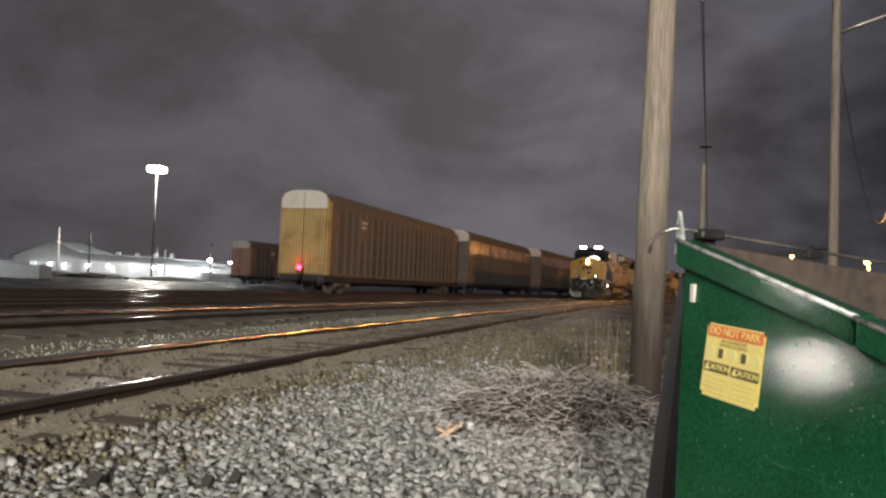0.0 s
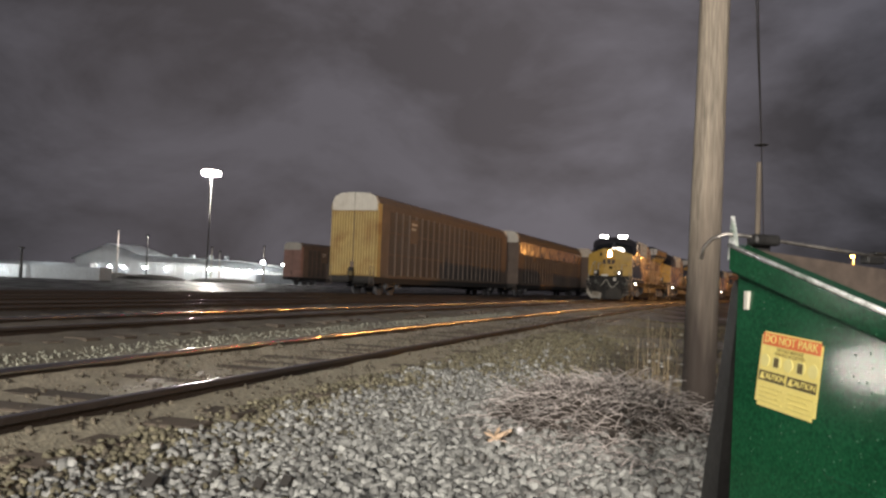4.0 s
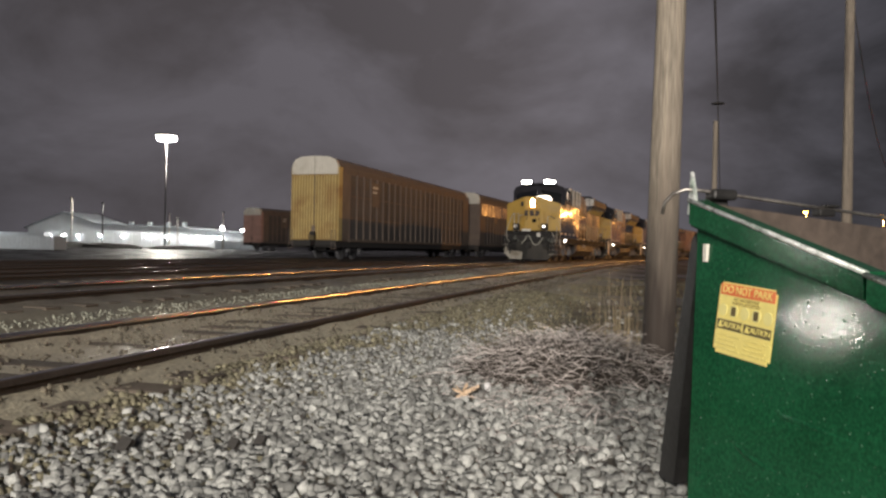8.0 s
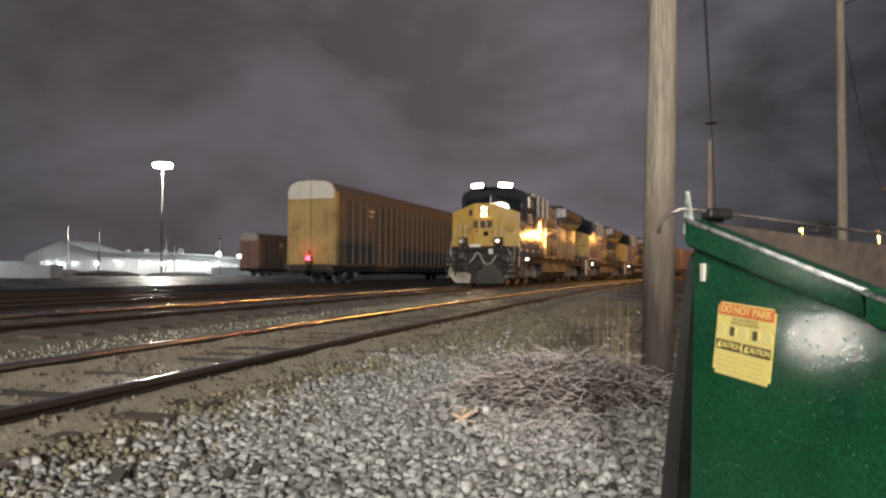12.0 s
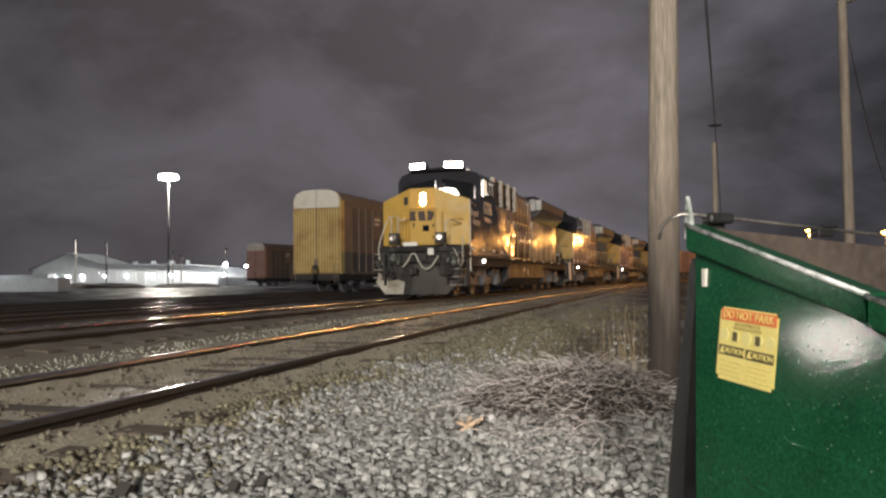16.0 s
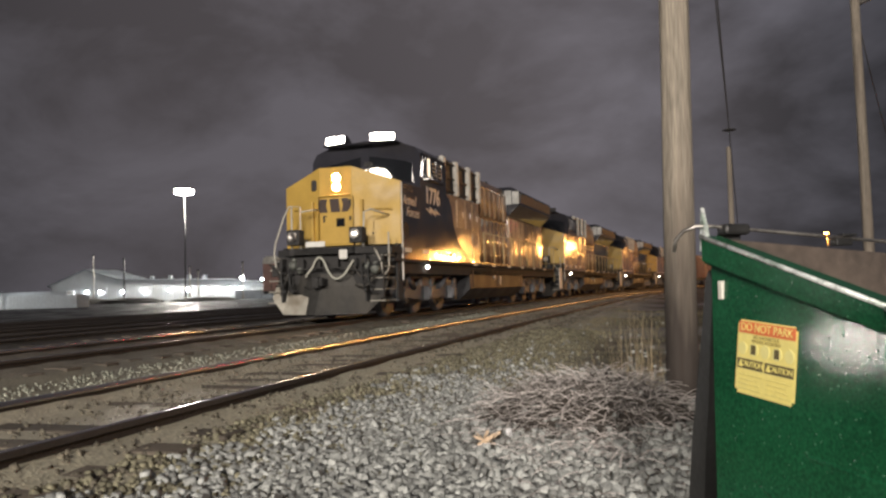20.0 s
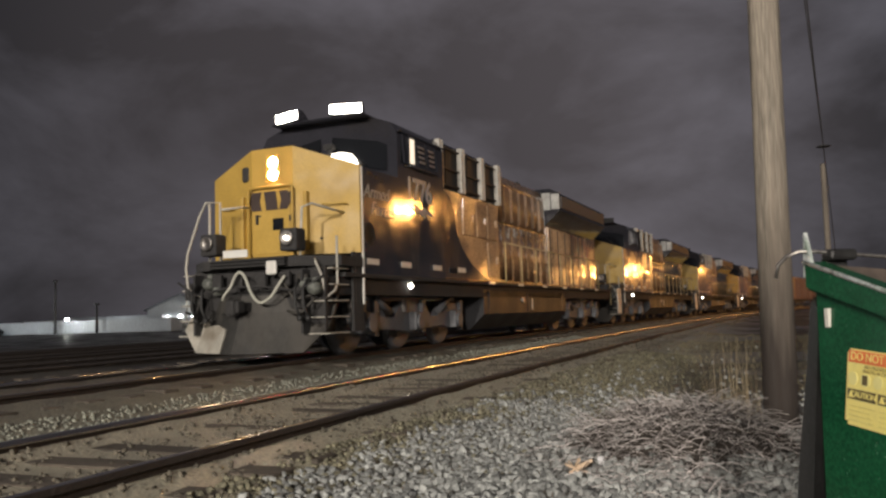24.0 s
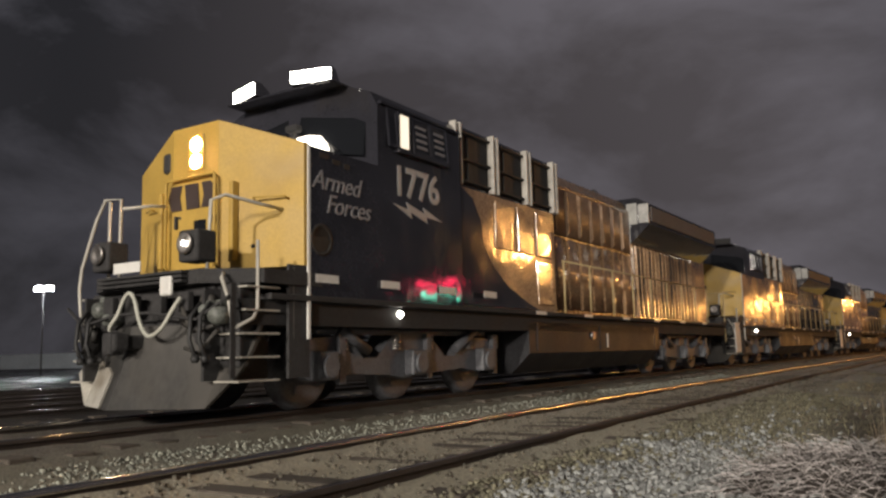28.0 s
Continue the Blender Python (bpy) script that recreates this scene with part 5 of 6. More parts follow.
# ---- far side of the yard: warehouse, masts, low white walls ----
SHEET = mat("white_sheet_wall", (0.56, 0.60, 0.62), 0.5, vary=0.12, grain=0.3, fine=3, bump=0.05)
ROOFING = mat("grey_metal_roof", (0.26, 0.29, 0.31), 0.45, 0.2, vary=0.2, grain=0.2, fine=2, bump=0.05)
LAMPGLOW = glow("wall_lamp_lens", (0.95, 0.98, 1.0), 120.0)
MASTSTEEL = mat("galvanised_mast", (0.06, 0.06, 0.059), 0.6, 0.0, vary=0.2)


def make_warehouse():
    hall = thing("warehouse", "long white sheet-metal warehouse with low gable and wall lamps", "building", at=pose(0, 190, -0.5))
    bm = bmesh.new()
    prism(bm, [(-172, 0), (-101, 0), (-101, 3.6), (-123, 5.6), (-150, 6.2), (-160, 9.3), (-172, 5.0)], "y", 0.0, 13.0)
    part("wall", bm, SHEET, hall)
    for i in range(24):
        bm = bmesh.new()
        x = -171 + i * 3.0
        bx(bm, x - 0.12, x + 0.12, -0.08, 0.0, 0.0, 3.9)
        part("wall_rib", bm, SHEET, hall)
    bm = bmesh.new()
    prism(bm, [(-173, 5.0), (-160, 9.45), (-149.5, 6.4), (-149.5, 6.15), (-160, 9.15), (-173, 4.7)], "y", -0.5, 13.5)
    part("roof", bm, ROOFING, hall)
    bm = bmesh.new()
    prism(bm, [(-149.5, 6.3), (-123, 5.7), (-100, 3.75), (-100, 3.5), (-123, 5.4), (-149.5, 6.0)], "y", -0.5, 13.5)
    part("lean_to_roof", bm, ROOFING, hall)
    for x in (-120, -116.5, -113, -109, -105.5):
        boxed("dock_door", SHEET, hall, x - 1.3, x + 1.3, -0.12, 0.0, 0.4, 3.2, bevel=0.03)
    for x in (-143, -137, -131, -126):
        boxed("roof_vent", ROOFING, hall, x - 0.5, x + 0.5, 6, 7, 5.6, 7.0, bevel=0.1)
    for x in (-164.7, -159.7, -155.1, -147.8, -140.8, -132.9, -127.0, -121.5, -118.0, -114.5, -111.0):
        bm = bmesh.new()
        bx(bm, x - 0.25, x + 0.25, -0.5, 0.0, 3.1, 3.35, bevel=0.04)
        lampbox = part("wall_lamp", bm, BLACK, hall)
        bm = bmesh.new()
        bx(bm, x - 0.22, x + 0.22, -0.58, -0.10, 2.80, 3.06, bevel=0.06)
        part("lamp_lens", bm, LAMPGLOW, lampbox, "glowing lens")
    return hall


make_warehouse()


def make_mast(name, where, label, lens, heads=4):
    """A floodlight mast: tapered steel pole with a ring of lamp heads."""
    x, y, z = where
    mast = thing(name, label, "floodlight", at=pose(x, y, -0.5))
    hgt = z + 0.5
    bm = bmesh.new()
    rod(bm, (0, 0, 0), (0, 0, hgt), 0.26 * hgt / 28, 0.09 * hgt / 28, n=10)
    part("pole", bm, MASTSTEEL, mast)
    for k in range(heads):
        a = 6.283 * k / heads + 0.4
        r = 0.13 * hgt ** 0.7
        bm = bmesh.new()
        rod(bm, (0, 0, hgt - 0.1), (r * math.cos(a), r * math.sin(a), hgt + 0.1), 0.04, n=6)
        bx(bm, r * math.cos(a) - 0.2, r * math.cos(a) + 0.2, r * math.sin(a) - 0.2, r * math.sin(a) + 0.2, hgt + 0.1, hgt + 0.3, bevel=0.05)
        head_part = part("lamp_head", bm, MASTSTEEL, mast)
        bm = bmesh.new()
        s = 0.02 * hgt + 0.12
        bx(bm, r * math.cos(a) - s, r * math.cos(a) + s, r * math.sin(a) - s, r * math.sin(a) + s, hgt + 0.1 - 1.4 * s, hgt + 0.08, bevel=0.04)
        part("lamp_lens", bm, lens, head_part, "glowing lens")
    return mast


make_mast("high_mast", HIGH_MAST, "tall steel floodlight mast lit white at its top", glow("mast_lens", (1.0, 0.94, 0.84), 500.0), 9)
make_mast("low_mast", LOW_MAST, "short steel floodlight pole with white lamp", glow("low_mast_lens", (0.92, 0.97, 1.0), 160.0), 2)
make_mast("low_mast", (-102.8, 75.0, 5.1), "short steel floodlight pole with white lamp", MATS["low_mast_lens"], 2)
make_mast("low_mast", (-66.4, 120.0, 3.1), "short steel floodlight pole with white lamp", MATS["low_mast_lens"], 1)
make_mast("bollard_lamp", (-95.8, 89.0, 1.6), "knee-high white lamp at the yard edge", MATS["low_mast_lens"], 1)
for x, y, top in ((-140.9, 190, 12.7), (-98.9, 110, 8.1), (-90.8, 110, 4.0), (-131.9, 190, 11.4), (-113.2, 190, 8.5), (-110.9, 190, 7.4), (-98.8, 190, 9.1)):
    mast = thing("yard_pole", "slim pale steel pole by the warehouse", "pole", "yard poles", at=pose(x, y - 20, -0.5))
    bm = bmesh.new()
    rod(bm, (0, 0, 0), (0, 0, top * 0.9 + 0.5), 0.22, 0.14, n=8)
    part("shaft", bm, MASTSTEEL if y < 150 or x == -131.9 else RACK_WHITE, mast)
    if x == -98.8:
        boxed("lamp_lens", MATS["low_mast_lens"], mast, -0.35, 0.35, -0.55, -0.2, 4.75, 5.25, bevel=0.1, label="glowing lens")
    boxed("crown", MASTSTEEL, mast, -0.3, 0.3, -0.3, 0.3, top * 0.9 + 0.45, top * 0.9 + 0.7, bevel=0.08)

# low white containers and walls along the yard's far edge
for x, y, l, hgt, turn in ((-98, 178, 14, 2.2, 0), (-168, 174, 33, 3.4, 0), (-95, 92, 34, 1.95, 0), (-141, 90, 28, 2.9, 0), (-190, 196, 22, 3.2, 4), (-168, 150, 11, 2.6, 6)):
    box = thing("storage_container", "low white steel storage container at the yard edge", "container", "yard containers", at=pose(x, y, -0.62, 0, 0, turn))
    boxed("shell", SHEET, box, -l / 2, l / 2, -1.2, 1.2, 0.12, hgt, bevel=0.04)
    for k in range(int(l / 0.6)):
        boxed("rib", SHEET, box, -l / 2 + 0.2 + k * 0.6, -l / 2 + 0.45 + k * 0.6, -1.24, -1.2, 0.25, hgt - 0.15)
    for sx in (-1, 1):
        boxed("foot", BLACK, box, sx * (l / 2 - 0.3) - 0.15, sx * (l / 2 - 0.3) + 0.15, -1.1, 1.1, 0.0, 0.12)
# dark cars parked before the white containers
CARPAINT = mat("dark_car_paint", (0.020, 0.022, 0.026), 0.3, vary=0.2, bump=0.02, coat=0.4)


def make_car():
    car = thing("parked_car", "dark parked car before the white containers", "car", "parked cars")
    bm = bmesh.new()
    prism(bm, [(-2.2, 0.30), (2.2, 0.30), (2.25, 0.72), (2.0, 0.92), (1.1, 1.0), (-1.9, 1.02), (-2.25, 0.80)], "y", -0.88, 0.88)
    bmesh.ops.bevel(bm, geom=list(bm.edges), offset=0.04, segments=2, affect="EDGES")
    part("body", bm, CARPAINT, car)
    bm = bmesh.new()
    prism(bm, [(-1.85, 1.0), (1.05, 1.0), (0.35, 1.46), (-1.3, 1.48)], "y", -0.76, 0.76)
    bmesh.ops.bevel(bm, geom=list(bm.edges), offset=0.05, segments=2, affect="EDGES")
    cabin = part("cabin", bm, CARPAINT, car)
    for a, b in ((-1.35, -0.5), (-0.4, 0.45)):
        boxed("side_window", DARKGLASS, cabin, a, b, -0.775, -0.762, 1.08, 1.38, bevel=0.004)
    for x in (-1.4, 1.4):
        for y in (-0.80, 0.80):
            bm = bmesh.new()
            lathe(bm, [(0.18, -0.1), (0.32, -0.1), (0.34, 0.0), (0.32, 0.1), (0.18, 0.1)], (x, y, 0.34), n=16, axis="y")
            wheel = part("wheel", bm, RUBBER, car)
            bm = bmesh.new()
            lathe(bm, [(0.02, -0.11), (0.17, -0.105), (0.18, 0.10)], (x, y, 0.34), n=12, axis="y")
            part("hub", bm, STEEL, wheel)
    for y in (-0.6, 0.6):
        boxed("headlight", RACK_WHITE, car, 2.215, 2.26, y - 0.18, y + 0.18, 0.66, 0.78, bevel=0.01)
    return car


first_car = make_car()
first_car.matrix_world = pose(-110.6, 85.0, -0.6, 0, 0, 4)
copy_thing(first_car, pose(-106.0, 84.4, -0.6, 0, 0, 183))

# dark spoil heaps before the warehouse
for i, (x, y, rx, rz) in enumerate(((-128, 150, 9, 1.3), (-113, 147, 8, 1.2), (-98, 152, 8, 0.9), (-142, 155, 10, 1.0))):
    rng = random.Random(40 + i)
    bm = bmesh.new()
    bmesh.ops.create_icosphere(bm, subdivisions=3, radius=1.0)
    for v in bm.verts:
        v.co = Vector((v.co.x * rx, v.co.y * rx * 0.5, max(v.co.z, -0.05) * rz)) * (1 + 0.25 * noise.noise(v.co * 2.1 + Vector((i * 7, 0, 0))))
    heap = solid("spoil_mound", bm, mat("dark_spoil", (0.05, 0.045, 0.04), 0.9, vary=0.4, grain=0.6, fine=6, bump=0.5), "low dark heap of spoil in the yard", "heap", "", pose(x, y, -0.6))
    heap["group"] = "spoil mounds"

# ---- poles, guy wire and street lamps by the road ----
WOOD = mat("weathered_pole_wood", (0.215, 0.185, 0.15), 0.85, vary=0.45, grain=5, fine=38, bump=0.5, stretch=(3, 3, 0.12), dirt=(0.13, 0.105, 0.085), dirt_at=0.62)
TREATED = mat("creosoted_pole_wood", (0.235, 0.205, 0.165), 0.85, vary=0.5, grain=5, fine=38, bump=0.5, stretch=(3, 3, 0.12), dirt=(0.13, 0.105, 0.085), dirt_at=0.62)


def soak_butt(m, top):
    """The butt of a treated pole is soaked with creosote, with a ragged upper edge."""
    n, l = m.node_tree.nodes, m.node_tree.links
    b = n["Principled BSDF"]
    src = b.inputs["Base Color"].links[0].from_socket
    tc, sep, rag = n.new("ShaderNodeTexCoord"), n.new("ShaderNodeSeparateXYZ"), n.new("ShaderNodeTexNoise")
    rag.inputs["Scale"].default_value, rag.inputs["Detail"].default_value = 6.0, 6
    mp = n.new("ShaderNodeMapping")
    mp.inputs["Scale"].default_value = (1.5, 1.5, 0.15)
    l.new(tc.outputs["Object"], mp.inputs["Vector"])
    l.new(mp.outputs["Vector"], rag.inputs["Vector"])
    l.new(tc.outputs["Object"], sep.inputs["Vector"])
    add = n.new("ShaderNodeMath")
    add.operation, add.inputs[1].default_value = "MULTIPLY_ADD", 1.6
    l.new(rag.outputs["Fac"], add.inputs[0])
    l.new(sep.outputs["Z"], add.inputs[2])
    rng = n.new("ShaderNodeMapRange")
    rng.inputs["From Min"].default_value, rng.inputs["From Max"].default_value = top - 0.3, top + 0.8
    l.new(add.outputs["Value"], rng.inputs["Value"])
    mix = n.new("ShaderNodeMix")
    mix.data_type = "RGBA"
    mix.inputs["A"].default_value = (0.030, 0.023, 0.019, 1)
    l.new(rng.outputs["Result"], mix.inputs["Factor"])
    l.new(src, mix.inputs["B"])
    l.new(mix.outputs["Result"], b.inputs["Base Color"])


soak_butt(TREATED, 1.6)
CABLE = mat("black_cable", (0.07, 0.065, 0.06), 0.5)


def wood_pole(where, top, r0, r1, label, treated=False):
    x, y, z = where
    pole = thing("utility_pole", label, "utility pole", "wooden poles", at=pose(x, y, z))
    bm = bmesh.new()
    base, tip = Vector((0, 0, -0.3)), Vector(top) - Vector(where)
    segs, n = 26, 18
    rings = []
    for k in range(segs + 1):
        t = k / segs
        c = base.lerp(tip, t)
        r = r0 + (r1 - r0) * t
        rings.append([bm.verts.new(c + Vector((math.cos(a), math.sin(a), 0)) * r * (1 + 0.05 * noise.noise((math.cos(a) * 2.3, math.sin(a) * 2.3, t * 6)))) for a in np.linspace(0, 6.2832, n, endpoint=False)])
    for a, b in zip(rings, rings[1:]):
        for k in range(n):
            f = bm.faces.new((a[k - 1], a[k], b[k], b[k - 1]))
            f.smooth = True
    bm.faces.new(rings[-1])
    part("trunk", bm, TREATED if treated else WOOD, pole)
    return pole


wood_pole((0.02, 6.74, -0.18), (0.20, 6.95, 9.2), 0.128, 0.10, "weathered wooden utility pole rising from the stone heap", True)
road_pole = wood_pole((5.84, 28.0, -0.2), (5.80, 28.0, 11.2), 0.165, 0.13, "tall pale wooden pole with street lamp arm by the road")
bm = bmesh.new()
tube(bm, [(0.0, 0, 9.55), (0.9, 0, 9.90), (1.9, 0, 10.25), (2.6, 0, 10.35)], 0.075, 8)
part("lamp_arm", bm, STEEL, road_pole)
bm = bmesh.new()
bx(bm, 2.4, 3.1, -0.14, 0.14, 10.28, 10.44, bevel=0.06)
part("lamp_head", bm, MASTSTEEL, road_pole)
slim = wood_pole((1.93, 30.0, -0.2), (1.95, 30.0, 5.4), 0.10, 0.085, "slim grey wooden pole beyond the road")
wood_pole((19.4, 72.0, -0.2), (19.42, 72.0, 12.0), 0.24, 0.19, "wooden pole lit orange by a sodium lamp")

guy = thing("guy_wire", "steel guy wire with a dark disc insulator", "guy wire")
bm = bmesh.new()
g0, g1 = Vector((0.18, 6.95, 9.1)), Vector((2.28, 30.4, -0.2))
rod(bm, g0, g1, 0.012, n=6)
rod(bm, g0 + Vector((-0.10, 0, 0)), g0.lerp(g1, 0.53), 0.010, n=6)
part("wire", bm, CABLE, guy)
bm = bmesh.new()
g_at = g0.lerp(g1, 0.535)
part_disc = bmesh.new()
lathe(part_disc, [(0.03, 0.0), (0.14, 0.015), (0.16, 0.03), (0.05, 0.06)], g_at, n=16)
part("insulator_disc", part_disc, BLACK, guy)
rod(bm, Vector((2.28, 30.4, -0.25)), Vector((2.26, 30.2, 0.1)), 0.03)
part("anchor_rod", bm, STEEL, guy)

bm = bmesh.new()
pts = []
for k in range(17):
    t = k / 16
    pts.append(Vector((5.85 + (19.4 - 5.85) * t, 28 + 44 * t, 9.0 + (10.5 - 9.0) * t - 4.45 * (1 - (2 * t - 1) ** 2))))
tube(bm, pts, 0.02, 6)
line = new("drop_cable", mesh_of("drop_cable", bm, CABLE))
tagged(line, "slack black cable hanging between two poles", "cable")


def street_lamp(where, label):
    x, y, z = where
    post = thing("street_lamp", label, "street lamp", "sodium street lamps", at=pose(x, y, -0.2))
    bm = bmesh.new()
    rod(bm, (0.2, 0, 0), (0.2, 0, z + 1.02), 0.09, 0.06)
    part("post", bm, MASTSTEEL, post)
    bm = bmesh.new()
    bx(bm, -0.35, 0.3, -0.15, 0.15, z + 0.88, z + 1.06, bevel=0.06)
    head_part = part("lamp_head", bm, MASTSTEEL, post)
    bm = bmesh.new()
    lathe(bm, [(0.03, -0.30), (0.28, -0.20), (0.38, 0.0), (0.30, 0.05)], (-0.02, 0, z + 0.84), n=16)
    part("lamp_globe", bm, glow("sodium_globe", (1.0, 0.40, 0.07), 60.0), head_part, "glowing orange globe")
    return post


street_lamp(SODIUM, "orange sodium street lamp by the road")
street_lamp(FAR_SODIUM, "orange sodium street lamp far down the road")
street_lamp(LAST_SODIUM, "orange sodium street lamp far down the road")
# red lit shop sign across the road, unreadable from here
sign = thing("shop_sign", "red glowing shop sign on posts across the road", "sign", at=pose(16.4, 43.2, 1.45, 0, 0, -34))
boxed("sign_board", BLACK, sign, -1.6, 1.6, 0.02, 0.14, 2.6, 4.2, bevel=0.03)
for a, b, z, c in ((-1.3, -0.2, 3.75, 0), (-0.05, 1.3, 3.75, 0), (-1.2, 0.5, 3.3, 0), (0.7, 1.3, 3.2, 0), (-1.0, 0.9, 2.9, 1)):
    boxed("lit_bar", glow("red_tube", (1.0, 0.03, 0.10), 30.0) if c == 0 else glow("green_tube", (0.1, 0.9, 0.6), 30.0), sign, a, b, -0.03, 0.02, z - 0.09, z + 0.09)
for x in (-1.3, 1.3):
    boxed("sign_post", MASTSTEEL, sign, x - 0.05, x + 0.05, 0.03, 0.13, -1.7, 2.6)

# ---- dumpster ----
GREEN = mat("glossy_green_paint", (0.008, 0.066, 0.028), 0.105, vary=0.35, grain=3, fine=110, bump=0.021, dirt=(0.012, 0.074, 0.034), dirt_at=0.66, rough_drift=0.02, octaves=1)
GREEN.node_tree.nodes["Principled BSDF"].inputs["Specular IOR Level"].default_value = 0.25
RUSTY = mat("rusty_dumpster_inside", (0.055, 0.042, 0.034), 0.8, vary=0.4, grain=4, fine=30, bump=0.3)
LIDBLACK = mat("black_lid_plastic", (0.018, 0.018, 0.018), 0.45, vary=0.3, grain=5, bump=0.1)
DEEP, WIDE, FLOOR = 1.06, 1.75, -0.04


def brim(a, b=0.0):
    return 0.838 - 0.293 * (a + 0.085) - 0.07 * b


def make_dumpster():
    """Local a runs along its short side towards the open front, b across, z up from the rail tops."""
    basis = Matrix(((0.53, 0.848, 0, 0.162), (-0.848, 0.53, 0, 2.367), (0, 0, 1, 0), (0, 0, 0, 1)))
    bin_ = thing("dumpster", "green steel dumpster with sloping rim and black lids hanging open behind", "dumpster", at=basis)
    a0, a1 = -0.09, DEEP
    # each side panel: a slab cut to the slope
    for b0, b1 in ((0.0, 0.035), (WIDE - 0.035, WIDE)):
        bm = bmesh.new()
        flare = 0.0774 if b0 == 0.0 else -0.0774
        prism_pts = [(a0 + 0.07, FLOOR), (a1, FLOOR), (a1, brim(a1, b0) - 0.02), (a0, brim(a0, b0) - 0.02)]
        lo = [bm.verts.new((p[0], b0 - flare * (0.80 - p[1]), p[1])) for p in prism_pts]
        hi = [bm.verts.new((p[0], b1 - flare * (0.80 - p[1]), p[1])) for p in prism_pts]
        bm.faces.new(lo), bm.faces.new(hi)
        for i in range(4):
            bm.faces.new((lo[i], lo[i - 1], hi[i - 1], hi[i]))
        bmesh.ops.recalc_face_normals(bm, faces=bm.faces)
        wall = part("side_panel", bm, GREEN, bin_)
        if b0 == 0.0:
            # pressed stiffening creases low on the panel
            for pts in (((-0.085, 0.255), (0.16, 0.168), (0.62, 0.115)), ((0.20, 0.318), (0.277, 0.293), (0.95, 0.262))):
                bm = bmesh.new()
                tube(bm, [(p[0] + 0.05, (0.0140 if 0 < k < 2 else 0.0195) - 0.0774 * (0.80 - p[1]), p[1]) for k, p in enumerate(pts)], 0.016, 14)
                part("pressed_crease", bm, GREEN, wall)
            # small upright white mark near the panel's back edge
            boxed("weld_plate", RACK_WHITE, wall, -0.036, -0.022, -0.018, -0.004, 0.662, 0.712)
    bm = bmesh.new()
    vs = [(a0, 0.036, FLOOR), (a0, WIDE - 0.036, FLOOR), (a0, WIDE - 0.036, 0.832 - 0.084 * WIDE), (a0, 0.036, 0.829)]
    lo = [bm.verts.new(v) for v in vs]
    hi = [bm.verts.new((v[0] + 0.03, v[1], v[2])) for v in vs]
    bm.faces.new(lo), bm.faces.new(hi)
    for i in range(4):
        bm.faces.new((lo[i], lo[i - 1], hi[i - 1], hi[i]))
    bmesh.ops.recalc_face_normals(bm, faces=bm.faces)
    part("back_panel", bm, RUSTY, bin_, "rust-brown inner face of the back panel")
    boxed("front_panel", GREEN, bin_, a1 - 0.035, a1, 0.036, WIDE - 0.036, FLOOR, brim(a1, WIDE) - 0.02)
    boxed("floor_panel", RUSTY, bin_, a0 + 0.04, a1 - 0.04, 0.04, WIDE - 0.04, FLOOR, FLOOR + 0.03)
    # folded rim along the sloping side, in two lengths
    for s0, s1, lip, out in ((a0 - 0.015, 0.555, 0.078, 0.024), (0.56, a1 + 0.01, 0.07, 0.034)):
        bm = bmesh.new()
        pts = [(s0, brim(s0)), (s1, brim(s1)), (s1, brim(s1) - lip * (0.85 if s1 < 0.6 else 1)), (s0, brim(s0) - lip)]
        lo = [bm.verts.new((p[0], -out, p[1])) for p in pts]
        hi = [bm.verts.new((p[0], 0.045, p[1])) for p in pts]
        bm.faces.new(lo), bm.faces.new(hi)
        for i in range(4):
            bm.faces.new((lo[i], lo[i - 1], hi[i - 1], hi[i]))
        bmesh.ops.recalc_face_normals(bm, faces=bm.faces)
        bmesh.ops.bevel(bm, geom=list(bm.edges), offset=0.007, segments=2, affect="EDGES")
        rim = part("rim", bm, GREEN, bin_)
        # pale bead that paints the specular highlight on the rim's upper edge
        bm = bmesh.new()
        tube(bm, [(s0, -out + 0.002, brim(s0) - 0.002), (s1, -out + 0.002, brim(s1) - 0.002)], 0.0065, 8)
        part("worn_edge", bm, mat("pale_bright_metal", (0.66, 0.69, 0.68), 0.30, 0.3, vary=0.35, grain=30, fine=150, bump=0.2, dirt=(0.06, 0.14, 0.08), dirt_at=0.62), rim, "pale bead painting the bright highlight along the rim")
    # hinge rod with sleeves, hooked at its end
    bm = bmesh.new()
    tube(bm, [(-0.16, -0.075, 0.80), (-0.155, -0.07, 0.835), (-0.135, -0.055, 0.86), (-0.11, -0.03, 0.872), (-0.10, 0.02, 0.870), (-0.10, WIDE, 0.870 - 0.084 * WIDE)], 0.0055, 8)
    part("hinge_rod", bm, STEEL, bin_, "bare steel hinge rod")
    bm = bmesh.new()
    prism(bm, [(-0.125, 0.80), (-0.085, 0.80), (-0.095, 0.86), (-0.112, 0.925), (-0.120, 0.86)], "y", -0.012, 0.0)
    part("hinge_ear", bm, MATS["pale_bright_metal"], bin_)
    for b0, b1 in ((0.045, 0.13), (0.43, 0.51), (0.86, 0.95), (1.30, 1.39)):
        bm = bmesh.new()
        zc = 0.868 - 0.084 * b0
        if b0 < 0.1:
            bx(bm, -0.125, -0.078, b0, b1, zc - 0.020, zc + 0.012, bevel=0.009)
            bx(bm, -0.14, -0.11, b0 + 0.01, b1 - 0.01, zc - 0.06, zc - 0.01, bevel=0.006)
        else:
            bx(bm, -0.118, -0.082, b0, b1 - 0.02, zc - 0.024, zc - 0.002, bevel=0.004)
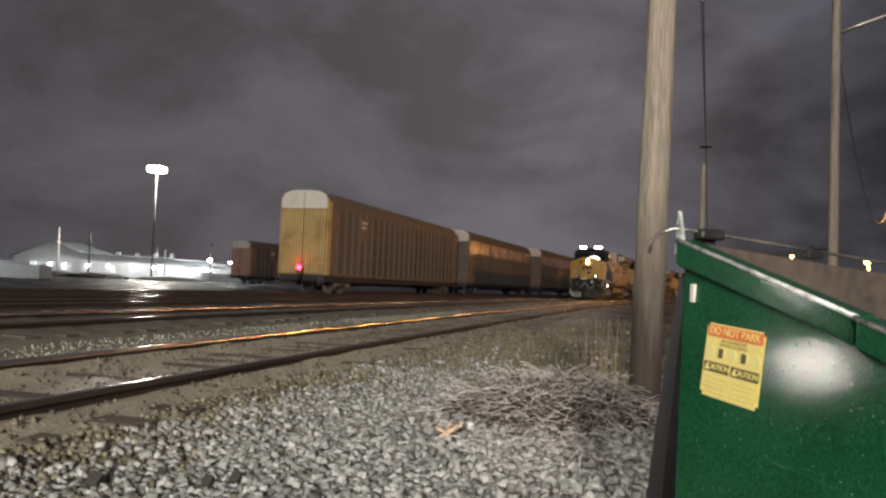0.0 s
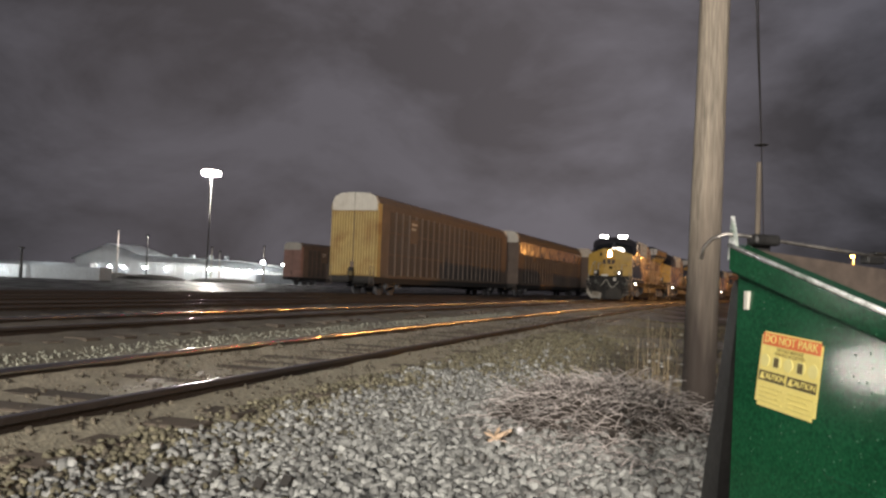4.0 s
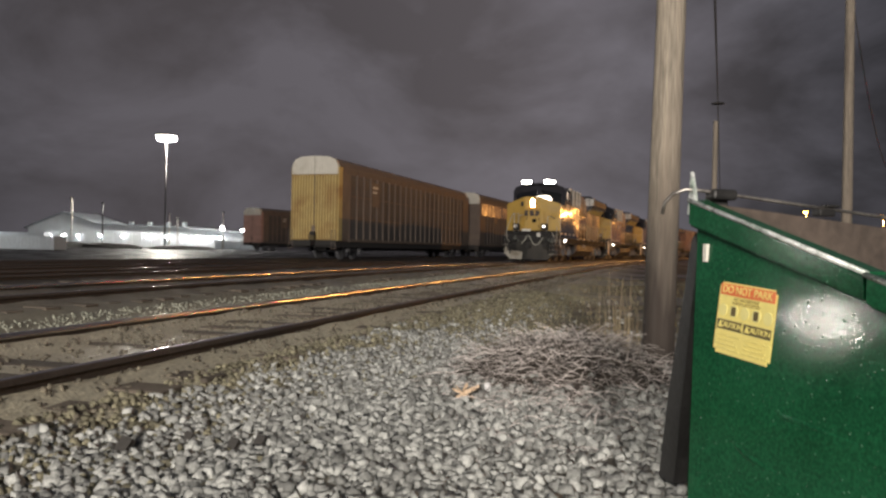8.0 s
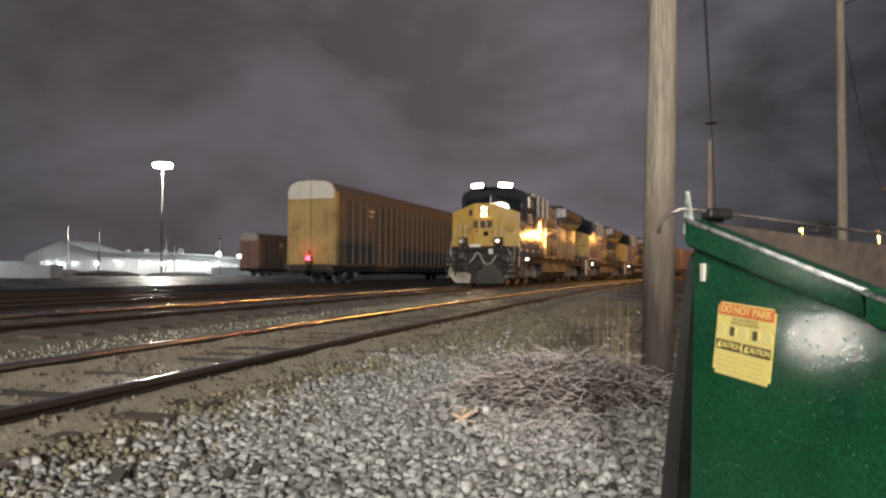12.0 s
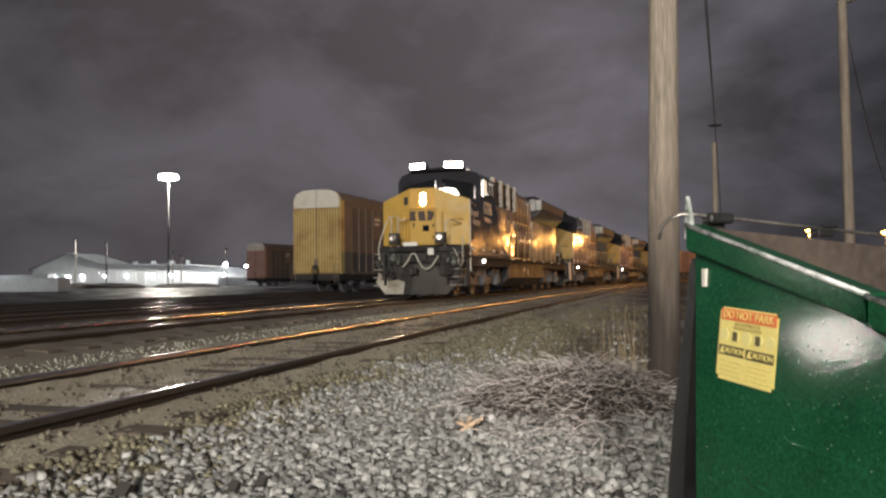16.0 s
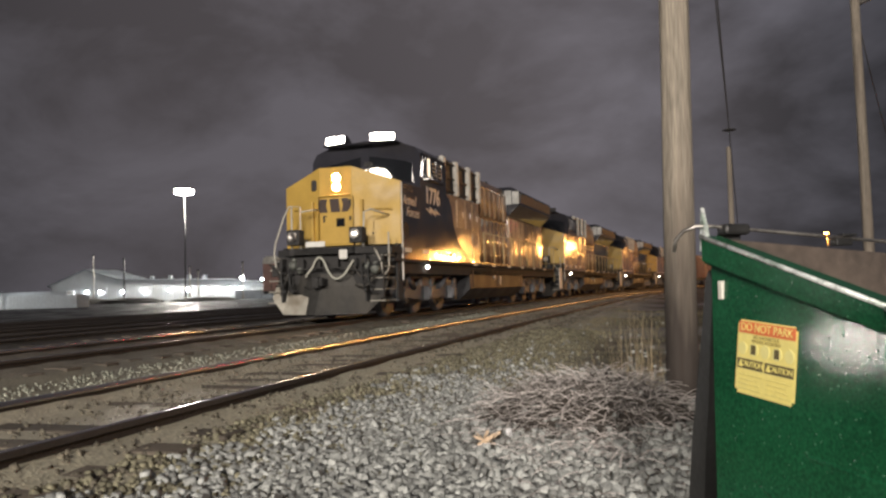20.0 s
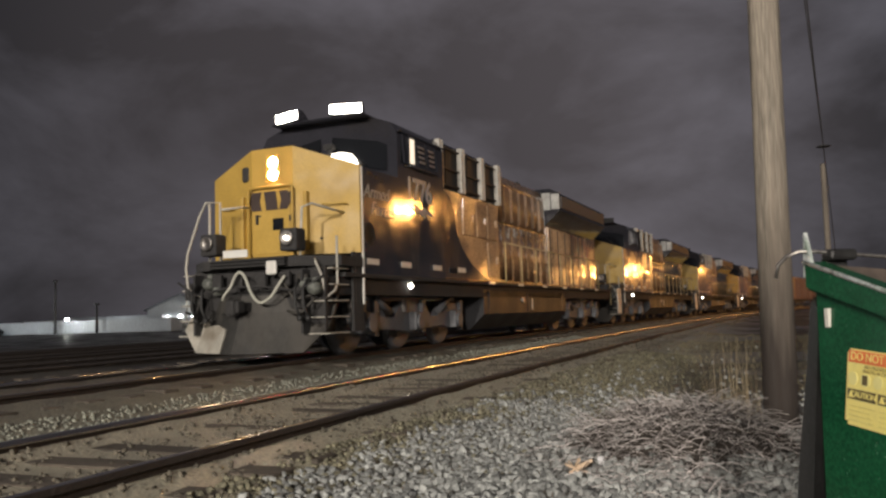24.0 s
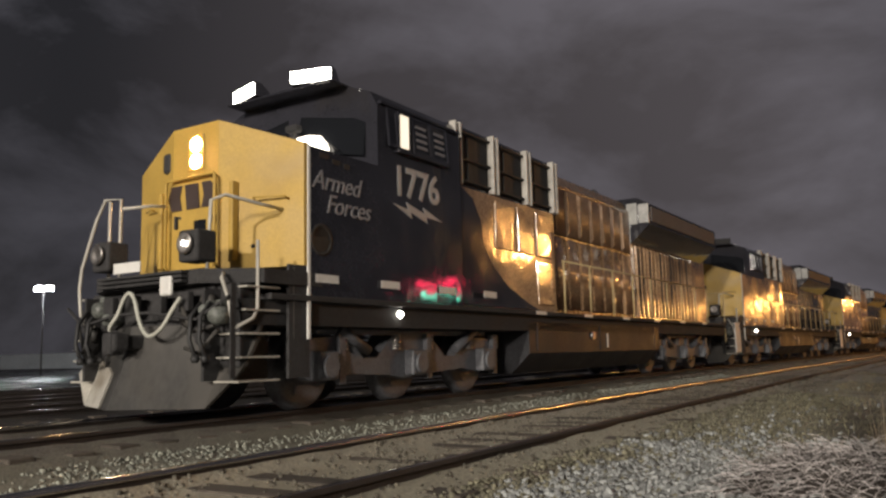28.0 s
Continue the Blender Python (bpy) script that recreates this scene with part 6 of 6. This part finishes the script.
            bx(bm, -0.115, -0.085, b0 + 0.03, b1, zc + 0.004, zc + 0.012, bevel=0.003)
        part("hinge_sleeve", bm, LIDBLACK, bin_)
    # two lids hanging behind
    for b0, b1 in ((0.01, 0.85), (0.90, 1.72)):
        bm = bmesh.new()
        prof = [(-0.118, 0.745), (-0.10, 0.70), (-0.13, 0.50), (-0.175, 0.20), (-0.20, -0.02), (-0.285, -0.02), (-0.24, 0.25), (-0.17, 0.55), (-0.135, 0.72)]
        lo = [bm.verts.new((p[0], b0, p[1] - 0.084 * b0)) for p in prof]
        hi = [bm.verts.new((p[0], b1, p[1] - 0.084 * b0)) for p in prof]
        bm.faces.new(lo), bm.faces.new(hi)
        for i in range(len(prof)):
            bm.faces.new((lo[i], lo[i - 1], hi[i - 1], hi[i]))
        bmesh.ops.recalc_face_normals(bm, faces=bm.faces)
        part("lid", bm, LIDBLACK, bin_, "black plastic lid hanging open")
    for b in (0.12, WIDE - 0.2):
        boxed("skid", BLACK, bin_, a0 + 0.03, a1 - 0.03, b, b + 0.08, FLOOR - 0.07, FLOOR)
    for a, b in ((0.02, 0.05), (0.95, 0.05), (0.02, 1.62), (0.95, 1.62)):
        boxed("caster_block", BLACK, bin_, a, a + 0.06, b, b + 0.06, FLOOR - 0.11, FLOOR - 0.07)
    # fine rain drops standing on the side panel and its rim
    rng, drops, dfaces = random.Random(91), [], []
    for k in range(800):
        a, z, r = rng.uniform(0.0, 1.03), rng.uniform(0.05, 0.80), rng.choice((0.0014, 0.0018, 0.0018, 0.0026, 0.0038))
        top = brim(a) - 0.085
        face = -0.0774 * (0.80 - z)
        if z > top:
            if z > brim(a) - 0.012 or z < brim(a) - 0.068:
                continue
            face = -0.024 if a < 0.555 else -0.034
        m = len(drops)
        for rad, out in ((1.0, 0.0), (0.72, 0.42)):
            drops += [(a + r * rad * math.cos(k * 1.7 + 1.0472 * q), face - r * out, z + r * rad * math.sin(k * 1.7 + 1.0472 * q)) for q in range(6)]
        drops.append((a, face - r * 0.6, z))
        for q in range(6):
            n = (q + 1) % 6
            dfaces += [(m + q, m + n, m + 6 + n, m + 6 + q), (m + 6 + q, m + 6 + n, m + 12)]
    me = bpy.data.meshes.new("rain_wetting")
    me.from_pydata(drops, [], dfaces)
    me.polygons.foreach_set("use_smooth", [True] * len(dfaces))
    me.materials.append(mat("wet_drop_on_green", (0.02, 0.09, 0.045), 0.22, vary=0.1, bump=0.0, rough_drift=0.02))
    water = new("rain_wetting", me)
    water.parent = bin_
    tagged(water, "fine rain drops on the green paint", kind="stuff")
    # warning sticker
    stick = mat("yellow_sticker", (0.74, 0.64, 0.20), 0.45, vary=0.06, bump=0.0)
    orange = mat("orange_sticker_band", (0.66, 0.16, 0.05), 0.45, vary=0.06, bump=0.0)
    ink = mat("dark_sticker_ink", (0.10, 0.08, 0.03), 0.5, vary=0.1, bump=0.0)
    faint = mat("faded_sticker_ink", (0.64, 0.55, 0.165), 0.5, vary=0.1, bump=0.0)
    pale = mat("pale_sticker_patch", (0.70, 0.64, 0.25), 0.5, vary=0.05, bump=0.0)
    w, hgt = 0.228, 0.193
    bm = bmesh.new()
    bx(bm, 0, w, -0.0015, 0, 0, hgt)
    bmesh.ops.bevel(bm, geom=[e for e in bm.edges if abs((e.verts[0].co - e.verts[1].co).y) > 0.001], offset=0.01, segments=4, affect="EDGES")
    sheet = part("sticker", bm, stick, bin_, "yellow and orange warning sticker")
    sheet.matrix_basis = pose(0.040, -0.0325, 0.418, 0, 3.6, 0) @ pose(0, 0, 0, -4.43, 0, 0)
    y = -0.003
    bm = bmesh.new()
    bx(bm, 0.006, w - 0.006, y, -0.0015, hgt - 0.034, hgt - 0.004)
    part("band", bm, orange, sheet)
    bm = bmesh.new()
    for r0, r1 in ((0.006, 0.108), (0.116, w - 0.006)):
        bx(bm, r0, r1, y, -0.0015, 0.066, 0.092)
    part("caution_band", bm, ink, sheet)
    bm = bmesh.new()
    for k in range(5):
        rod(bm, (0.024 + k * 0.045, -0.0015, 0.118), (0.024 + k * 0.045, y, 0.118), 0.017, n=16)
    part("pictogram", bm, pale, sheet)
    for k in (1, 3):
        bm = bmesh.new()
        bx(bm, 0.015 + k * 0.045, 0.033 + k * 0.045, -0.004, y, 0.106, 0.130)
        part("pictogram_mark", bm, ink, sheet)
    bm = bmesh.new()
    for r0, r1 in ((0.008, 0.108), (0.118, w - 0.008)):
        for k in range(4):
            bx(bm, r0 + 0.006, r1 - 0.01 * (k % 3), y, -0.0015, 0.012 + k * 0.012, 0.016 + k * 0.012)
    part("fine_print", bm, faint, sheet)
    flat = Matrix(((1, 0, 0, 0), (0, 0, -1, 0), (0, 1, 0, 0), (0, 0, 0, 1)))
    written("sticker_title", "DO NOT PARK", 0.030, stick, sheet, Matrix.Translation((w / 2, y - 0.001, hgt - 0.019)) @ flat, 0.98, depth=0.0005)
    for words, z in (("NO HAZARDOUS", 0.151), ("WASTES ACCEPTED", 0.140)):
        written("small_print", words, 0.0125, mat("brown_sticker_ink", (0.22, 0.17, 0.05), 0.5, vary=0.1, bump=0.0), sheet, Matrix.Translation((w / 2, y + 0.001, z)) @ flat, 1.0, depth=0.0005)
    for c in (0.066, 0.176):
        written("caution_word", "CAUTION", 0.021, stick, sheet, Matrix.Translation((c, y - 0.001, 0.079)) @ flat, 0.92, depth=0.0005)
        bm = bmesh.new()
        prism(bm, [(c - 0.056, 0.070), (c - 0.036, 0.070), (c - 0.046, 0.089)], "y", y - 0.0008, y)
        part("warning_triangle", bm, stick, sheet)
    return bin_


make_dumpster()

# ---- ballast, grass heap, reeds and a leaf ----
def stone_verts(rng, r):
    """A broken eight-cornered stone."""
    out = []
    sx, sy, sz = r * rng.uniform(0.75, 1.35), r * rng.uniform(0.65, 1.1), r * rng.uniform(0.45, 0.85)
    q = Euler((rng.uniform(0, 6.28), rng.uniform(0, 6.28), rng.uniform(0, 6.28))).to_matrix()
    for x in (-1, 1):
        for y in (-1, 1):
            for z in (-1, 1):
                k = rng.uniform(0.55, 1.0)
                out.append(q @ Vector((x * sx * k, y * sy * rng.uniform(0.55, 1.0), z * sz * rng.uniform(0.5, 1.0))))
    return out


STONE_FACES = ((0, 1, 3, 2), (4, 6, 7, 5), (0, 4, 5, 1), (2, 3, 7, 6), (0, 2, 6, 4), (1, 5, 7, 3))


def stone_bed(name, label, count, area, size, seed, material, keep, sink=0.0):
    rng = random.Random(seed)
    verts, faces = [], []
    while count > 0:
        x, y = rng.uniform(area[0], area[1]), rng.uniform(area[2], area[3])
        if not keep(x, y, rng):
            count -= 0.2
            continue
        count -= 1
        r = size * rng.uniform(0.6, 1.45)
        base = Vector((x, y, ground_height(x, y) + r * (rng.uniform(-0.05, 0.55) - sink)))
        k = len(verts)
        verts += [base + v for v in stone_verts(rng, r)]
        faces += [tuple(i + k for i in f) for f in STONE_FACES]
    me = bpy.data.meshes.new(name)
    me.from_pydata(verts, [], faces)
    me.polygons.foreach_set("use_smooth", [True] * len(faces))
    me.materials.append(material)
    ob = new(name, me)
    tagged(ob, label, "ballast", kind="stuff")
    return ob


def on_shoulder(x, y, rng):
    u = x - BEND / 2 * y * y
    if rng.random() > min((3.5 - u) / 1.2, (y + 1.7) / 1.2) or rng.random() > (u + 2.62 + 0.5 * noise.noise((x * 2.0, y * 2.0, 8))) / 0.75:
        return False
    if ((x + 0.50) / 0.60) ** 2 + ((y - 4.66) / 0.46) ** 2 < 1 and rng.random() < 0.97:
        return False
    edge = max(8.3 - 1.7 * (u + 2.4), 5.5) + 0.7 * noise.noise((x * 1.3, 4, 1))
    return y < edge or rng.random() < 0.22 * math.exp(-(y - edge) / 2.5)


def at_track_edge(x, y, rng):
    u = x - BEND / 2 * y * y
    return -2.75 < u < -1.2 and rng.random() < 1 - (u + 2.4) / 1.2


def between_tracks(x, y, rng):
    u = x - BEND / 2 * y * y
    return -6.3 < u < -5.3 and rng.random() < 0.75 + 0.9 * noise.noise((x * 1.1, y * 0.7, 13))


def in_crib(x, y, rng):
    u = x - BEND / 2 * y * y
    clear = min(abs(u - FIRST - GAUGE / 2), abs(u - FIRST + GAUGE / 2)) > 0.09
    return -5.3 < u < -2.3 and clear and rng.random() < 0.55 + 0.9 * noise.noise((x * 1.6, y * 1.6, 11))


MIDDLING = mat("greyed_ballast_stone", (0.23, 0.235, 0.195), 0.85, vary=0.3, grain=9, fine=90, bump=0.3, by_piece=0.4, island=True)
stone_bed("ballast", "pale crushed ballast stone spread beside the track", 46000, (-2.6, 3.4, -1.6, 9.5), 0.021, 5, STONE, on_shoulder)
MUDDY = mat("olive_muddy_ballast", (0.15, 0.14, 0.095), 0.85, vary=0.35, grain=9, fine=90, bump=0.3, by_piece=0.45, island=True)
stone_bed("muddy_ballast", "small olive-brown muddy stones along the track edge", 10000, (-2.8, 0.0, -1.5, 16.0), 0.017, 9, MUDDY, at_track_edge)
stone_bed("far_ballast", "pale ballast stone thinning out along the track", 5000, (-3.0, 2.6, 9.5, 22.0), 0.022, 6, STONE, on_shoulder)
stone_bed("middle_ballast", "strip of pale ballast between two tracks", 8500, (-6.6, -4.8, 1.0, 26.0), 0.016, 7, MIDDLING, between_tracks, 0.15)
DULL = mat("dirty_ballast_stone", (0.10, 0.088, 0.066), 0.85, vary=0.4, grain=9, fine=90, bump=0.3, by_piece=0.4, island=True)
stone_bed("crib_ballast", "dirty ballast stone lying between the ties", 9000, (-5.5, -2.2, 1.0, 24.0), 0.016, 8, DULL, in_crib, 0.35)

rng = random.Random(21)
bed = thing("loose_stone_bed", "single pale stones lying on the ballast near the dumpster", "ballast", kind="structure")
shapes = []
for k in range(14):
    me = bpy.data.meshes.new("stone")
    me.from_pydata([tuple(v) for v in stone_verts(rng, 0.021)], [], STONE_FACES)
    me.materials.append(STONE_ONE)
    shapes.append(me)
for k in range(300):
    x, y = rng.uniform(-1.9, 0.35), rng.uniform(2.9, 5.6)
    ob = new("stone", shapes[k % 14])
    ob.parent = bed
    ob.matrix_basis = pose(x, y, ground_height(x, y) + rng.uniform(0.012, 0.028), rng.uniform(0, 360), rng.uniform(0, 360), rng.uniform(0, 360))
for x, y, r in ((-2.05, 2.78, 1.7), (-1.62, 2.88, 1.2), (-1.54, 2.95, 1.2), (-1.9, 3.0, 1.1)):
    ob = new("stone", shapes[3].copy())
    ob.data.materials.clear()
    ob.data.materials.append(mat("dark_lump", (0.03, 0.028, 0.026), 0.8))
    ob.parent = bed
    ob.matrix_basis = pose(x, y, ground_height(x, y) + 0.03) @ Matrix.Scale(r, 4)


def blades(name, label, category, count, seed, material, place, length, lift, width):
    """Dry stems, each a bent tapering ribbon folded along its middle."""
    rng = random.Random(seed)
    verts, faces = [], []
    for _ in range(count):
        x, y = place(rng)
        base = Vector((x, y, ground_height(x, y) - 0.01))
        az = rng.uniform(0, 6.283)
        ln, el = length * rng.uniform(0.45, 1.2), rng.uniform(*lift)
        d = Vector((math.cos(az) * math.cos(el), math.sin(az) * math.cos(el), math.sin(el)))
        side = d.cross(Vector((0, 0, 1))).normalized() * width * rng.uniform(0.6, 1.3)
        up = Vector((0, 0, 1))
        k = len(verts)
        n = 4
        for j in range(n + 1):
            t = j / n
            c = base + d * ln * t - up * ln * 0.42 * t * t * math.cos(el) + up * 0.02 * math.sin(t * 3)
            c.z = max(c.z, ground_height(x, y) + 0.004)
            s = side * (1 - 0.8 * t)
            verts += [c - s, c + up * width * 0.6, c + s]
        for j in range(n):
            a = k + j * 3
            faces += [(a, a + 1, a + 4, a + 3), (a + 1, a + 2, a + 5, a + 4)]
    me = bpy.data.meshes.new(name)
    me.from_pydata(verts, [], faces)
    me.materials.append(material)
    ob = new(name, me)
    tagged(ob, label, category, kind="stuff")
    return ob


STRAW = mat("dead_grey_straw", (0.38, 0.35, 0.335), 0.8, vary=0.35, grain=3, fine=30, bump=0.1, by_piece=0.55, island=True)
REED = mat("dry_tan_reed", (0.22, 0.175, 0.11), 0.8, vary=0.3, grain=3, fine=30, bump=0.1, by_piece=0.4, island=True)


def heap_spot(rng):
    while True:
        x, y = rng.gauss(-0.50, 0.31), rng.gauss(4.62, 0.27)
        if -1.15 < x < 0.10 and 4.02 < y < 5.4:
            return x, y


def fringe_spot(rng):
    return rng.gauss(-0.42, 0.24), 4.2 - abs(rng.gauss(0, 0.45))


def reed_spot(rng):
    return rng.gauss(-0.26, 0.13), rng.gauss(7.25, 0.3)


def verge_spot(rng):
    y = rng.uniform(8.5, 26.0)
    return BEND / 2 * y * y + rng.uniform(-2.2, 3.2), y


blades("dead_grass_heap", "heap of tangled dead grey grass and twigs", "dead grass", 1500, 31, STRAW, heap_spot, 0.27, (0.0, 0.95), 0.0042)
# dark sheet under the stems: dark soil plus painted shade in the gaps
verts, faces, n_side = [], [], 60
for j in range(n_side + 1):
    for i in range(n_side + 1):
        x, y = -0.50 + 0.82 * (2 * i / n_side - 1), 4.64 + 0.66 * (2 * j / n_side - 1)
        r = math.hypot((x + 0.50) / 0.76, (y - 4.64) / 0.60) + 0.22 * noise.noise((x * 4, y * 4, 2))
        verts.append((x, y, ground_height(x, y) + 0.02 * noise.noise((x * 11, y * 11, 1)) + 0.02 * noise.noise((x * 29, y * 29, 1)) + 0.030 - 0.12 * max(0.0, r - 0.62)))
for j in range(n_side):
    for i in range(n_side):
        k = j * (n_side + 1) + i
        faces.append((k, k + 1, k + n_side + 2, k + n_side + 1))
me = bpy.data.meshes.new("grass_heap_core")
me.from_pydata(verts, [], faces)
me.materials.append(mat("dark_heap_gaps", (0.034, 0.027, 0.022), 0.9, vary=0.5, grain=12, fine=70, bump=0.8))
tagged(new("grass_heap_core", me), "dark sheet for soil and shade inside the dead grass heap", "dead grass", kind="structure")
# stems coloured dark to put shade between the pale ones
DARKSTRAW = mat("shade_dark_straw", (0.060, 0.050, 0.042), 0.85, vary=0.4, by_piece=0.5, island=True)
blades("wet_straw", "dark straw painting shade between stems of the grass heap", "dead grass", 1500, 35, DARKSTRAW, heap_spot, 0.22, (0.0, 0.9), 0.0042)
blades("grass_fringe", "thin dead grass lying over the stones", "dead grass", 380, 32, STRAW, fringe_spot, 0.24, (-0.05, 0.7), 0.0036)
blades("dry_reeds", "upright dry tan reeds beside the pole", "reeds", 70, 33, REED, reed_spot, 0.68, (1.28, 1.54), 0.0038)
blades("verge_grass", "short dull grass on the verge by the track", "grass", 5200, 34, mat("dull_verge_grass", (0.17, 0.15, 0.085), 0.85, vary=0.4, by_piece=0.5, island=True), verge_spot, 0.13, (0.3, 1.3), 0.005)

# a dead leaf and a scrap of paper on the stones
bm = bmesh.new()
lobes = []
for k in range(40):
    a = 6.2832 * k / 40
    r = 0.070 * (0.20 + 0.80 * abs(math.sin(3.5 * a + 0.3)) ** 2.0) * (1.2 if abs(a - 3.14) < 0.4 else 1)
    lobes.append(bm.verts.new((r * math.cos(a) * 1.25, r * math.sin(a), 0.012 * math.sin(3 * a) + 0.02 * (r * math.cos(a) / 0.06) ** 2)))
mid_v = bm.verts.new((0, 0, 0.0))
for k in range(40):
    bm.faces.new((lobes[k - 1], lobes[k], mid_v))
ext = bmesh.ops.extrude_face_region(bm, geom=list(bm.faces))
bmesh.ops.translate(bm, vec=(0, 0, 0.0015), verts=[v for v in ext["geom"] if isinstance(v, bmesh.types.BMVert)])
rod(bm, (-0.06, 0, 0.02), (-0.11, 0.012, 0.012), 0.0022, 0.0015, n=6)
solid("dead_leaf", bm, mat("brown_leaf", (0.54, 0.41, 0.29), 0.7, vary=0.25, grain=20, fine=120), "curled light brown dead leaf on the stones", "leaf", "", pose(-0.95, 4.02, ground_height(-0.95, 4.02) + 0.050, 62, 14, 168) @ Matrix.Scale(0.86, 4))
bm = bmesh.new()
bmesh.ops.create_icosphere(bm, subdivisions=2, radius=0.024)
for v in bm.verts:
    v.co *= 1 + 0.45 * noise.noise(v.co * 40)
solid("paper_scrap", bm, mat("white_paper", (0.55, 0.55, 0.56), 0.8), "crumpled scrap of white paper by the grass heap", "litter", "", pose(-0.85, 4.17, ground_height(-0.85, 4.17) + 0.035))


def motions():
    for k, unit in enumerate((lead_loco, second_loco, third_loco, fourth_loco)):
        walk(unit, [(t, on_track(SECOND, 0.068, s + UNIT * k)) for t, s in TRAIN])
    for k, car in enumerate((first_boxcar, second_boxcar, third_boxcar)):
        walk(car, [(t, on_track(SECOND, 0.068, s + UNIT * 4 - 1.3 + 17.2 * k, 2.6, 14.4)) for t, s in TRAIN])
    # wheels of the lead unit roll along the rail
    start = TRAIN[0][1]
    way = [(t, start - s) for t, s in TRAIN]
    fine = [way[0]]
    for (t0, d0), (t1, d1) in zip(way, way[1:]):
        steps = max(1, math.ceil((d1 - d0) / 0.7))
        fine += [(t0 + (t1 - t0) * k / steps, d0 + (d1 - d0) * k / steps) for k in range(1, steps + 1)]
    for w, a, r in lead_wheels:
        walk(w, [(t, pose(0, a, r, math.degrees(d / r))) for t, d in fine])
    # the marker's lens tips up to face the rear for a fifth of a second every second and a half
    turns = []
    for k in range(19):
        t = 1.5 * k
        turns += [(t + dt, deg) for dt, deg in ((-0.267, 90), (-0.233, 45), (-0.2, 0), (0.0, 0), (0.033, 0), (0.067, 45), (0.1, 90)) if 0 <= t + dt <= 28.0]
    turns.append((28.0, 90))
    walk(drum, [(t, pose(0, 0, 0, deg)) for t, deg in turns])



motions()
